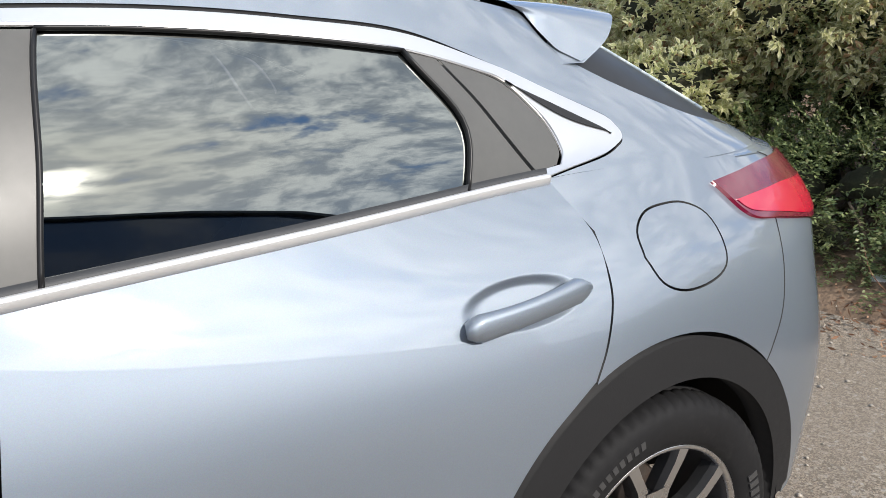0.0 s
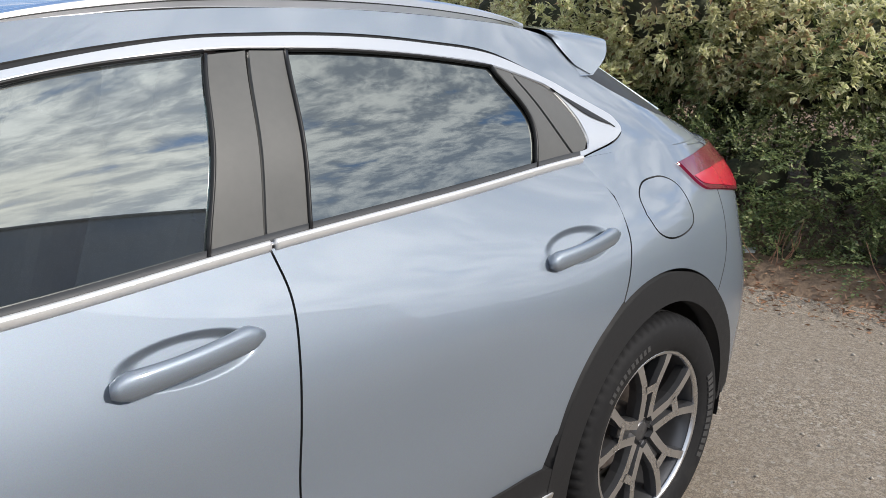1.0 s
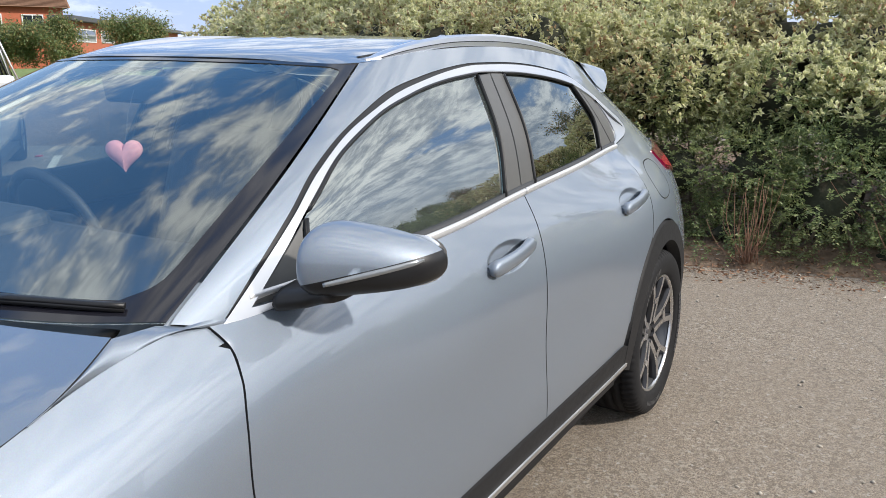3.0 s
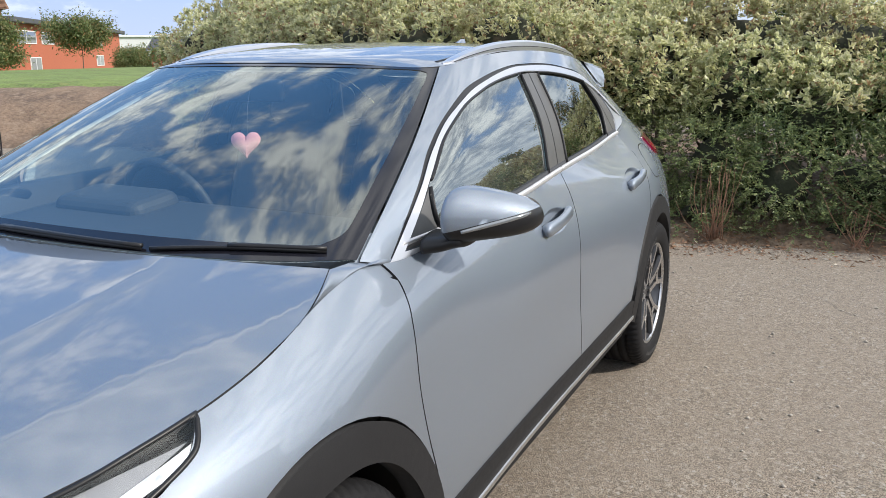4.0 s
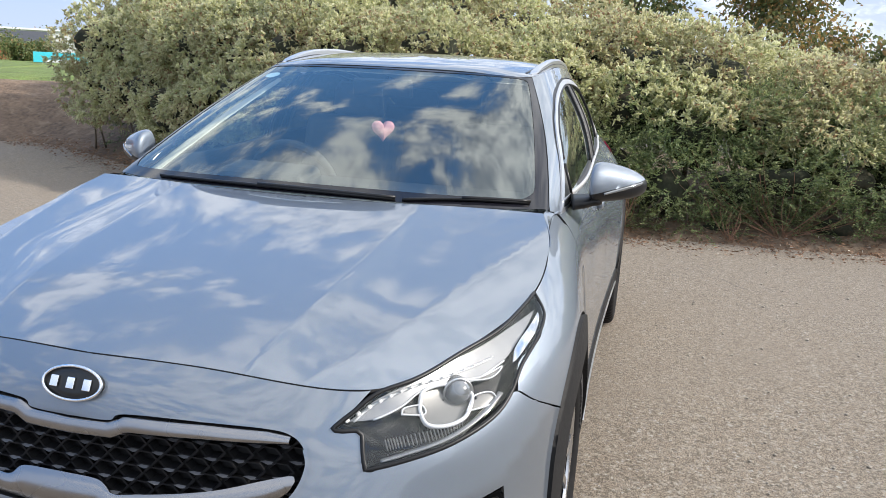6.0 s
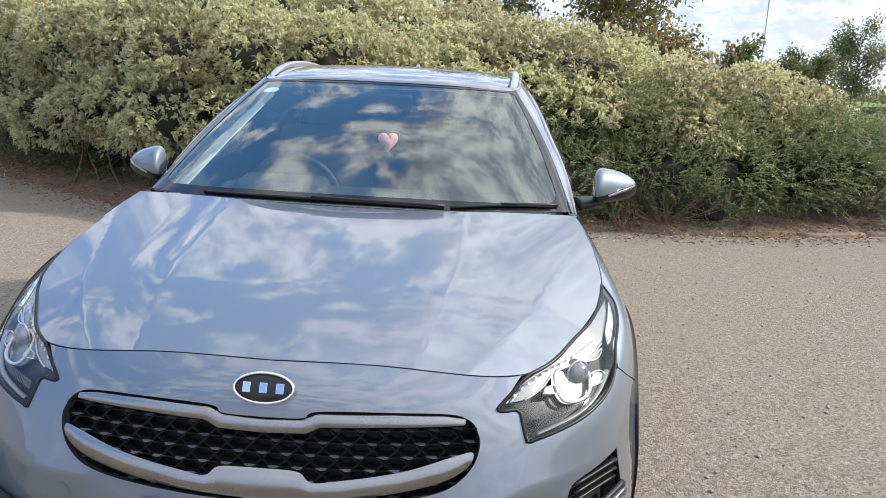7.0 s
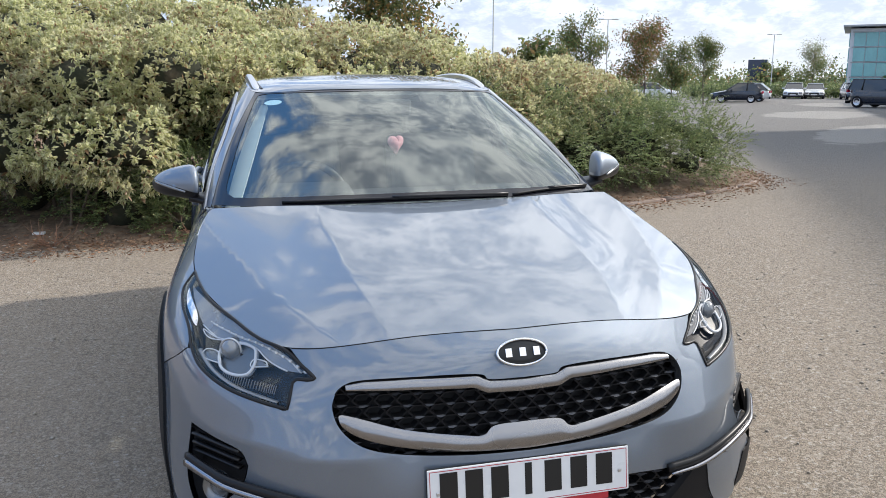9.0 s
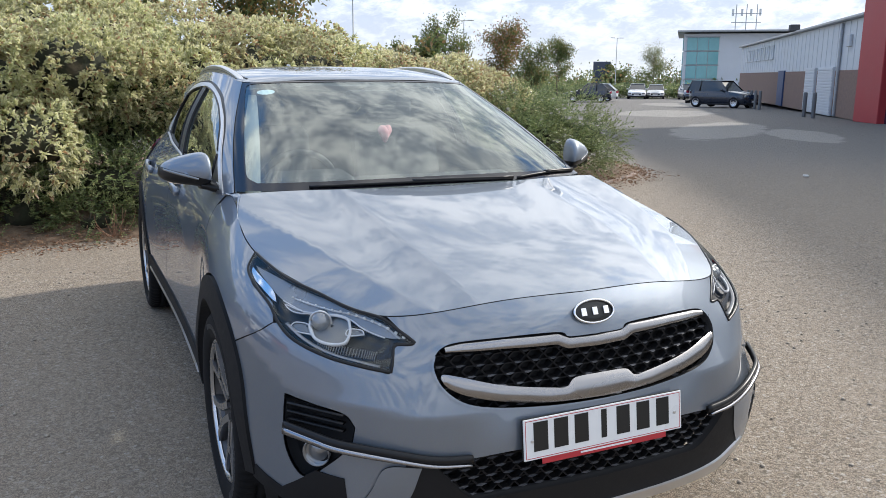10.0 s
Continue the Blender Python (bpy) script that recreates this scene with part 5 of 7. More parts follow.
for az in np.arange(137.0, 148.5, .12):
    d = 92 + rng.uniform(-1, 1)
    x, y = off_car(az, d)
    P.append(np.array((x, y, float(fall(x, y)) + .7)) + rng.normal(size=(26, 3)) * (.5, .5, .35))
P = np.concatenate(P)
P = np.repeat(P, 5, 0) + rng.normal(size=(len(P) * 5, 3)) * .15
V, F = leaves(P, rng.normal(size=P.shape), .22, .16, rng)
tagged(new("clipped_hedge", fast_mesh("clipped_hedge", V, F, GREEN_LEAF)), "clipped hedge behind the parked cars", "hedge", kind="stuff")
# pale repair patches, worn line, verge
def patch(name, label, pts, mat, z, kind="structure", category="road patch"):
    P = smooth_line(np.array(pts + pts[:1], float), 60)[:-1]
    P = P + np.array([(noise.noise((x * .6, y * .6, 1.0)), noise.noise((x * .6, y * .6, 7.0))) for x, y in P]) * .5 * (1 if category == "road patch" else .05)
    me = mesh_from(name, np.column_stack([P, fall(P[:, 0], P[:, 1]) + z]), [tuple(range(60))], mat)
    return tagged(new(name, me), label, category, kind=kind)


A, B = np.array((-6.62, -8.72)), np.array((-4.4, -5.9))
along = (B - A) / np.linalg.norm(B - A)
across = np.array((-along[1], along[0]))
t = np.linspace(0, 1, 90)
V = [(*(A + (B - A) * k + across * (.05 * sd + .012 * noise.noise((k * 40, sd * 5, 2.0)))), .005) for sd in (1, -1) for k in t]
tagged(new("parking_line", mesh_from("parking_line", V, [(i, i + 1, 91 + i, 90 + i)[::-1] for i in range(89)], WORN_LINE)), "worn white parking line on the asphalt", "road marking", kind="structure")
patch("grass_verge", "green grass verge beyond the hedge", [off_car(147.5, 58), off_car(152, 50), off_car(160, 60), off_car(152, 72)], GRASS, .05, category="verge")
for k, (x, y) in enumerate(((-6.35, -8.75), (-5.2, -2.35), (-6.0, 8.6), (-5.35, -.2))):
    bm = block((.10, .07, .02), (0, 0, 0), .006, Matrix.Rotation(.5 + k, 4, "Z"))
    bmesh.ops.translate(bm, vec=(x, y, .02 + (.09 if k in (1, 3) else 0)), verts=bm.verts)
    tagged(part("litter_scrap", bm, (PLATE_RED, WHITE)[k % 2 or k > 1], None), "small scrap of rubbish on the ground", "rubbish", "scraps of rubbish")

# ---- the car ----
car = thing("car", "silver-blue crossover hatchback with black wheel-arch cladding, parked on asphalt", "car")
R_ARCH, AXLE = .455, .338


def arc(cx, r, a0, a1, n=9):
    return " ".join("%.4f,%.4f" % (cx + r * math.cos(radians(a)), AXLE + r * math.sin(radians(a))) for a in np.linspace(a0, a1, n))


SIDE = (4.3, 12.6)
FRONT = (0, 5.4)


def arch_keys(cx, r, a0, a1, n=16, span=(3.5, 13.2)):
    return LOWER.keys([(cx + r * math.cos(radians(a)), None, AXLE + r * math.sin(radians(a))) for a in np.linspace(a0, a1, n)], span)


def line_keys(net, text, view="s", span=None, fine=.015):
    k = net.keys([VIEWS[view](p) for p in chain(text)], span)
    size = np.linalg.norm(np.diff(net.at(k[:, 0], k[:, 1]), axis=0), axis=1).sum()
    return smooth_line(k, max(3, int(size / fine)))


def seam_soft(uv, N):
    """Lets the rear quarter flow into the pillar above it."""
    k = np.clip((uv[:, 1] - 4.4) / .6, 0, 1) * np.clip((uv[:, 0] - 9.6) / .5, 0, 1)
    g = GREEN.normal(uv[:, 0], np.zeros(len(uv)))
    g = g * np.sign((g * N).sum(1, keepdims=True))
    own = LOWER.normal(uv[:, 0], np.full(len(uv), 5.0))
    own = own * np.sign((own * N).sum(1, keepdims=True))
    half = (g + own) / 2
    k = (k * k * (3 - 2 * k))[:, None]
    N = N * (1 - k) + half * k
    return N / np.linalg.norm(N, axis=1, keepdims=True)


def lean_up(uv, N):
    """The strip is rounded: its face leans towards the sky along the waist."""
    k = np.clip(1 - uv[:, 1] / .5, 0, 1)[:, None] * .7 + .15
    N = N + np.array((0, 0, 1)) * k
    return N / np.linalg.norm(N, axis=1, keepdims=True)


def seam_soft_up(uv, N):
    k = np.clip(1 - uv[:, 1] / .3, 0, 1) * np.clip((uv[:, 0] - 9.6) / .5, 0, 1)
    g = LOWER.normal(uv[:, 0], np.full(len(uv), 5.0))
    g = g * np.sign((g * N).sum(1, keepdims=True))
    own = GREEN.normal(uv[:, 0], np.zeros(len(uv)))
    own = own * np.sign((own * N).sum(1, keepdims=True))
    half = (g + own) / 2
    k = (k * k * (3 - 2 * k))[:, None]
    N = N * (1 - k) + half * k
    return N / np.linalg.norm(N, axis=1, keepdims=True)


# doors, with the bowls behind their handles
SHUT_A = "-.405,1.004 -.425,.965 -.418,.92 -.40,.86 -.385,.75 -.40,.62 -.43,.50"
SHUT_B = "-1.552,.62 -1.566,.75 -1.580,.86 -1.592,.965"
SHUT_C = "-2.469,.768 -2.500,.820 -2.527,.880 -2.540,.925 -2.549,1.000"
front_door = skin(LOWER, outline(LOWER, SHUT_A + " | -.44,.412 -1.0,.405 | -1.552,.408 " + SHUT_B + " | -1.577,1.049 -1.3,1.035 -1.0,1.0185 -.7,1.006", "s", SIDE), dents=[(-1.39, .915, .125, .040, .015)])
rear_door = skin(LOWER, outline(LOWER, "-1.577,1.049 -1.592,.965 -1.580,.86 -1.566,.75 -1.552,.62 | -1.552,.408 -1.9,.42 | -2.175,.434 -2.21,.50 " + arc(-2.65, R_ARCH + .006, 22, 60, 6) + " | " + SHUT_C + " | -2.507,1.087 -2.25,1.080 -2.0,1.069 -1.8,1.061", "s", SIDE), dents=[(-2.352, .922, .125, .040, .015)])
for d, lab in ((front_door, "front door"), (rear_door, "rear door")):
    made = panel("door", d, PAINT, car, "pair", "silver-blue painted " + lab)
    x0 = -1.265 if lab == "front door" else -2.228
    for s, ob in zip((1, -1), made):
        # pull handle: a bowed bar with thick ends
        k = np.linspace(0, 1, 22)
        yo = LOWER.at(*LOWER.keys([(x0, None, .905)], SIDE).T)[0, 1], LOWER.at(*LOWER.keys([(x0 - .25, None, .925)], SIDE).T)[0, 1]
        bar = np.stack([x0 - .245 * k, s * (yo[0] + (yo[1] - yo[0]) * k + .005 + .017 * np.sin(np.pi * k) ** .6), .905 + .024 * k], 1)
        solid("handle", tube(bar, lambda t: oval(.012 + .006 * abs(2 * t - 1) ** 3, (.0205 + .0035 * abs(2 * t - 1) ** 2) * (1 - .55 * max(0, abs(2 * t - 1) - .86) / .14), 14, 2.6)), PAINT, ob)

# front wing
wing_line = [(u, 5.0) for u in np.linspace(5.93, 4.42, 60)]
WING_SPAN = (4.0, 6.6)
lower_edge = np.concatenate([line_keys(LOWER, ".192,.9115 .222,.886 .25,.868 .32,.838 .42,.815 .475,.768", "s", WING_SPAN), line_keys(LOWER, ".47,.766 .43,.735 .36,.70 .300,.672", "s", WING_SPAN), arch_keys(0, R_ARCH + .006, 48, 164, 24, WING_SPAN), line_keys(LOWER, "-.43,.50 -.40,.62 -.385,.75 -.40,.86 -.418,.92 -.425,.965", "s", WING_SPAN)])
wing = skin(LOWER, np.concatenate([np.array(wing_line), lower_edge]))
panel("front_wing", wing, PAINT, car, "pair")

# rear quarter with the filler flap
FLAP = "-2.640,.945 -2.648,.985 -2.690,1.012 -2.750,1.018 -2.812,1.012 -2.862,.985 -2.874,.935 -2.858,.893 -2.800,.874 -2.721,.874 -2.665,.898"
flap = outline(LOWER, FLAP, "s", SIDE)
quarter_top = [(u, 5.0) for u in np.linspace(10.5, 12.35, 60)]


seam = line_keys(LOWER, "-3.13,1.0 -3.098,.928 -3.069,.837 -3.04,.761 -2.985,.69", "s", (10, 13.4))
quarter = np.concatenate([np.array(quarter_top), seam, arch_keys(-2.65, R_ARCH + .006, 133.5, 67, 20), line_keys(LOWER, SHUT_C, "s", (9.5, 13))])
panel("rear_quarter", skin(LOWER, quarter, [flap], soft=seam_soft, weld=lambda uv: uv[:, 1] > 4.995), PAINT, car, "pair")
panel("filler_flap", skin(LOWER, flap), PAINT, car, 1, "rounded fuel filler flap")
bumper_r = np.concatenate([seam[3:], arch_keys(-2.65, R_ARCH + .006, 133.5, 178, 14), line_keys(LOWER, "-3.10,.30 -3.2,.30", "s", (10, 13.6)), np.array([(u, .25) for u in np.linspace(13.2, 15, 20)]), np.array([(15, v) for v in np.linspace(.4, 2.8, 14)]), np.array([(u, 2.8 + .9 * (15 - u) / 2.2) for u in np.linspace(14.9, 12.9, 16)])])
panel("rear_bumper", skin(LOWER, bumper_r), PAINT, car, "whole")
gate = np.array([(u, 2.86 + .9 * (15 - u) / 2.2) for u in np.linspace(15, 12.85, 20)] + [(12.8, v) for v in np.linspace(3.8, 4.9, 8)] + [(u, 5) for u in np.linspace(12.7, 15, 20)] + [(15, v) for v in np.linspace(4.8, 3, 8)])
panel("tailgate", skin(LOWER, gate), PAINT, car, "whole")

# tail lamps
TAIL = "-2.925,.722,1.032 -3.03,.705,1.043 -3.16,.668,1.050 | -3.30,.59,1.040 -3.42,.46,1.015 | -3.45,.47,.945 -3.37,.64,.905 | -3.28,.72,.900 -3.12,.75,.925 -3.00,.768,.955"
for s, ob in zip((1, -1), panel("tail_lamp", skin(LOWER, outline(LOWER, TAIL, "a", (11, 14.8)), offset=.009, fold=.02), DARK_RED, car, "pair", "glossy red tail lamp")):
    band = skin(LOWER, outline(LOWER, "-2.965,.748,.990 -3.10,.715,.990 -3.22,.675,.985 | -3.38,.555,.965 -3.40,.585,.930 | -3.36,.645,.914 -3.28,.715,.911 -3.12,.745,.936 -3.01,.763,.963", "a", (11, 14.8)), offset=.0105, fold=.004)
    panel("light_guide", band, RED_LENS, ob, s)

# glasshouse: windows, pillars, bright surround
DLO = outline(GREEN, "-.50,1.006 -.60,1.076 -.72,1.155 -.86,1.231 -1.03,1.294 -1.2,1.334 -1.36,1.359 -1.56,1.376 -1.70,1.376 -1.85,1.370 -2.05,1.353 -2.25,1.326 -2.40,1.285 -2.47,1.255 -2.53,1.19 -2.553,1.135 | -2.542,1.108 -2.35,1.0895 -2.0,1.0745 -1.5,1.0525 -1.0,1.0245 -.7,1.010", "s", SIDE)
TOP_EDGE = ((-.43, .992), (-.55, 1.071), (-.66, 1.138), (-.78, 1.208), (-.93, 1.274), (-1.10, 1.327), (-1.28, 1.363), (-1.5, 1.389), (-1.66, 1.394), (-1.88, 1.390), (-2.08, 1.373), (-2.28, 1.345), (-2.446, 1.288), (-2.552, 1.242), (-2.681, 1.185), (-2.713, 1.160), (-2.721, 1.143), (-2.706, 1.130), (-2.647, 1.113))
CHROME_EDGE = [(x, z - (.0, .005, .006, .006, .005, .004, .003)[i] if i < 7 else z) for i, (x, z) in enumerate(TOP_EDGE)]
SURROUND = outline(GREEN, " ".join("%g,%g" % p for p in CHROME_EDGE) + " | -2.502,1.0915 -2.3,1.083 -2.0,1.071 -1.5,1.049 -1.0,1.021 -.7,1.004", "s", SIDE)
panel("window_surround", skin(GREEN, SURROUND, [DLO], offset=.004, step=.03, fold=.010, gap=0, soft=lean_up), CHROME, car, "pair", "satin chrome window surround")
wedge = outline(GREEN, "-2.46,1.262 -2.56,1.215 -2.665,1.166 | -2.695,1.147 -2.58,1.185", "s", SIDE)
panel("surround_backing", skin(GREEN, outline(GREEN, " ".join("%g,%g" % (x, z + (.010 if i < 12 else 0)) for i, (x, z) in enumerate(TOP_EDGE)) + " | -2.502,1.0915 -2.3,1.083 -2.0,1.071 -1.5,1.049 -1.0,1.021 -.7,1.004", "s", SIDE), [DLO], offset=-.003, step=.03, fold=0, gap=0), BLACK, car, "pair")
panel("surround_groove", skin(GREEN, wedge, offset=.006, fold=.003), BLACK, car, "pair")
FG = outline(GREEN, "-.685,1.128 -.75,1.168 -.86,1.226 -1.03,1.289 -1.2,1.329 -1.36,1.354 | -1.553,1.370 -1.51,1.22 | -1.460,1.055 -.95,1.027 | -.682,1.014 -.683,1.08", "s", SIDE)
RG = outline(GREEN, "-1.717,1.369 -1.85,1.365 -2.05,1.348 | -2.262,1.320 -2.343,1.207 | -2.324,1.092 -2.0,1.078 | -1.664,1.064 -1.69,1.22", "s", SIDE)
panel("front_window", skin(GREEN, FG, offset=-.003, fold=.004, gap=0), SIDE_GLASS, car, "pair", "front side window reflecting cloudy sky")
panel("rear_window", skin(GREEN, RG, offset=-.003, fold=.004, gap=0), PRIVACY, car, "pair", "dark tinted rear side window")
panel("mirror_sail", skin(GREEN, outline(GREEN, "-.505,1.010 -.60,1.074 | -.680,1.127 | -.677,1.012 -.6,1.006", "s", SIDE), fold=.01), PILLAR, car, "pair")
panel("pillar_cover", skin(GREEN, outline(GREEN, "-1.556,1.368 | -1.636,1.373 -1.60,1.22 | -1.570,1.060 | -1.463,1.055 -1.513,1.22", "s", SIDE), gap=.0012), PILLAR, car, "pair", "matt black B-pillar cover")
panel("pillar_cover", skin(GREEN, outline(GREEN, "-1.642,1.373 | -1.714,1.371 -1.688,1.22 | -1.661,1.064 | -1.574,1.060 -1.605,1.22", "s", SIDE), gap=.0012), PILLAR, car, "pair", "matt black B-pillar cover")
panel("pillar_cover", skin(GREEN, outline(GREEN, "-2.266,1.320 | -2.327,1.306 -2.391,1.222 | -2.480,1.099 | -2.327,1.092 -2.345,1.207", "s", SIDE), gap=.0012), PILLAR, car, "pair", "matt black rear door cover")
panel("pillar_cover", skin(GREEN, outline(GREEN, "-2.332,1.304 -2.40,1.283 -2.465,1.253 -2.525,1.19 -2.548,1.137 | -2.535,1.110 | -2.485,1.101 -2.397,1.222", "s", SIDE), gap=.0012), PILLAR, car, "pair", "matt black quarter cover")
# core of the middle pillar behind its two covers
panel("pillar_core", skin(GREEN, outline(GREEN, "-1.50,1.062 -1.575,1.366 | -1.70,1.366 | -1.65,1.068", "s", SIDE), offset=-.014, fold=0, gap=0), DEEP, car, "pair")
# window rubbers
for text in ("-.685,1.015 -.685,1.126", "-1.463,1.056 -1.513,1.22 -1.555,1.367", "-1.664,1.064 -1.69,1.22 -1.716,1.368", "-2.262,1.322 -2.343,1.207 -2.324,1.092", "-.70,1.140 -.86,1.229 -1.03,1.292 -1.2,1.332 -1.36,1.357 -1.553,1.373", "-1.717,1.372 -1.85,1.367 -2.05,1.350 -2.262,1.322"):
    k = line_keys(GREEN, text, "s", SIDE, .02)
    P = GREEN.at(k[:, 0], k[:, 1])
    for s in (1, -1):
        solid("window_seal", tube(P * (1, s, 1) + (0, s * .001, 0), oval(.004, .007, 6), up=(0, s, .3)), BLACK, car)

# foot of the front pillar, under the mirror
panel("pillar_foot", skin(LOWER, np.array([(u, 5) for u in np.linspace(5.3, 6.7, 20)] + [(6.7, v) for v in np.linspace(4.95, 4.65, 5)] + [(u, 4.6) for u in np.linspace(6.7, 5.3, 20)] + [(5.3, v) for v in np.linspace(4.65, 4.95, 5)]), offset=-.006, fold=0, gap=0), PAINT, car, "pair")
panel("pillar_foot", skin(GREEN, np.array([(u, 0) for u in np.linspace(3.9, 5.4, 20)] + [(5.4, v) for v in np.linspace(.04, .2, 5)] + [(u, .24) for u in np.linspace(5.4, 3.9, 20)] + [(3.9, v) for v in np.linspace(.2, .04, 5)]), offset=-.008, fold=0, gap=0), PAINT, car, "pair")
# rounded waist strip over the seam between doors and glass
us = np.linspace(6.22, 10.5, 420)
seam = LOWER.at(us, np.full(len(us), 4.965))
cut_b = int(np.argmin(abs(seam[:, 0] + 1.580)))
for a_, b_ in ((0, cut_b), (cut_b + 1, 420)):
    for s in (1, -1):
        solid("waist_strip", tube(seam[a_:b_] * (1, s, 1) + (0, s * .001, .005), oval(.007, .0115, 10, 2.6), up=(0, s * .45, 1)), WAIST_SILVER, car, "satin chrome waist strip")

for s in (1, -1):
    solid("door_card", tube(seam * (1, s, 1) + (0, -s * .034, -.040), oval(.012, .072, 8, 3), up=(0, s * .45, 1)), DASH, car, "dark inner door lining")
# roof frame: front pillar, cant rail, rear pillar
sur = line_keys(GREEN, " ".join("%g,%g" % (x - .002 * (x < -2.6), z + (.002 if i < 5 else .008 if i < 12 else .003 if i < 16 else -.003)) for i, (x, z) in enumerate(TOP_EDGE)) + " -2.51,1.0895", "s", SIDE, .015)
BACK_LINE = np.array([(13.0, .05), (13.05, .25), (12.85, .42), (12.38, .66), (11.92, 1.05), (11.60, 1.42), (11.52, 1.60), (11.56, 1.80), (11.66, 1.96)])
frame_loop = np.concatenate([sur, np.array([(u, 0) for u in np.linspace(10.5, 12.98, 54)]), smooth_line(BACK_LINE, 40)[1:-1], np.array([(u, 2) for u in np.linspace(11.64, 3.97, 124)]), np.array([(3.97, v) for v in np.linspace(1.95, .05, 40)]), np.array([(u, 0) for u in np.linspace(4, 4.75, 12)])])
panel("roof_frame", skin(GREEN, frame_loop, soft=seam_soft_up, gap=.001, weld=lambda uv: (uv[:, 1] < .005) & (uv[:, 0] > 10.45)), PAINT, car, "pair")
panel("roof", skin(ROOF, np.concatenate([np.array([(u, 0) for u in np.linspace(.02, 8, 110)]), np.array([(8, v) for v in np.linspace(.1, 3, 12)]), np.array([(u, 3) for u in np.linspace(7.9, 0, 90)]), np.array([(0, v) for v in np.linspace(2.9, .1, 12)])]), step=.05, gap=.0015), PAINT, car, "whole")
SCREEN = np.concatenate([np.array([(u, .0) for u in np.linspace(0, 3.93, 60)]), np.array([(3.93, v) for v in np.linspace(.05, 1.95, 40)]), np.array([(u, 1.985) for u in np.linspace(3.9, 0, 60)]), np.array([(0, v) for v in np.linspace(1.95, .05, 30)])])
panel("windscreen", skin(GREEN, SCREEN, step=.05, fold=.004, gap=.002), SCREEN_GLASS, car, "whole", "clear windscreen reflecting cloudy sky")
FRIT = np.concatenate([np.array([(u, .12) for u in np.linspace(0, 3.1, 40)]), smooth_line([(3.1, .12), (3.42, .22), (3.48, .45)], 10)[1:], np.array([(3.48 + .08 * (v - .5), v) for v in np.linspace(.5, 1.78, 30)]), smooth_line([(3.58, 1.80), (3.5, 1.90), (3.2, 1.935)], 8)[1:], np.array([(u, 1.94) for u in np.linspace(3.1, 0, 40)])])
FRIT_OUT = np.concatenate([np.array([(u, .01) for u in np.linspace(0, 3.92, 50)]), np.array([(3.92, v) for v in np.linspace(.05, 1.95, 40)]), np.array([(u, 1.975) for u in np.linspace(3.9, 0, 50)])])
panel("screen_border", skin(GREEN, np.concatenate([FRIT_OUT, FRIT[::-1]]), offset=.0016, step=.03, fold=0, gap=0), FRIT_BLACK, car, "whole", "black ceramic border of the windscreen")
REAR_GLASS = np.array([(u, .58) for u in np.linspace(15, 13.1, 20)] + [(13.05, v) for v in np.linspace(.62, 1.85, 16)] + [(u, 1.9) for u in np.linspace(13.1, 15, 20)] + [(15, v) for v in np.linspace(1.8, .62, 10)])
panel("rear_screen", skin(GREEN, REAR_GLASS, offset=.002), PRIVACY, car, "whole", "dark tinted rear screen")
panel("tailgate_frame", skin(GREEN, np.array([(u, 0) for u in np.linspace(15, 13.03, 24)] + [(13.06, v) for v in np.linspace(.05, .38, 6)] + [(u, .46) for u in np.linspace(13.08, 15, 24)] + [(15, v) for v in np.linspace(.40, .05, 6)]), offset=-.002, weld=lambda uv: uv[:, 1] < .005), PAINT, car, "whole")
panel("screen_surround", skin(GREEN, np.concatenate([np.array([(u, .44) for u in np.linspace(15, 13.06, 24)]), np.array([p for p in smooth_line(BACK_LINE, 50)[:-1] if p[1] > .46]), np.array([(u, 2) for u in np.linspace(11.68, 15, 36)]), np.array([(15, v) for v in np.linspace(1.95, .5, 20)])]), offset=-.003, fold=.004, gap=.001), BLACK, car, "whole")
us = np.linspace(12.0, 15, 30)
rows_s = [LOWER.at(us, np.full(30, 4.98)) * (1 - k) + GREEN.at(us, np.full(30, .03)) * k - np.array((-.004, .002, .003)) * (1 - abs(2 * k - 1)) for k in (0, .35, .7, 1)]
for s in (1, -1):
    solid("tailgate_shoulder", (np.concatenate(rows_s) * (1, s, 1) - (0, 0, .001), [(r * 30 + i, r * 30 + i + 1, (r + 1) * 30 + i + 1, (r + 1) * 30 + i)[::s] for r in range(3) for i in range(29)]), PAINT, car, fix=False)
panel("tailgate_corner", skin(LOWER, np.array([(u, 5) for u in np.linspace(12.25, 12.9, 14)] + [(12.9, v) for v in np.linspace(4.95, 4.2, 10)] + [(u, 4.15) for u in np.linspace(12.9, 12.25, 14)] + [(12.25, v) for v in np.linspace(4.2, 4.95, 10)]), offset=-.003, fold=0, gap=0, soft=seam_soft), PAINT, car, "pair")

# corner between bonnet, wing and front pillar
A = LOWER.at(np.linspace(5.25, 6.06, 24), np.full(24, 5.0))
B = np.concatenate([BONNET.at(np.linspace(3.42, 5, 14), np.zeros(14)), GREEN.at(np.linspace(3.8, 4.9, 10), np.zeros(10))])
C = [A + (B - A) * k + np.array((0, .004, .004)) * math.sin(math.pi * k) for k in np.linspace(0, 1, 6)]
for s in (1, -1):
    solid("scuttle_corner", (np.concatenate(C) * (1, s, 1) - (0, 0, .002), [(r * 24 + i, r * 24 + i + 1, (r + 1) * 24 + i + 1, (r + 1) * 24 + i) for r in range(5) for i in range(23)]), PAINT, car, fix=False)

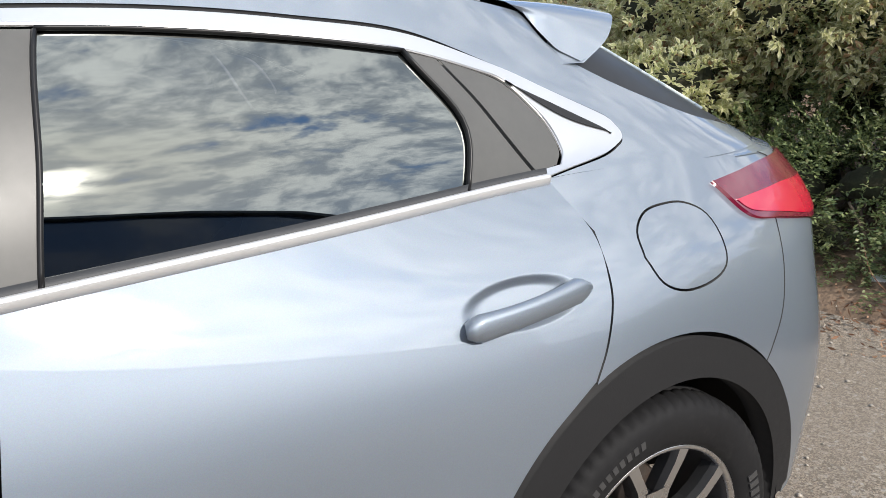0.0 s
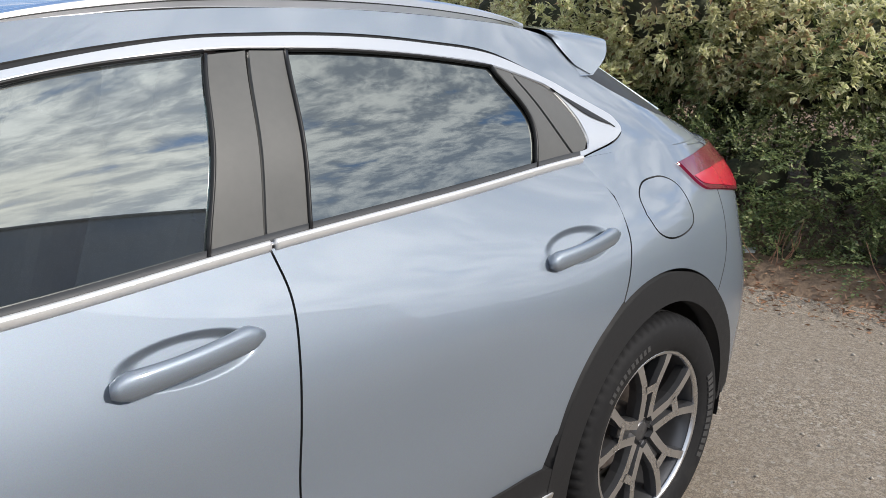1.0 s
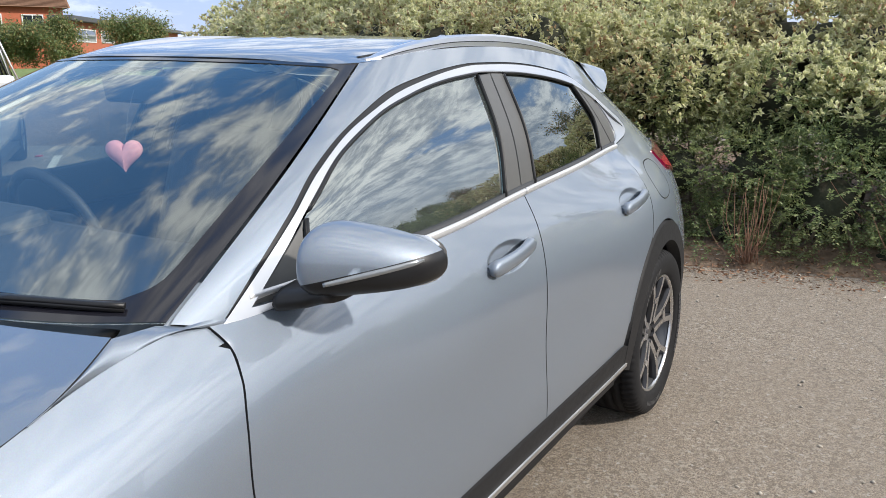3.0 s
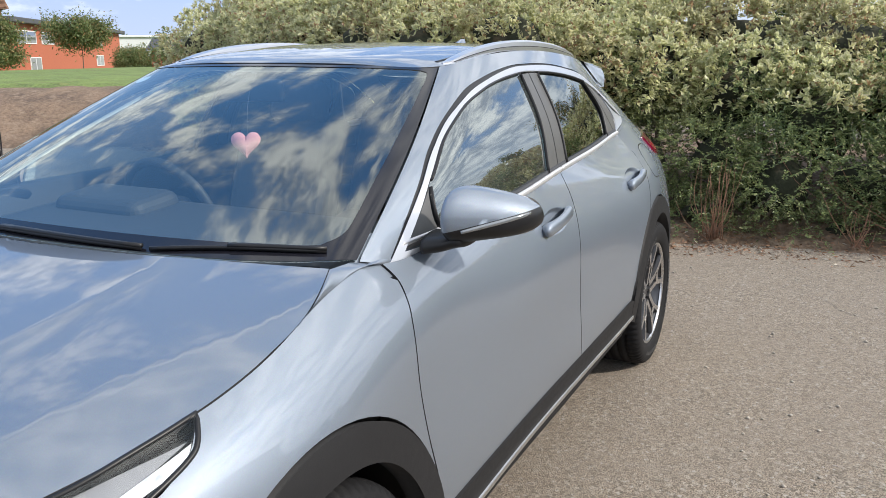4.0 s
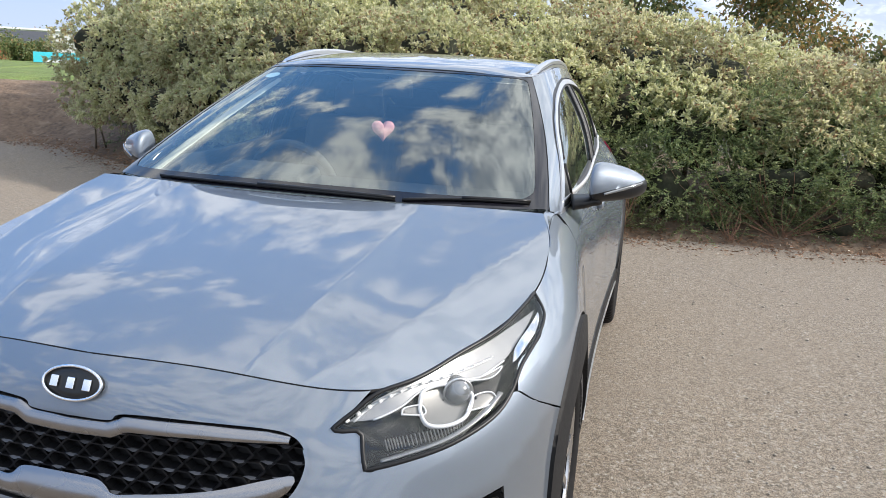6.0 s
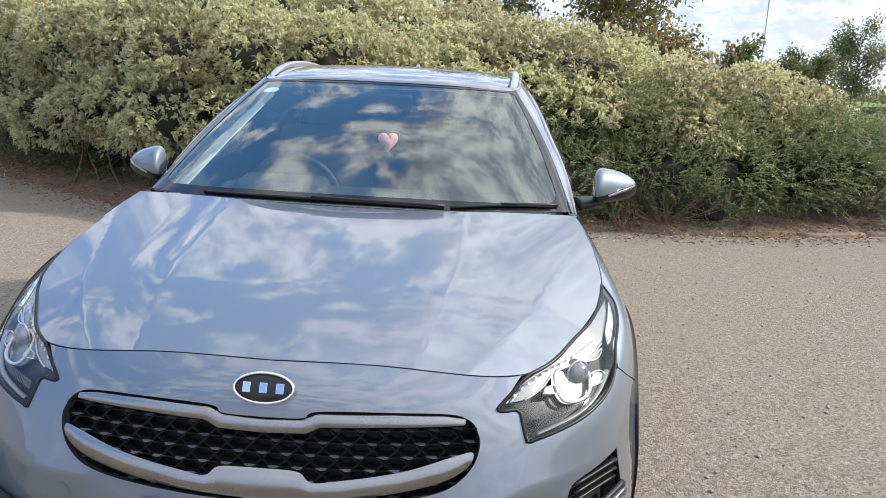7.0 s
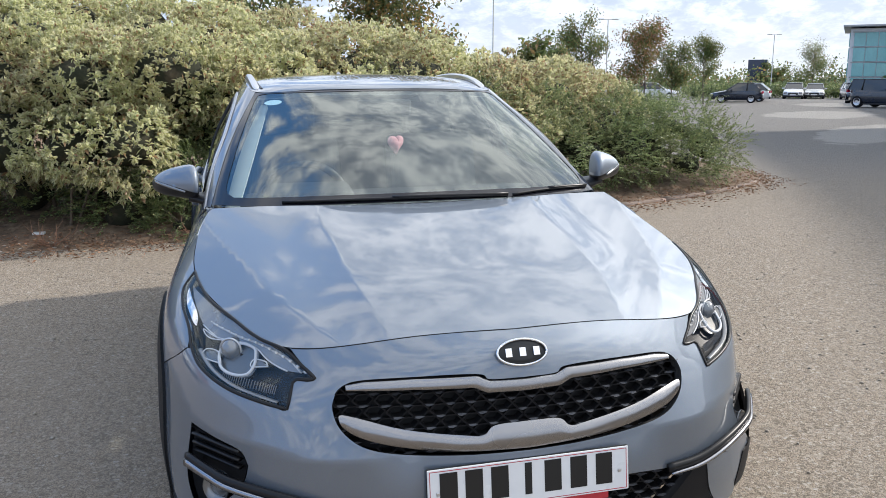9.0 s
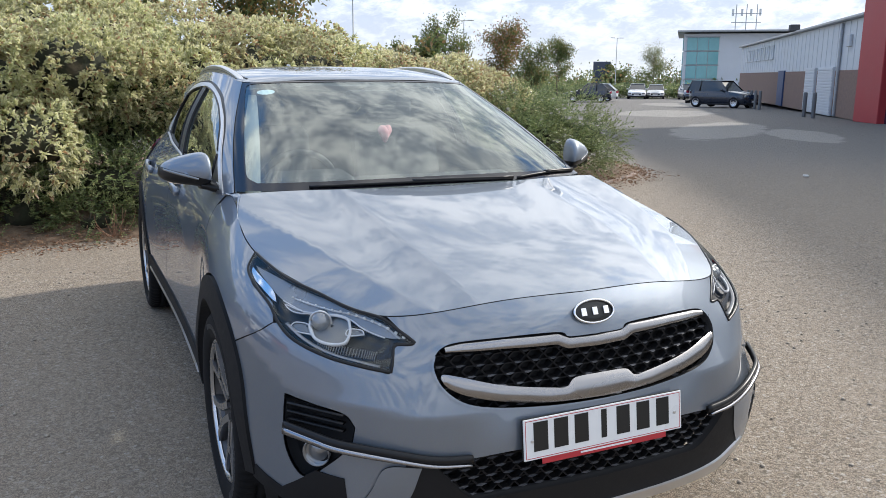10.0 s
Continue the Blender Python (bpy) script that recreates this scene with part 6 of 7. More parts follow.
# bonnet
HOOD = np.concatenate([np.array([(u, 0) for u in np.linspace(0, 5, 120)]), np.array([(5, v) for v in np.linspace(.1, 5, 50)]), np.array([(u, 5) for u in np.linspace(4.95, 0, 60)]), np.array([(0, v) for v in np.linspace(4.95, .05, 60)])])
def bonnet_face(P, N):
    """An even crown with two facets: a step down beside the raised middle, and a steeper outer flank."""
    x, y = P[:, 0], np.abs(P[:, 1])
    nose_ = np.clip(x - .42, 0, None)
    c = np.linalg.lstsq(np.stack([np.ones_like(x), x, x * x, nose_ ** 2, y * y, x * y * y], 1), P[:, 2], rcond=None)[0]
    zx = c[1] + 2 * c[2] * x + 2 * c[3] * nose_ + c[5] * y * y
    zy = 2 * c[4] * y + 2 * c[5] * x * y
    for line, amount, width, out_to in ((((-.25, .1, .36, .63, .79), (.395, .382, .372, .335, .31)), .20, .008, .15), (((-.25, .06, .45, .62, .75), (.78, .70, .585, .50, .42)), .24, .010, 9)):
        d = y - np.interp(x, *line)
        k = np.clip(d / width + .5, 0, 1) * np.clip((out_to - d) / (.13 if out_to < 1 else 1), 0, 1)
        zy -= amount * k
        zx += amount * k * (np.interp(x + .02, *line) - np.interp(x - .02, *line)) / .04
    M = np.stack([-zx, -zy * np.sign(P[:, 1] + 1e-9), np.ones_like(x)], 1)
    return M / np.linalg.norm(M, axis=1, keepdims=True)


panel("bonnet", skin(BONNET, HOOD, step=.014, gap=.0012, fold=.018, shape=bonnet_face), PAINT, car, "whole", "silver-blue bonnet reflecting clouds")

# front bumper with its openings
LAMP = "0.192,.786,.9115 .30,.766,.890 .40,.735,.867 .51,.68,.847 .60,.622,.831 .68,.566,.811 .73,.525,.779 | .763,.503,.762 .757,.512,.755 .738,.548,.753 | .745,.556,.73 | .751,.563,.682 .735,.600,.690 .70,.650,.700 .63,.712,.714 .54,.758,.735 .480,.783,.766 .42,.805,.815 .32,.815,.840 .25,.822,.868 .222,.816,.886"
LAMP_LOOP = outline(LOWER, LAMP, "a", FRONT)
grille_right = line_keys(LOWER, "0,.744 .086,.746 .117,.760 .27,.760 .39,.753 .432,.742 .455,.722 .464,.695 .456,.660 .430,.628 .385,.603 .30,.587 .157,.577 0,.575", "f", FRONT, .012)
grille_right[0, 0] = grille_right[-1, 0] = 0
intake = line_keys(LOWER, "0,.466 .25,.468 .42,.462 .488,.468 .47,.43 .385,.345 .28,.336 0,.334", "f", FRONT, .012)
intake[0, 0] = intake[-1, 0] = 0
FOG = outline(LOWER, ".57,.80,.597 .65,.745,.588 .725,.685,.577 | .757,.667,.550 .765,.682,.510 .745,.72,.465 .69,.774,.408 .655,.80,.418 .618,.815,.47 .592,.812,.53", "a", FRONT)
top_line = np.array([(u, 5.0) for u in np.linspace(0, 2.03, 60)])
lamp_low = line_keys(LOWER, ".735,.523,.778 .763,.503,.762 .757,.512,.755 .738,.548,.753 .745,.556,.73 .751,.563,.682 .735,.600,.690 .70,.650,.700 .63,.712,.714 .54,.758,.735 .482,.782,.764", "a", FRONT, .012)
seam_f = line_keys(LOWER, ".475,.785,.768 .43,.81,.735 .36,.85,.70 .300,.88,.672", "a", (3, 5.4))
bumper = np.concatenate([top_line, lamp_low, seam_f[1:], arch_keys(0, R_ARCH + .006, 47, 8, 12, (3, 5.4)), line_keys(LOWER, ".455,.33 .455,.30", "s", (3.2, 5.4)), np.array([(u, .42) for u in np.linspace(3.75, 0, 60)]), np.array([(0, v) for v in np.linspace(.55, .9, 3)]), intake[::-1], np.array([(0, v) for v in np.linspace(1.25, 1.95, 6)]), grille_right[::-1], np.array([(0, v) for v in np.linspace(4.45, 4.9, 4)])])
def bumper_face(P, N):
    """Below the fold from the arch to the grille the bumper turns under."""
    y = np.abs(P[:, 1])
    fold_z = np.interp(y, [0, .44, .48, .60, .71, .80, .873], [.565, .575, .575, .592, .607, .622, .709])
    k = np.clip((fold_z - P[:, 2]) / .014 + .5, 0, 1)[:, None] * np.clip((y - .30) / .1, 0, 1)[:, None]
    M = N * (1, 1, 0)
    M /= np.maximum(np.linalg.norm(M, axis=1, keepdims=True), 1e-6)
    M = M + (0, 0, -.05)
    M = N * (1 - k) + M * k
    return M / np.linalg.norm(M, axis=1, keepdims=True)


panel("front_bumper", skin(LOWER, bumper, [FOG], step=.02, gap=.0020, fold=.025, shape=bumper_face), PAINT, car, "whole", "silver-blue front bumper")


def front_panel(name, text, mat, sides, view="f", offset=0.0, fold=.012, span=FRONT, parent=None, label="", step=.03):
    return panel(name, skin(LOWER, outline(LOWER, text, view, span, .012), offset=offset, fold=fold, gap=0, step=step), mat, parent or car, sides, label)


def bar_round(P, N):
    """The lower bar is rounded from its top edge to its foot."""
    y = np.abs(P[:, 1])
    hi = np.interp(y, [0, .082, .112, .16, .30, .40, .447], [.640, .637, .617, .620, .642, .668, .676])
    lo = np.interp(y, [0, .17, .30, .40, .443], [.585, .590, .607, .632, .657])
    k = np.clip((P[:, 2] - lo) / np.maximum(hi - lo, .004), 0, 1)
    M = N + np.stack([np.zeros_like(y), np.zeros_like(y), (k - .45) * 1.5], 1)
    return M / np.linalg.norm(M, axis=1, keepdims=True)


def half(text):
    k = line_keys(LOWER, text, "f", FRONT, .012)
    k[0, 0] = k[-1, 0] = 0
    return k


grille = panel("grille", skin(LOWER, half("0,.75 .2,.765 .42,.752 .47,.70 .45,.64 .38,.598 .2,.575 0,.57"), offset=-.05, fold=0, gap=0), DEEP, car, "whole", "black honeycomb grille")[0]
def grille_strip(y1, hi, lo, bulge, mat, label):
    """A rounded strip across the grille, its edges turned in."""
    ys = np.linspace(-y1, y1, 121)
    zh, zl = np.interp(np.abs(ys), *hi), np.interp(np.abs(ys), *lo)
    rows = []
    for k, out_ in ((0, -.028), (0, 0), (.12, .6), (.35, 1), (.65, 1), (.88, .6), (1, 0), (1, -.028)):
        zz = zl + (zh - zl) * k
        q = LOWER.keys([(None, abs(y), z) for y, z in zip(ys, zz)], FRONT)
        P = LOWER.at(q[:, 0], q[:, 1])
        rows.append(np.stack([P[:, 0] + (out_ * bulge if out_ >= 0 else out_) + .001, ys, zz], 1))
    n = len(ys)
    solid("grille_bar", (np.concatenate(rows), [(r * n + i, r * n + i + 1, (r + 1) * n + i + 1, (r + 1) * n + i) for r in range(len(rows) - 1) for i in range(n - 1)]), mat, car, label, angle=50)


grille_strip(.43, ((0, .085, .116, .27, .385, .43), (.742, .744, .757, .757, .751, .743)), ((0, .095, .125, .27, .385, .43), (.714, .717, .731, .734, .732, .731)), .004, GRILLE_SILVER, "satin chrome strip along the grille top")
panel("grille_bar", skin(LOWER, half("0,.640 .082,.637 .112,.617 .16,.620 .30,.642 .40,.668 .447,.676 .443,.657 .40,.632 .30,.607 .17,.590 0,.585"), offset=.006, fold=.03, gap=0, step=.012, shape=bar_round), GRILLE_SILVER, car, "whole", "stepped satin chrome strip across the grille")
rim_out, rim_in = (line_keys(LOWER, text, "f", FRONT, .012) for text in ("0,.570 .16,.572 .305,.582 .392,.599 .437,.625 .463,.660 .471,.695 .462,.725", "0,.575 .157,.577 .30,.587 .385,.603 .430,.628 .456,.660 .464,.695 .455,.722"))
rim_out[0, 0] = rim_in[0, 0] = 0
panel("grille_rim", skin(LOWER, np.concatenate([rim_out, rim_in[::-1]]), offset=.003, fold=.01, gap=0, step=.02), PAINT, car, "whole")


ACCENT = material("grey_grille_accent", (.11, .11, .118), .4, .3, grain=.1)


def honeycomb(name, loop, pitch, depth, parent):
    """A mesh of six-sided cells over the opening, with a bright tongue in each."""
    V, F, V2, F2 = [], [], [], []
    P = LOWER.at(loop[:, 0], loop[:, 1])[:, 1:]
    y1, z0, z1 = P[:, 0].max(), P[:, 1].min(), P[:, 1].max()
    row = 0
    z = z0
    cells = []
    while z < z1:
        y = (pitch / 2 if row % 2 else 0)
        while y < y1:
            cells += [(y, z)] + ([(-y, z)] if y > 0 else [])
            y += pitch
        z += pitch * .52
        row += 1
    full = np.concatenate([P, P[::-1] * (-1, 1)])
    cells = [c for c in cells if inside(full, np.array([c]))[0]]
    keys = LOWER.keys([(None, abs(y), z) for y, z in cells], FRONT)
    at = LOWER.at(keys[:, 0], keys[:, 1])
    hexa = np.array([(math.cos(radians(a)), math.sin(radians(a))) for a in range(0, 360, 60)]) * (pitch * .56, pitch * .33)
    for (y, z), p in zip(cells, at):
        for (rad, dep) in ((1.0, .0), (.80, .0), (.70, depth)):
            for h in hexa:
                V.append((p[0] - .022 - dep, y + h[0] * rad, z + h[1] * rad))
        o = len(V) - 18
        for r in (0, 6):
            F += [(o + r + i, o + r + (i + 1) % 6, o + r + 6 + (i + 1) % 6, o + r + 6 + i) for i in range(6)]
        o = len(V2)
        w_, h_ = pitch * .34, pitch * .050
        V2 += [(p[0] - .019, y - w_, z - pitch * .30), (p[0] - .016, y, z - pitch * .30 - h_), (p[0] - .019, y + w_, z - pitch * .30), (p[0] - .024, y, z - pitch * .30 + h_)]
        F2 += [(o, o + 1, o + 3), (o + 1, o + 2, o + 3)]
    solid(name, (np.array(V), F), DEEP, parent, smooth=False, fix=False)
    tagged(solid("grille_accent", (np.array(V2), F2), ACCENT, parent, smooth=False, fix=False), kind="stuff")


honeycomb("honeycomb", half("0,.75 .2,.765 .42,.752 .47,.70 .45,.64 .38,.598 .2,.575 0,.57"), .052, .02, grille)
low_grille = panel("lower_grille", skin(LOWER, half("0,.475 .25,.475 .49,.475 .48,.43 .39,.338 .28,.328 0,.325"), offset=-.05, fold=0, gap=0), DEEP, car, "whole")[0]
honeycomb("honeycomb", half("0,.47 .25,.47 .48,.47 .46,.43 .38,.345 .28,.337 0,.335"), .05, .02, low_grille)
# black lower bumper, side fins and the silver skid
panel("lower_bumper", skin(LOWER, half("0,.336 .28,.338 .385,.347 .47,.432 .493,.470 .56,.46 .55,.36 .60,.27 .50,.215 0,.213"), offset=.004, fold=.03, gap=0), CLAD, car, "whole", "black lower bumper")
front_panel("bumper_fin", ".852,.52,.455 .815,.60,.458 | .79,.63,.40 .76,.67,.30 | .80,.60,.285 .83,.545,.37", PAINT, "pair", "a", .007, .02)
panel("skid_plate", skin(LOWER, half("0,.245 .30,.247 .48,.262 .56,.285 .62,.30 .63,.285 .56,.255 .45,.222 0,.212"), offset=.012, fold=.03, gap=0), CHROME, car, "whole", "silver skid plate")
# fog lamp pockets
pockets = panel("fog_pocket", skin(LOWER, FOG, offset=-.045, fold=-.045, gap=-.001), DEEP, car, "pair")
for s, ob in zip((1, -1), pockets):
    for i, (zz, dx) in enumerate(((.578, -.012), (.555, -.014), (.533, -.016))):
        P = np.array([(.60 + dx, .795 - .0, zz), (.66 + dx, .745, zz - .002), (.735 + dx, .683, zz - .004)]) * (1, s, 1)
        solid("fog_slat", tube(smooth_line(P, 8), oval(.010, .004, 6)), BLACK, ob)
    fog = lathe([(.001, .0), (.022, -.002), (.030, -.012), (.036, -.004), (.040, .004), (.036, .010), (.034, -.03)], 24, "x")
    V = fog[0] @ np.array(Matrix.Rotation(radians(38 * s), 3, "Z")).T + (.675, s * .745, .462)
    solid("fog_lamp", (V, fog[1]), PROJECTOR, ob, "round fog lamp in a dark pocket")
    k = np.linspace(0, 1, 34)
    path = smooth_line(np.array([(.607, .812, .514), (.69, .758, .508), (.752, .706, .500), (.83, .590, .484), (.868, .488, .463), (.885, .39, .455)]) * (1, s, 1), 34)
    solid("chrome_blade", tube(path + np.array((.012, s * .008, 0)), lambda t: oval(.006, .003 + .007 * (1 - t) ** .8, 8, 3)), DARK_CHROME, car, "smoked chrome blade trim")
    solid("blade_backing", tube(path + np.array((.004, s * .003, .012)), lambda t: oval(.008, .012, 8, 3)), BLACK, car)
cap = outline(LOWER, " ".join("%.4f,%.4f" % (.447 + .026 * math.cos(a_), .535 + .026 * math.sin(a_)) for a_ in np.linspace(0, 2 * math.pi, 14, endpoint=False)), "f", FRONT, .012)
panel("towing_cap", skin(LOWER, cap, offset=.0006, fold=.003, gap=0, step=.012, shape=bumper_face), PAINT, car, -1)

# badge: plain shapes on a black oval
bp_ = LOWER.at(*LOWER.keys([(None, .0, .803)], FRONT).T)[0]
tilt = np.array(Matrix.Rotation(radians(-26), 3, "Y"))


o_ = oval(.064, .032, 40)
dome = [np.stack([np.full(40, h), o_[:, 0] * r, o_[:, 1] * r], 1) for r, h in ((1.0, -.006), (1.0, .002), (.97, .004), (.55, .0065), (.001, .007))]
V = np.concatenate(dome)
F = [(i * 40 + k, i * 40 + (k + 1) % 40, (i + 1) * 40 + (k + 1) % 40, (i + 1) * 40 + k) for i in range(4) for k in range(40)]
badge = solid("badge", (V @ tilt.T + bp_ + (.004, 0, .001), F), PLATE_BLACK, car, "black oval badge with a chrome ring")
ring = np.stack([np.full(40, .004), o_[:, 0], o_[:, 1]], 1)
solid("badge_ring", tube(ring @ tilt.T + bp_ + (.006, 0, .001), oval(.0035, .0035, 6), closed=True, up=(1, 0, .4)), BRIGHT, badge)
for y0 in (-.036, 0, .036):
    bm = block((.004, .017, .022), (0, 0, 0), .001)
    bmesh.ops.transform(bm, matrix=Matrix.Translation(Vector(bp_) + Vector((.013, y0, .004))) @ Matrix.Rotation(radians(-26), 4, "Y"), verts=bm.verts)
    part("badge_mark", bm, BRIGHT, badge)

# number plate with bars for its characters
lean = Matrix.Translation((.918, 0, .503)) @ Matrix.Rotation(radians(-7), 4, "Y")


def on_plate(name, size, y, z, lift, mat, parent, bevel=.001):
    bm = block((size[0], size[1], size[2]), (lift, y, z), bevel)
    bmesh.ops.transform(bm, matrix=lean, verts=bm.verts)
    return part(name, bm, mat, parent)


plate = on_plate("number_plate", (.004, .520, .111), 0, 0, 0, WHITE_PLATE, car, .0015)
plate["label"] = "white number plate with plain black bars"
for y0 in (.198, .130, .062, -.002, -.075, -.140, -.203):
    on_plate("plate_mark", (.0012, .044 if y0 != -.002 else .018, .079), y0 - .005, .006, .0026, PLATE_BLACK, plate, .0003)
for y0 in (.235, -.235):
    on_plate("plate_screw", (.003, .009, .009), y0, -.004, .003, CHROME, plate, .002)
on_plate("plate_strip", (.004, .41, .024), 0, -.060, -.001, PLATE_RED, plate, .002)
on_plate("plate_line", (.001, .17, .005), 0, -.0615, .0016, WHITE_PLATE, plate, .0003)
for z0 in (.0505, -.0505):
    on_plate("plate_border", (.0006, .508, .0016), 0, z0, .0022, PLATE_RED, plate, 0)
for y0 in (.254, -.254):
    on_plate("plate_border", (.0006, .0016, .101), y0, 0, .0022, PLATE_RED, plate, 0)
on_plate("plate_backing", (.006, .523, .114), 0, 0, -.006, PLATE_BLACK, plate, .003)

# headlamps
def lamp_shape(text, offset, fold=.008):
    return skin(LOWER, outline(LOWER, text, "a", FRONT, .012), offset=offset, fold=fold, gap=0, step=.02)


def lamp_line(text, offset, s, closed=False, n=40):
    """A line on the lamp's face, set in by offset."""
    k = LOWER.keys(chain(text + (" " + text.split()[0] if closed else "")), FRONT)
    k = smooth_line(k, n + (1 if closed else 0))
    k = k[:-1] if closed else k
    N = LOWER.normal(k[:, 0], k[:, 1])
    P = LOWER.at(k[:, 0], k[:, 1])
    N = N * np.sign(((P - MIDDLE) * N).sum(1, keepdims=True))
    return (P + N * offset) * (1, s, 1)


BEZEL = ".634,.640,.790 .615,.640,.802 .580,.668,.808 .550,.703,.801 .549,.722,.786 .567,.727,.772 .600,.723,.755 .634,.695,.746 .655,.660,.751 .647,.643,.774"
for s, lens in zip((1, -1), panel("headlamp", skin(LOWER, LAMP_LOOP, offset=.001, fold=.03, gap=.002, step=.025), LENS, car, "pair", "clear headlamp with dark housing and bright light strip")):
    panel("lamp_housing", skin(LOWER, LAMP_LOOP, offset=-.034, fold=-.03, gap=.0005, step=.03), LAMP_DARK, lens, s)
    k = LAMP_LOOP
    P = LOWER.at(k[:, 0], k[:, 1]) * (1, s, 1)
    solid("lamp_rim", tube(P, oval(.0048, .0040, 6), closed=True, up=(.6, s * .6, .5)), BLACK, lens)
    # pale light guide along the top, with its row of lights
    panel("reflector", lamp_shape(".225,.805,.893 .33,.765,.872 .45,.705,.843 .58,.625,.817 .67,.565,.796 | .735,.525,.768 .709,.566,.769 .660,.612,.787 .619,.637,.804 .570,.674,.809 .523,.718,.806 .433,.768,.826 .358,.787,.850", -.016), LAMP_GREY, lens, s)
    panel("reflector", lamp_shape(".425,.785,.818 .371,.784,.845 | .215,.808,.885 .231,.822,.868 .33,.806,.842 .406,.792,.822", -.006), BRIGHT, lens, s)
    led = lamp_line(".735,.521,.769 .696,.559,.790 .656,.596,.805 .611,.633,.814 .562,.671,.818 .507,.708,.825 .453,.742,.833", -.007, s, n=15)
    for i, p in enumerate(led):
        size = .0090 - .0003 * i
        bm = block((size, size * .8, size * .85), (0, 0, 0), .002, Matrix.Rotation(radians(-38 * s), 4, "Z") @ Matrix.Rotation(radians(20), 4, "Y"))
        bmesh.ops.translate(bm, vec=Vector(p), verts=bm.verts)
        part("led", bm, WHITE_PLATE, lens)
    solid("light_guide", tube(lamp_line(".728,.531,.765 .696,.559,.790 .656,.596,.805 .611,.633,.814 .562,.671,.818 .507,.708,.825 .453,.742,.833", -.014, s), oval(.0034, .0024, 8)), OPAL, lens)
    solid("light_guide", tube(lamp_line(".709,.566,.767 .660,.612,.785 .619,.637,.803 .570,.674,.808 .523,.720,.804 .433,.768,.824", -.014, s), oval(.0022, .0022, 6)), OPAL, lens)
    # projector in its bright bezel
    panel("bowl", lamp_shape(BEZEL, -.024, .004), CREAM_CHROME, lens, s)
    solid("bezel", tube(lamp_line(BEZEL, -.012, s, True), oval(.0042, .0042, 8), closed=True, up=(.7, .5 * s, .5)), OPAL, lens)
    yaw = Matrix.Rotation(radians(30 * s), 3, "Z")
    ball = lathe([(.001, .026), (.012, .0245), (.021, .018), (.027, .008), (.029, -.002), (.029, -.02)], 28, "x")
    c0 = np.array((.553, .690, .780)) * (1, s, 1)
    solid("projector", (np.asarray(ball[0]) @ np.array(yaw).T + c0, ball[1]), PROJECTOR, lens, "round projector lens")
    solid("projector_ring", tube(np.stack([np.full(32, .004), .030 * np.cos(np.linspace(0, 2 * np.pi, 32, endpoint=False)), .030 * np.sin(np.linspace(0, 2 * np.pi, 32, endpoint=False))], 1) @ np.array(yaw).T + c0, oval(.003, .003, 6), closed=True, up=(1, 0, 0)), CHROME, lens)
    half_ring = np.linspace(radians(195), radians(350), 20)
    solid("projector_shade", tube(np.stack([np.full(20, .010), .036 * np.cos(half_ring), .034 * np.sin(half_ring)], 1) @ np.array(yaw).T + c0, oval(.005, .004, 6), up=(1, 0, 0)), LAMP_DARK, lens)
    # blades beside it
    for text in (".588,.722,.762 .551,.729,.782 | .520,.757,.783 .523,.772,.767 .547,.759,.763", ".673,.611,.771 .662,.616,.781 .637,.642,.781 .645,.650,.767", ".540,.700,.806 .50,.735,.806 | .45,.765,.815 .49,.748,.799"):
        panel("blade", lamp_shape(text, -.014), CREAM_CHROME, lens, s)
        solid("blade_edge", tube(lamp_line(text.replace(" |", ""), -.011, s, True, 24), oval(.0018, .0018, 6), closed=True, up=(.7, .5 * s, .5)), OPAL, lens)
    # fine ribs in the dark lower part
    low = lamp_line(".722,.598,.728 .700,.625,.730 .669,.662,.733 .640,.695,.738 .610,.722,.746", -.018, s, n=24)
    for p in low:
        bm = block((.002, .002, .022), (0, 0, 0), 0, Matrix.Rotation(radians(18 * s), 4, "X"))
        bmesh.ops.translate(bm, vec=Vector(p), verts=bm.verts)
        part("rib", bm, LAMP_GREY, lens)
    solid("light_bar", tube(lamp_line(".742,.592,.700 .70,.640,.708 .64,.700,.722 .57,.742,.742 .50,.772,.772", -.011, s), oval(.0065, .0025, 8)), LAMP_GREY, lens)

# side cladding: arches and sill
for cx, a0, a1, lab in ((0, -14, 194, "front"), (-2.65, -12, 192, "rear")):
    span = (3.3, 7.0) if cx == 0 else (9.0, 13.3)
    outer, inner = arch_keys(cx, R_ARCH, a0 + 12, a1 - 12, 50, span), arch_keys(cx, .378, a0 + 8, a1 - 8, 50, span)
    for s, ob in zip((1, -1), panel("wheel_arch", skin(LOWER, np.concatenate([outer, inner[::-1]]), offset=.007, fold=.05, gap=0, step=.025), CLAD, car, "pair", "grained black wheel-arch moulding")):
        P = LOWER.at(outer[:, 0], outer[:, 1]) * (1, s, 1)
    # liner
    t = np.linspace(radians(-12), radians(192), 40)
    V = np.concatenate([np.stack([cx + .40 * np.cos(t), np.full(40, y), AXLE + .40 * np.sin(t)], 1) for y in (.86, .55, .54)])
    V = np.concatenate([V, [(cx, .54, AXLE)]])
    F = [(r * 40 + i, r * 40 + i + 1, (r + 1) * 40 + i + 1, (r + 1) * 40 + i) for r in range(2) for i in range(39)] + [(80 + i, 80 + i + 1, 120) for i in range(39)]
    for s in (1, -1):
        solid("arch_liner", (V * (1, s, 1), F), DEEP, car, fix=False)
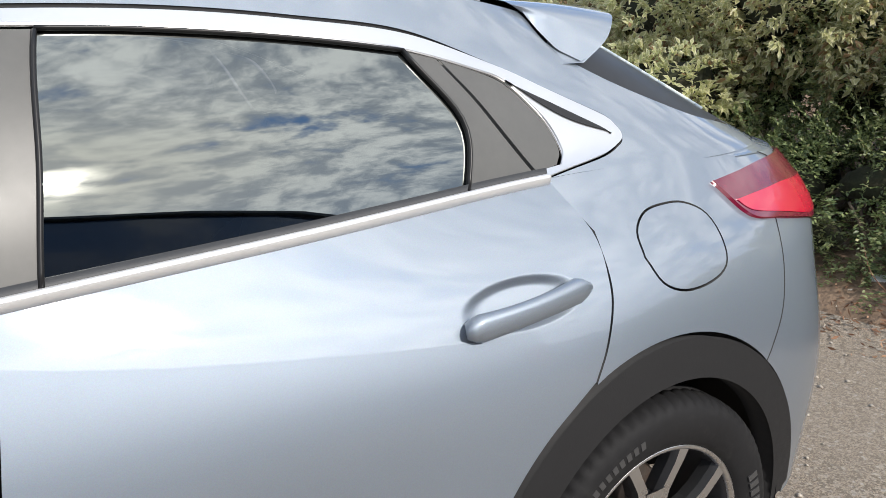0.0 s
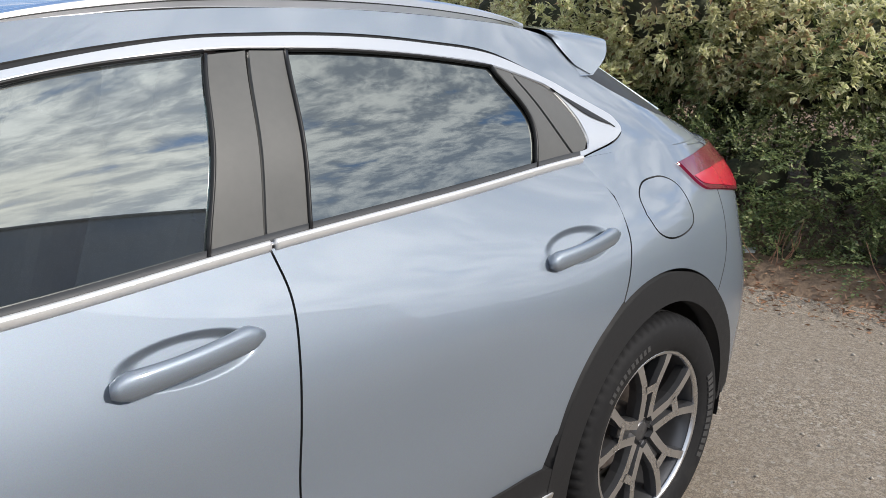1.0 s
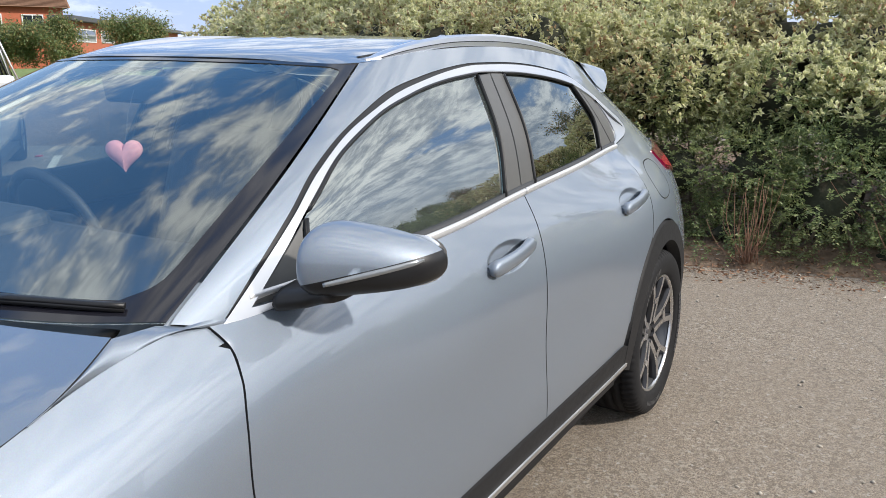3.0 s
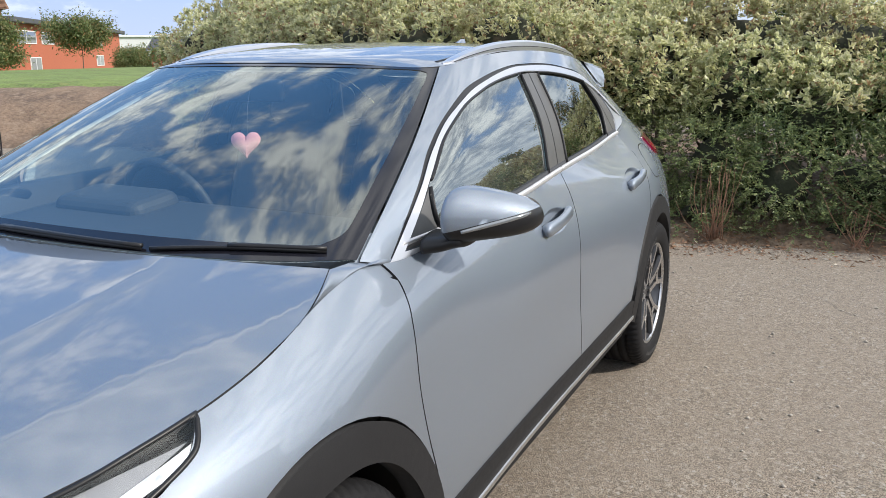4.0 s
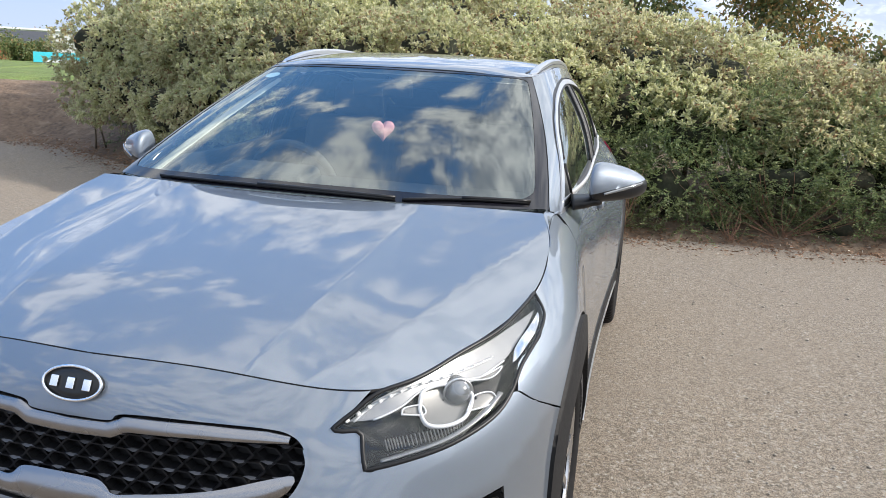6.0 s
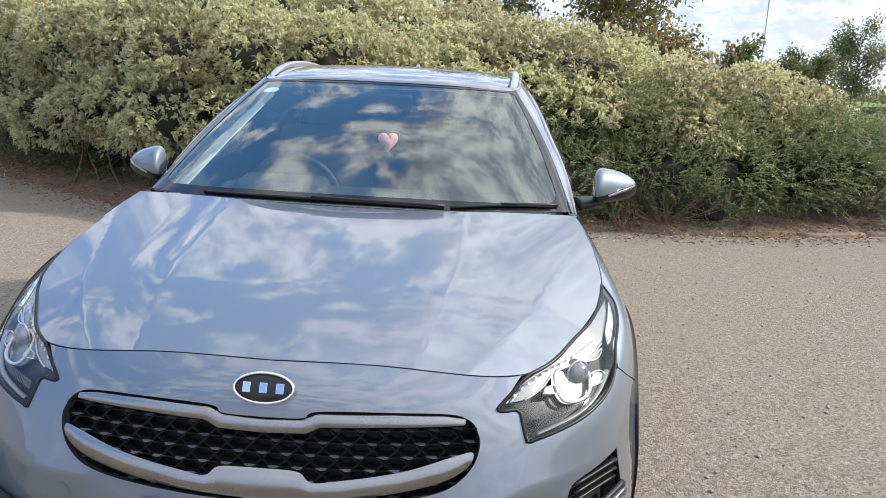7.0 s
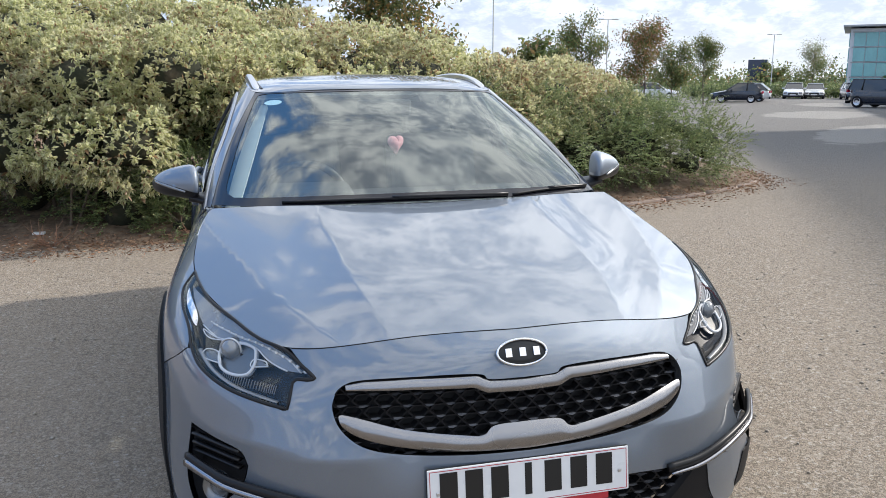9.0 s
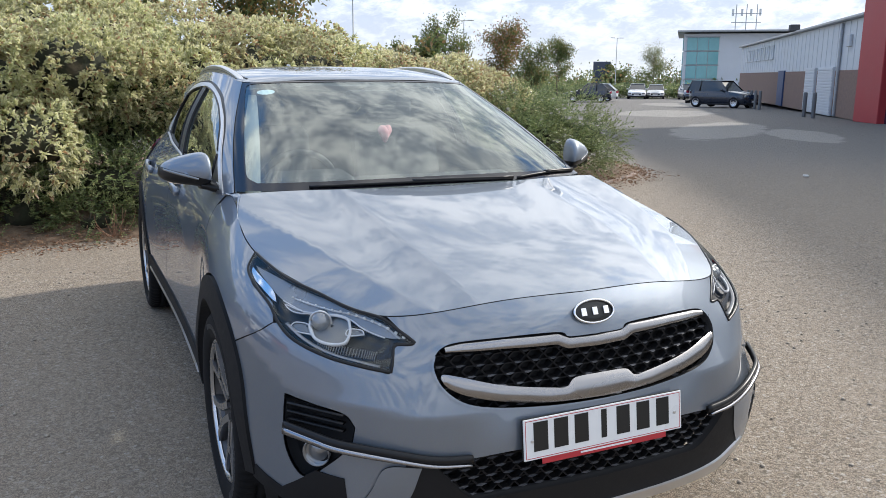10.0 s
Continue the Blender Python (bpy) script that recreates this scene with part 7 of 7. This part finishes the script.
panel("sill_cladding", skin(LOWER, outline(LOWER, "-.43,.41 -1.0,.403 -1.55,.405 -1.9,.417 -2.19,.432 | -2.215,.335 | -2.0,.312 -1.3,.302 -.6,.297 | -.46,.30", "s", (5, 11.2)), offset=.006, fold=.05, gap=0), CLAD, car, "pair", "grained black sill cladding")
panel("sill_strip", skin(LOWER, outline(LOWER, "-.50,.334 -1.3,.341 -2.0,.350 | -2.213,.361 | -2.21,.349 -1.3,.328 -.50,.321", "s", (5, 11.2)), offset=.012, fold=.01, gap=0), CHROME, car, "pair", "satin silver sill strip")
panel("corner_cladding", skin(LOWER, np.concatenate([line_keys(LOWER, ".47,.36 .60,.345", "s", (3, 5)), np.array([(u, .95 - .2 * (2.9 - u)) for u in np.linspace(2.9, 2.6, 4)]), np.array([(u, .42) for u in np.linspace(2.55, 3.9, 14)])]), offset=.004, gap=0), CLAD, car, "pair")

# hidden inner shell and floor, so that gaps and openings are dark
def shell(name, net, depth, mat, keep, step=(6, 5)):
    nu, nv = step[0] * (net.nu - 1) + 1, step[1] * (net.nv - 1) + 1
    gu, gv = np.meshgrid(np.linspace(0, net.nu - 1, nu), np.linspace(0, net.nv - 1, nv))
    gu, gv = gu.ravel(), gv.ravel()
    P, N = net.at(gu, gv), net.normal(gu, gv)
    if ((P - MIDDLE) * N).sum() < 0:
        N = -N
    P = P - N * depth
    P[:, 1] = np.maximum(P[:, 1], 0)
    F = [(j * nu + i, j * nu + i + 1, (j + 1) * nu + i + 1, (j + 1) * nu + i) for j in range(nv - 1) for i in range(nu - 1)]
    F = [f for f in F if keep(P[list(f)].mean(0))]
    k = len(P)
    solid(name, (np.concatenate([P, P * FLIP]), F + [tuple(i + k for i in f[::-1]) for f in F]), mat, car, fix=False)


def off_wheels(p):
    near_lamp = p[0] > .1 and p[2] > .66 and abs(p[1]) > .46
    return min(math.hypot(p[0], p[2] - AXLE), math.hypot(p[0] + 2.65, p[2] - AXLE)) > .43 and not near_lamp and not (p[0] > .5)


shell("inner_shell", LOWER, .03, DEEP, off_wheels)
shell("headlining", ROOF, .03, LINER, lambda p: True)
shell("bonnet_liner", BONNET, .035, DEEP, lambda p: True)
part("floor_pan", block((3.2, 1.35, .03), (-1.3, 0, .30), .01), DEEP, car)
part("floor_pan", block((.72, .95, .04), (.42, 0, .24), .01), DEEP, car)
part("bulkhead", block((.03, 1.3, .75), (-.22, 0, .62), .005), DEEP, car)

# ---- wheels ----
def tyre_form():
    prof = [(.232, .088), (.238, .103), (.250, .112), (.285, .119), (.305, .117), (.318, .112), (.328, .103), (.3345, .090), (.337, .074), (.3375, .062), (.330, .0615), (.330, .054), (.3378, .0535),
            (.338, .026), (.330, .0255), (.330, .018), (.338, .0175), (.338, 0)]
    prof = prof + [(r, -y) for r, y in prof[-2::-1]]
    n = 288
    V, F = lathe(prof, n)
    m = len(prof)
    r = np.hypot(V[:, 0], V[:, 2])
    seg = np.arange(len(V)) // m
    cut = (seg % 4 == 0) & (r > .326) & (np.abs(V[:, 1]) > .056)
    k = np.where(cut, (r - .0065) / r, 1)
    V[:, 0] *= k
    V[:, 2] *= k
    return V, F


def ring_form(rows, n=64):
    return lathe(rows, n)


def spoke_form():
    """One Y-shaped spoke pointing up (+z), outer face at +y: two arms that join in a slotted stem."""
    V, F, idx = [], [], []

    def beam(path, widths):
        """A beam with a bright flat face and dark tapering flanks."""
        o = len(V)
        for (x, z, y), wd in zip(path, widths):
            V.extend([(x - wd, y, z), (x + wd, y, z), (x + wd * 1.25, y - .016, z), (x + wd * .9, y - .042, z), (x - wd * .9, y - .042, z), (x - wd * 1.25, y - .016, z)])
        for i in range(len(path) - 1):
            for k in range(6):
                F.append((o + i * 6 + k, o + i * 6 + (k + 1) % 6, o + (i + 1) * 6 + (k + 1) % 6, o + (i + 1) * 6 + k))
                idx.append(0 if k == 0 else 1)
        F.append(tuple(o + k for k in range(6)))
        idx.append(1)
        e = o + (len(path) - 1) * 6
        F.append(tuple(e + k for k in range(6)))
        idx.append(1)
    for s in (1, -1):
        beam([(s * .0215, .040, -.006), (s * .0225, .075, -.002), (s * .0240, .105, .002), (s * .0275, .132, .005), (s * .040, .162, .009), (s * .058, .195, .012), (s * .074, .226, .012)],
             [.0125, .0120, .0118, .0125, .0125, .0128, .0150])
    # floor of the slot
    o = len(V)
    V.extend([(-.016, -.020, .05), (.016, -.020, .05), (.018, -.010, .130), (-.018, -.010, .130), (-.016, -.04, .05), (.016, -.04, .05), (.018, -.03, .130), (-.018, -.03, .130)])
    for f in ((0, 1, 2, 3), (4, 7, 6, 5), (0, 4, 5, 1), (2, 6, 7, 3)):
        F.append(tuple(o + i for i in f))
        idx.append(1)
    V.extend([(-.0185, .0052, .122), (.0185, .0052, .122), (.027, .0085, .146), (-.027, .0085, .146)])
    o = len(V) - 4
    F.append((o, o + 1, o + 2, o + 3))
    idx.append(0)
    return np.array(V), F, idx


def wheel_meshes():
    out = []
    V, F = tyre_form()
    out.append(("tyre", mesh_from("tyre", V, F, RUBBER), "black road tyre with worn tread"))
    V, F = ring_form([(.236, .090), (.240, .096), (.240, .101), (.234, .104), (.228, .100), (.226, .092)], 72)
    out.append(("rim_lip", mesh_from("rim_lip", V, F, ALLOY), "machined rim lip"))
    V, F = ring_form([(.236, .092), (.228, .085), (.222, .04), (.212, .0), (.205, -.06), (.222, -.09), (.236, -.1)], 72)
    out.append(("rim_barrel", mesh_from("rim_barrel", V, F, ALLOY_DARK), ""))
    V, F = ring_form([(.150, -.030), (.155, -.034), (.155, -.052), (.150, -.056), (.060, -.056), (.060, -.030), (.150, -.030)], 60)
    out.append(("brake_disc", mesh_from("brake_disc", V, F, DISC), "rusty brake disc"))
    V, F = ring_form([(.001, .072), (.024, .072), (.028, .070), (.031, .062), (.055, .060), (.060, .050), (.060, -.03)], 40)
    out.append(("hub", mesh_from("hub", V, F, ALLOY_DARK), ""))
    sp = spoke_form()
    me = mesh_from("spoke", sp[0] + np.array((0, .086, 0)), sp[1], [ALLOY, ALLOY_DARK], None, False, sp[2])
    bm = bmesh.new()
    bm.from_mesh(me)
    bmesh.ops.recalc_face_normals(bm, faces=bm.faces)
    bm.to_mesh(me)
    bm.free()
    out.append(("spoke", me, ""))
    bm = block((.06, .05, .12), (0, 0, 0), .012)
    me = bpy.data.meshes.new("caliper")
    bm.to_mesh(me)
    bm.free()
    me.materials.append(DISC)
    out.append(("caliper", me, ""))
    bm = bmesh.new()
    bmesh.ops.create_cone(bm, cap_ends=True, segments=6, radius1=.009, radius2=.008, depth=.012)
    bmesh.ops.rotate(bm, matrix=Matrix.Rotation(radians(90), 3, "X"), verts=bm.verts)
    me = bpy.data.meshes.new("wheel_nut")
    bm.to_mesh(me)
    bm.free()
    me.materials.append(CHROME)
    out.append(("wheel_nut", me, ""))
    # raised marks on the sidewall
    V, F = [], []
    for a0, count, wid, rr in ((38, 11, 2.2, (.276, .292)), (158, 13, 2.8, (.268, .294)), (258, 11, 2.2, (.276, .292))):
        for i in range(count):
            a = a0 + i * (wid + 1.5)
            o = len(V)
            for da in (0, wid):
                for r in rr:
                    th = radians(a + da)
                    for y in (.1165, .1195):
                        V.append((r * math.cos(th), y, r * math.sin(th)))
            F += [tuple(o + k for k in f) for f in ((1, 3, 7, 5), (0, 1, 5, 4), (2, 6, 7, 3), (0, 2, 3, 1), (4, 5, 7, 6))]
    out.append(("sidewall_band", mesh_from("sidewall_band", V, F, material("raised_rubber", (.035, .035, .036), .6), None, False), "raised bars on the tyre wall"))
    return out


WHEEL = wheel_meshes()
for cx, y, roll in ((-2.65, 1, 0), (0, 1, 40), (-2.65, -1, 70), (0, -1, 25)):
    wheel = new("wheel")
    wheel.parent = car
    wheel["label"] = "alloy wheel with five split spokes"
    wheel.matrix_local = pose(cx, y * .775, AXLE, 0, roll * y, 0 if y > 0 else 180)
    for name, me, lab in WHEEL:
        if name == "spoke":
            for i in range(5):
                ob = part(name, me, None, wheel)
                ob.matrix_local = pose(0, 0, 0, 0, 72 * i, 0)
        elif name == "wheel_nut":
            for i in range(5):
                ob = part(name, me, None, wheel)
                a = radians(72 * i + 36)
                ob.matrix_local = pose(.045 * math.cos(a), .064, .045 * math.sin(a))
        else:
            ob = part(name, me, None, wheel, lab)
            if name == "sidewall_band":
                tagged(ob, kind="stuff")
            if name == "caliper":
                ob.matrix_local = pose(.125, -.045, .03, 0, 10, 0)

# ---- door mirrors ----
def mirror_cap():
    """An egg-like housing, flat behind, its top falling away to the outer end."""
    nu, nv = 48, 30
    V = []
    for j in range(nv + 1):
        ph = math.pi * j / nv
        for i in range(nu):
            th = 2 * math.pi * i / nu
            y = -math.cos(ph)
            pw = 4.6 if y < 0 else 2.9
            r = max(1 - abs(y) ** pw, 0) ** (1 / pw)
            x, z = math.cos(th), math.sin(th)
            x = np.sign(x) * abs(x) ** .85
            z = np.sign(z) * abs(z) ** .85
            k = (y + 1) / 2
            hi = .082 * (1 - .52 * k ** 1.35)
            lo = .060 * (1 - .42 * k)
            X = (.085 if x > 0 else .050) * x * r * (1 - .15 * k)
            Z = (hi if z > 0 else lo) * z * r
            V.append((X - .066 * y - .01, .089 * y, Z + .008 * (1 - k)))
    F = [(j * nu + i, j * nu + (i + 1) % nu, (j + 1) * nu + (i + 1) % nu, (j + 1) * nu + i) for j in range(nv) for i in range(nu)]
    return np.array(V), F


V, F = mirror_cap()


def cut(V, F, keep_upper):
    """The housing above or below the line that rises towards its outer end."""
    bm = bmesh.new()
    vs = [bm.verts.new(p) for p in V]
    for f in F:
        bm.faces.new([vs[i] for i in f])
    bmesh.ops.remove_doubles(bm, verts=bm.verts, dist=1e-5)
    bmesh.ops.bisect_plane(bm, geom=bm.verts[:] + bm.edges[:] + bm.faces[:], plane_co=(0, 0, .004), plane_no=Vector((0, -.26, 1)).normalized(), clear_inner=keep_upper, clear_outer=not keep_upper)
    bm.verts.index_update()
    out = np.array([tuple(v.co) for v in bm.verts]), [tuple(v.index for v in f.verts) for f in bm.faces]
    bm.free()
    return out


CAP, BASE = cut(V, F, True), cut(V, F, False)
for s in (1, -1):
    at = np.array((-.645, .926, 1.068) if s > 0 else (-.640, .874, 1.062))
    m = lambda q: (np.asarray(q) * (1, 1, 1) + at) * (1, s, 1)
    mir = solid("door_mirror", (m(CAP[0]), CAP[1]), PAINT, car, "silver-blue door mirror with black base")
    solid("mirror_base", (m(BASE[0] * .998), BASE[1]), BLACK, mir)
    rim_pts = sorted((q[1], q[0]) for q in BASE[0] if abs(q[2] - .004 - .26 * q[1]) < 1e-4 and q[0] + .066 * q[1] / .089 > -.01)
    ys = np.linspace(-.040, .076, 24)
    xs = np.interp(ys, [q[0] for q in rim_pts], [q[1] for q in rim_pts])
    line = np.stack([xs + .001, ys, -.003 + .26 * ys], 1)
    solid("indicator", tube(m(line), lambda t: oval(.0035, .0058 * (1 - .8 * abs(t - .6) ** 2), 8)), PROJECTOR, mir, "slim indicator lens")
    arm = smooth_line(np.array([(.035, -.050, -.040), (.035, -.085, -.046), (.04, -.115, -.052), (.045, -.145, -.056)]), 12)
    solid("mirror_arm", tube(m(arm), lambda t: oval(.050 + .030 * t, .017 + .006 * t, 12, 2.5)), BLACK, mir)
    g = oval(.075, .05, 24, 2.6)
    solid("mirror_glass", (m(np.stack([-.055 - .75 * g[:, 0], g[:, 0], g[:, 1]], 1)), [tuple(range(24))]), BRIGHT, mir)

# ---- roof rails, aerial, spoiler ----
for s in (1, -1):
    path = smooth_line(np.array([(-1.165, .530, 1.411), (-1.24, .536, 1.432), (-1.33, .541, 1.450), (-1.44, .545, 1.465), (-1.58, .547, 1.477), (-1.8, .547, 1.483), (-2.05, .541, 1.474), (-2.25, .532, 1.456), (-2.40, .520, 1.434), (-2.50, .506, 1.414)]), 60)
    roof_z = np.array([ROOF.at(*ROOF.keys([(p[0], p[1], None)]).T)[0, 2] for p in path])
    t = np.linspace(0, 1, 60)
    ends = np.clip(np.minimum(t / .08, (1 - t) / .14), 0, 1) ** .8
    path[:, 2] = np.maximum(path[:, 2], roof_z + .003)
    wid = .018 * (.25 + .75 * ends)
    ring_pts = []
    for (x, y, z), lo_, wd in zip(path, roof_z - .010, wid):
        hh = z - lo_
        for dy, k in ((-wd * .55, 1.0), (-wd * .9, .85), (-wd, .5), (-wd, 0), (wd, 0), (wd, .46), (wd * .86, .50), (wd * .80, .86), (wd * .35, 1.0)):
            ring_pts.append((x, s * (y + dy), lo_ + hh * k))
    m9 = 9
    F = [(i * m9 + k, i * m9 + (k + 1) % m9, (i + 1) * m9 + (k + 1) % m9, (i + 1) * m9 + k) for i in range(59) for k in range(m9)] + [tuple(range(m9)), tuple(range(59 * m9, 60 * m9))[::-1]]
    rail = solid("roof_rail", (np.array(ring_pts), F), CHROME, car, "satin silver roof rail", angle=35)
    groove = np.stack([path[:, 0], path[:, 1] + wid * .93, roof_z - .010 + (path[:, 2] - roof_z + .010) * .50], 1)[4:56] * (1, s, 1)
    solid("rail_groove", tube(groove, oval(.0016, .0014, 6)), BLACK, rail)
    gut = np.stack([path[:, 0], path[:, 1] - .021, roof_z + .001], 1)
    gut[:, 2] = [ROOF.at(*ROOF.keys([(p[0], p[1], None)]).T)[0, 2] + .0005 for p in gut]
    solid("roof_channel", tube(gut * (1, s, 1), oval(.006, .002, 6)), BLACK, car)
fin = [(-2.30, 0, 1.438), (-2.36, 0, 1.470), (-2.415, 0, 1.498), (-2.44, 0, 1.498), (-2.45, 0, 1.425)]
V = [(x, sgn * (.004 if z > 1.48 else .022), z) for x, y, z in fin for sgn in (1, -1)]
solid("aerial_fin", (np.array(V), [(0, 2, 4, 6, 8), (1, 9, 7, 5, 3), (0, 1, 3, 2), (2, 3, 5, 4), (4, 5, 7, 6), (6, 7, 9, 8)]), PAINT, car, "shark-fin aerial")
rows = []
for r in np.concatenate([np.linspace(0, 1, 14), [1.02, 1.05, 1.3]]):
    q, lip = min(r, 1), max(r - 1, 0)
    c = np.array((-2.545 - .372 * q, 0, 1.415 - .010 * q + .004 * math.sin(math.pi * q)))
    h = np.array((-2.545 - .285 * q, .500 + .010 * q, 1.403 - .012 * q - .017 * q * q))
    m_ = np.array((-2.546 - .258 * q, .537 + .012 * q, 1.396 - .040 * q))
    e = np.array([np.interp(q, (0, .33, .66, 1), v) for v in ((-2.580, -2.600, -2.632, -2.690), (.537, .559, .579, .593), (1.379, 1.345, 1.308, 1.281))])
    k_ = (m_ + e) / 2 + np.array((-.016, .004, .002)) * q
    line = np.array([c, c + (h - c) * (.10, .35, .10), c + (h - c) * (.42, .72, .42), h, m_, k_, e])
    half_ = smooth_line(line, 26)
    drop = np.linspace(1, 0, 26) ** .5
    half_ = half_ + np.stack([.012 * (lip > 0) + .55 * np.clip(lip - .02, 0, 1) + np.zeros(26), np.zeros(26), -drop * (.004 * (lip > 0) + .030 * (lip > .04))], 1)
    rows.append(np.concatenate([half_[::-1] * (1, -1, 1), half_[1:]]))
n = len(rows[0])
F = [(r * n + i, r * n + i + 1, (r + 1) * n + i + 1, (r + 1) * n + i) for r in range(len(rows) - 1) for i in range(n - 1)]
solid("roof_spoiler", (np.concatenate(rows), F), PAINT, car, "silver-blue roof spoiler", angle=38)

# ---- wipers ----
def on_screen(points, lift):
    k = GREEN.keys(points, (0, 4))
    N = GREEN.normal(k[:, 0], k[:, 1])
    return GREEN.at(k[:, 0], k[:, 1]) + np.where(N[:, 2:] > 0, N, -N) * lift


for a, b, sgn in ((-.50, .31, 1), (.33, .685, 1)):
    ys = np.linspace(a, b, 16)
    pts = [(None, abs(y), 1.037 + .007 * math.sin(math.pi * (y - a) / (b - a))) for y in ys]
    base = on_screen(pts, .007)
    base[:, 1] = ys
    wiper = solid("wiper", tube(base, lambda t: oval(.006 * (1 - .5 * abs(2 * t - 1) ** 3), .005, 8, 3)), BLACK, car, "black windscreen wiper")
    base2 = base[7:] + np.array((-.002, 0, .005))
    solid("wiper_arm", tube(base2, lambda t: oval(.009 - .003 * t, .005, 8, 3)), BLACK, wiper)
COWL = [(-.12, .0, 1.022), (-.14, .3, 1.02), (-.19, .52, 1.018), (-.26, .68, 1.012)]
c = smooth_line(np.array([(x, -y, z) for x, y, z in COWL[:0:-1]] + COWL), 40)
solid("cowl_panel", tube(c - (.02, 0, .01), oval(.045, .006, 8, 3)), BLACK, car)

# ---- inside ----
def cushion(size, at, turn, bevel):
    return block(size, at, bevel, Matrix.Rotation(radians(turn), 4, "Y"), 4)


for y in (.36, -.36):
    seat = part("seat", cushion((.52, .50, .16), (-1.18, y, .56), 6, .06), CLOTH, car, "dark cloth front seat")
    part("backrest", cushion((.14, .48, .62), (-1.52, y, .88), -18, .06), CLOTH, seat)
    part("headrest", cushion((.09, .26, .17), (-1.66, y, 1.25), -14, .04), CLOTH, seat)
bench = part("rear_seat", cushion((.50, 1.25, .16), (-2.15, 0, .58), 6, .06), CLOTH, car)
part("backrest", cushion((.14, 1.25, .60), (-2.48, 0, .90), -20, .06), CLOTH, bench)
for y in (.36, -.36):
    part("headrest", cushion((.08, .26, .14), (-2.60, y, 1.22), -14, .035), CLOTH, bench)
dash = part("dashboard", cushion((.62, 1.30, .20), (-.55, 0, .885), 4, .07), DASH, car)
part("instrument_hood", cushion((.20, .36, .10), (-.70, -.36, .985), 6, .04), DASH, dash)
ringw = np.array([(-.92 + .06 * math.sin(a), -.36 + .18 * math.cos(a), .93 + .175 * math.sin(a)) for a in np.linspace(0, 2 * math.pi, 40, endpoint=False)])
wheel_s = solid("steering_wheel", tube(ringw, oval(.016, .014, 8), closed=True, up=(1, 0, .3)), DASH, car)
part("steering_boss", cushion((.06, .16, .12), (-.91, -.36, .93), -18, .03), DASH, wheel_s)
part("rear_view_mirror", cushion((.025, .24, .07), (-.93, 0, 1.335), 10, .012), BLACK, car)
st = GREEN.keys([(None, .475, 1.365)], (0, 4))
N = GREEN.normal(st[:, 0], st[:, 1])[0]
p = GREEN.at(st[:, 0], st[:, 1])[0] * FLIP
disc = bmesh.new()
bmesh.ops.create_circle(disc, cap_ends=True, segments=24, radius=.032)
bmesh.ops.scale(disc, vec=(1.25, .8, 1), verts=disc.verts)
n_ = Vector(N * np.sign(N[2]) * FLIP)
bmesh.ops.transform(disc, matrix=Matrix.Translation(Vector(p) - n_ * .004) @ n_.to_track_quat("Z", "Y").to_matrix().to_4x4(), verts=disc.verts)
part("screen_sticker", disc, material("pale_sticker", (.55, .72, .78), .5), car, "small pale blue windscreen sticker")

trim_loop = np.concatenate([np.array([(u, .10) for u in np.linspace(3.05, 3.75, 12)]), np.array([(3.75, v) for v in np.linspace(.15, 1.9, 30)]), np.array([(u, 1.93) for u in np.linspace(3.75, 3.15, 10)]), np.array([(3.12 - .04 * math.sin(math.pi * v / 2), v) for v in np.linspace(1.88, .15, 30)])])
panel("pillar_trim", skin(GREEN, trim_loop, offset=-.05, fold=.01, gap=0), LINER, car, -1, "pale lining of the front pillar")
# heart hanging from the inside mirror
heart = thing("air_freshener", "pink heart-shaped air freshener hanging in the windscreen", "air freshener")
t = np.linspace(0, 2 * np.pi, 40, endpoint=False)
hy, hz = .0028 * 16 * np.sin(t) ** 3, .0028 * (13 * np.cos(t) - 5 * np.cos(2 * t) - 2 * np.cos(3 * t) - np.cos(4 * t))
HEART_AT = (-.85, .033, 1.185)
V = np.concatenate([np.stack([np.full(40, dx), hy * k, hz * k], 1) for dx, k in ((.018, .45), (.014, .76), (.006, .96), (-.006, .96), (-.014, .76), (-.018, .45))])
V = V @ np.array(Matrix.Rotation(radians(34), 3, "Z")).T + HEART_AT
F = [(i * 40 + k, i * 40 + (k + 1) % 40, (i + 1) * 40 + (k + 1) % 40, (i + 1) * 40 + k) for i in range(5) for k in range(40)] + [tuple(range(40)), tuple(range(200, 240))[::-1]]
PINK = material("pink_card", (.80, .36, .40), .8, grain=.2, scale=90)
n = Nodes(PINK.node_tree)
n.tree.links.new(n.add("ShaderNodeMixShader", {0: .12, 1: PINK.node_tree.nodes["Principled BSDF"].outputs[0], 2: n.add("ShaderNodeBsdfTranslucent", {"Color": (1.0, .60, .64, 1)}).outputs[0]}).outputs[0], PINK.node_tree.nodes["Material Output"].inputs["Surface"])
solid("heart", (V, F), PINK, heart)
solid("cord", tube(np.array([(HEART_AT[0], .04, 1.215), (-.88, .02, 1.28), (-.92, 0, 1.335)]), oval(.0007, .0007, 6)), CLOTH, heart)
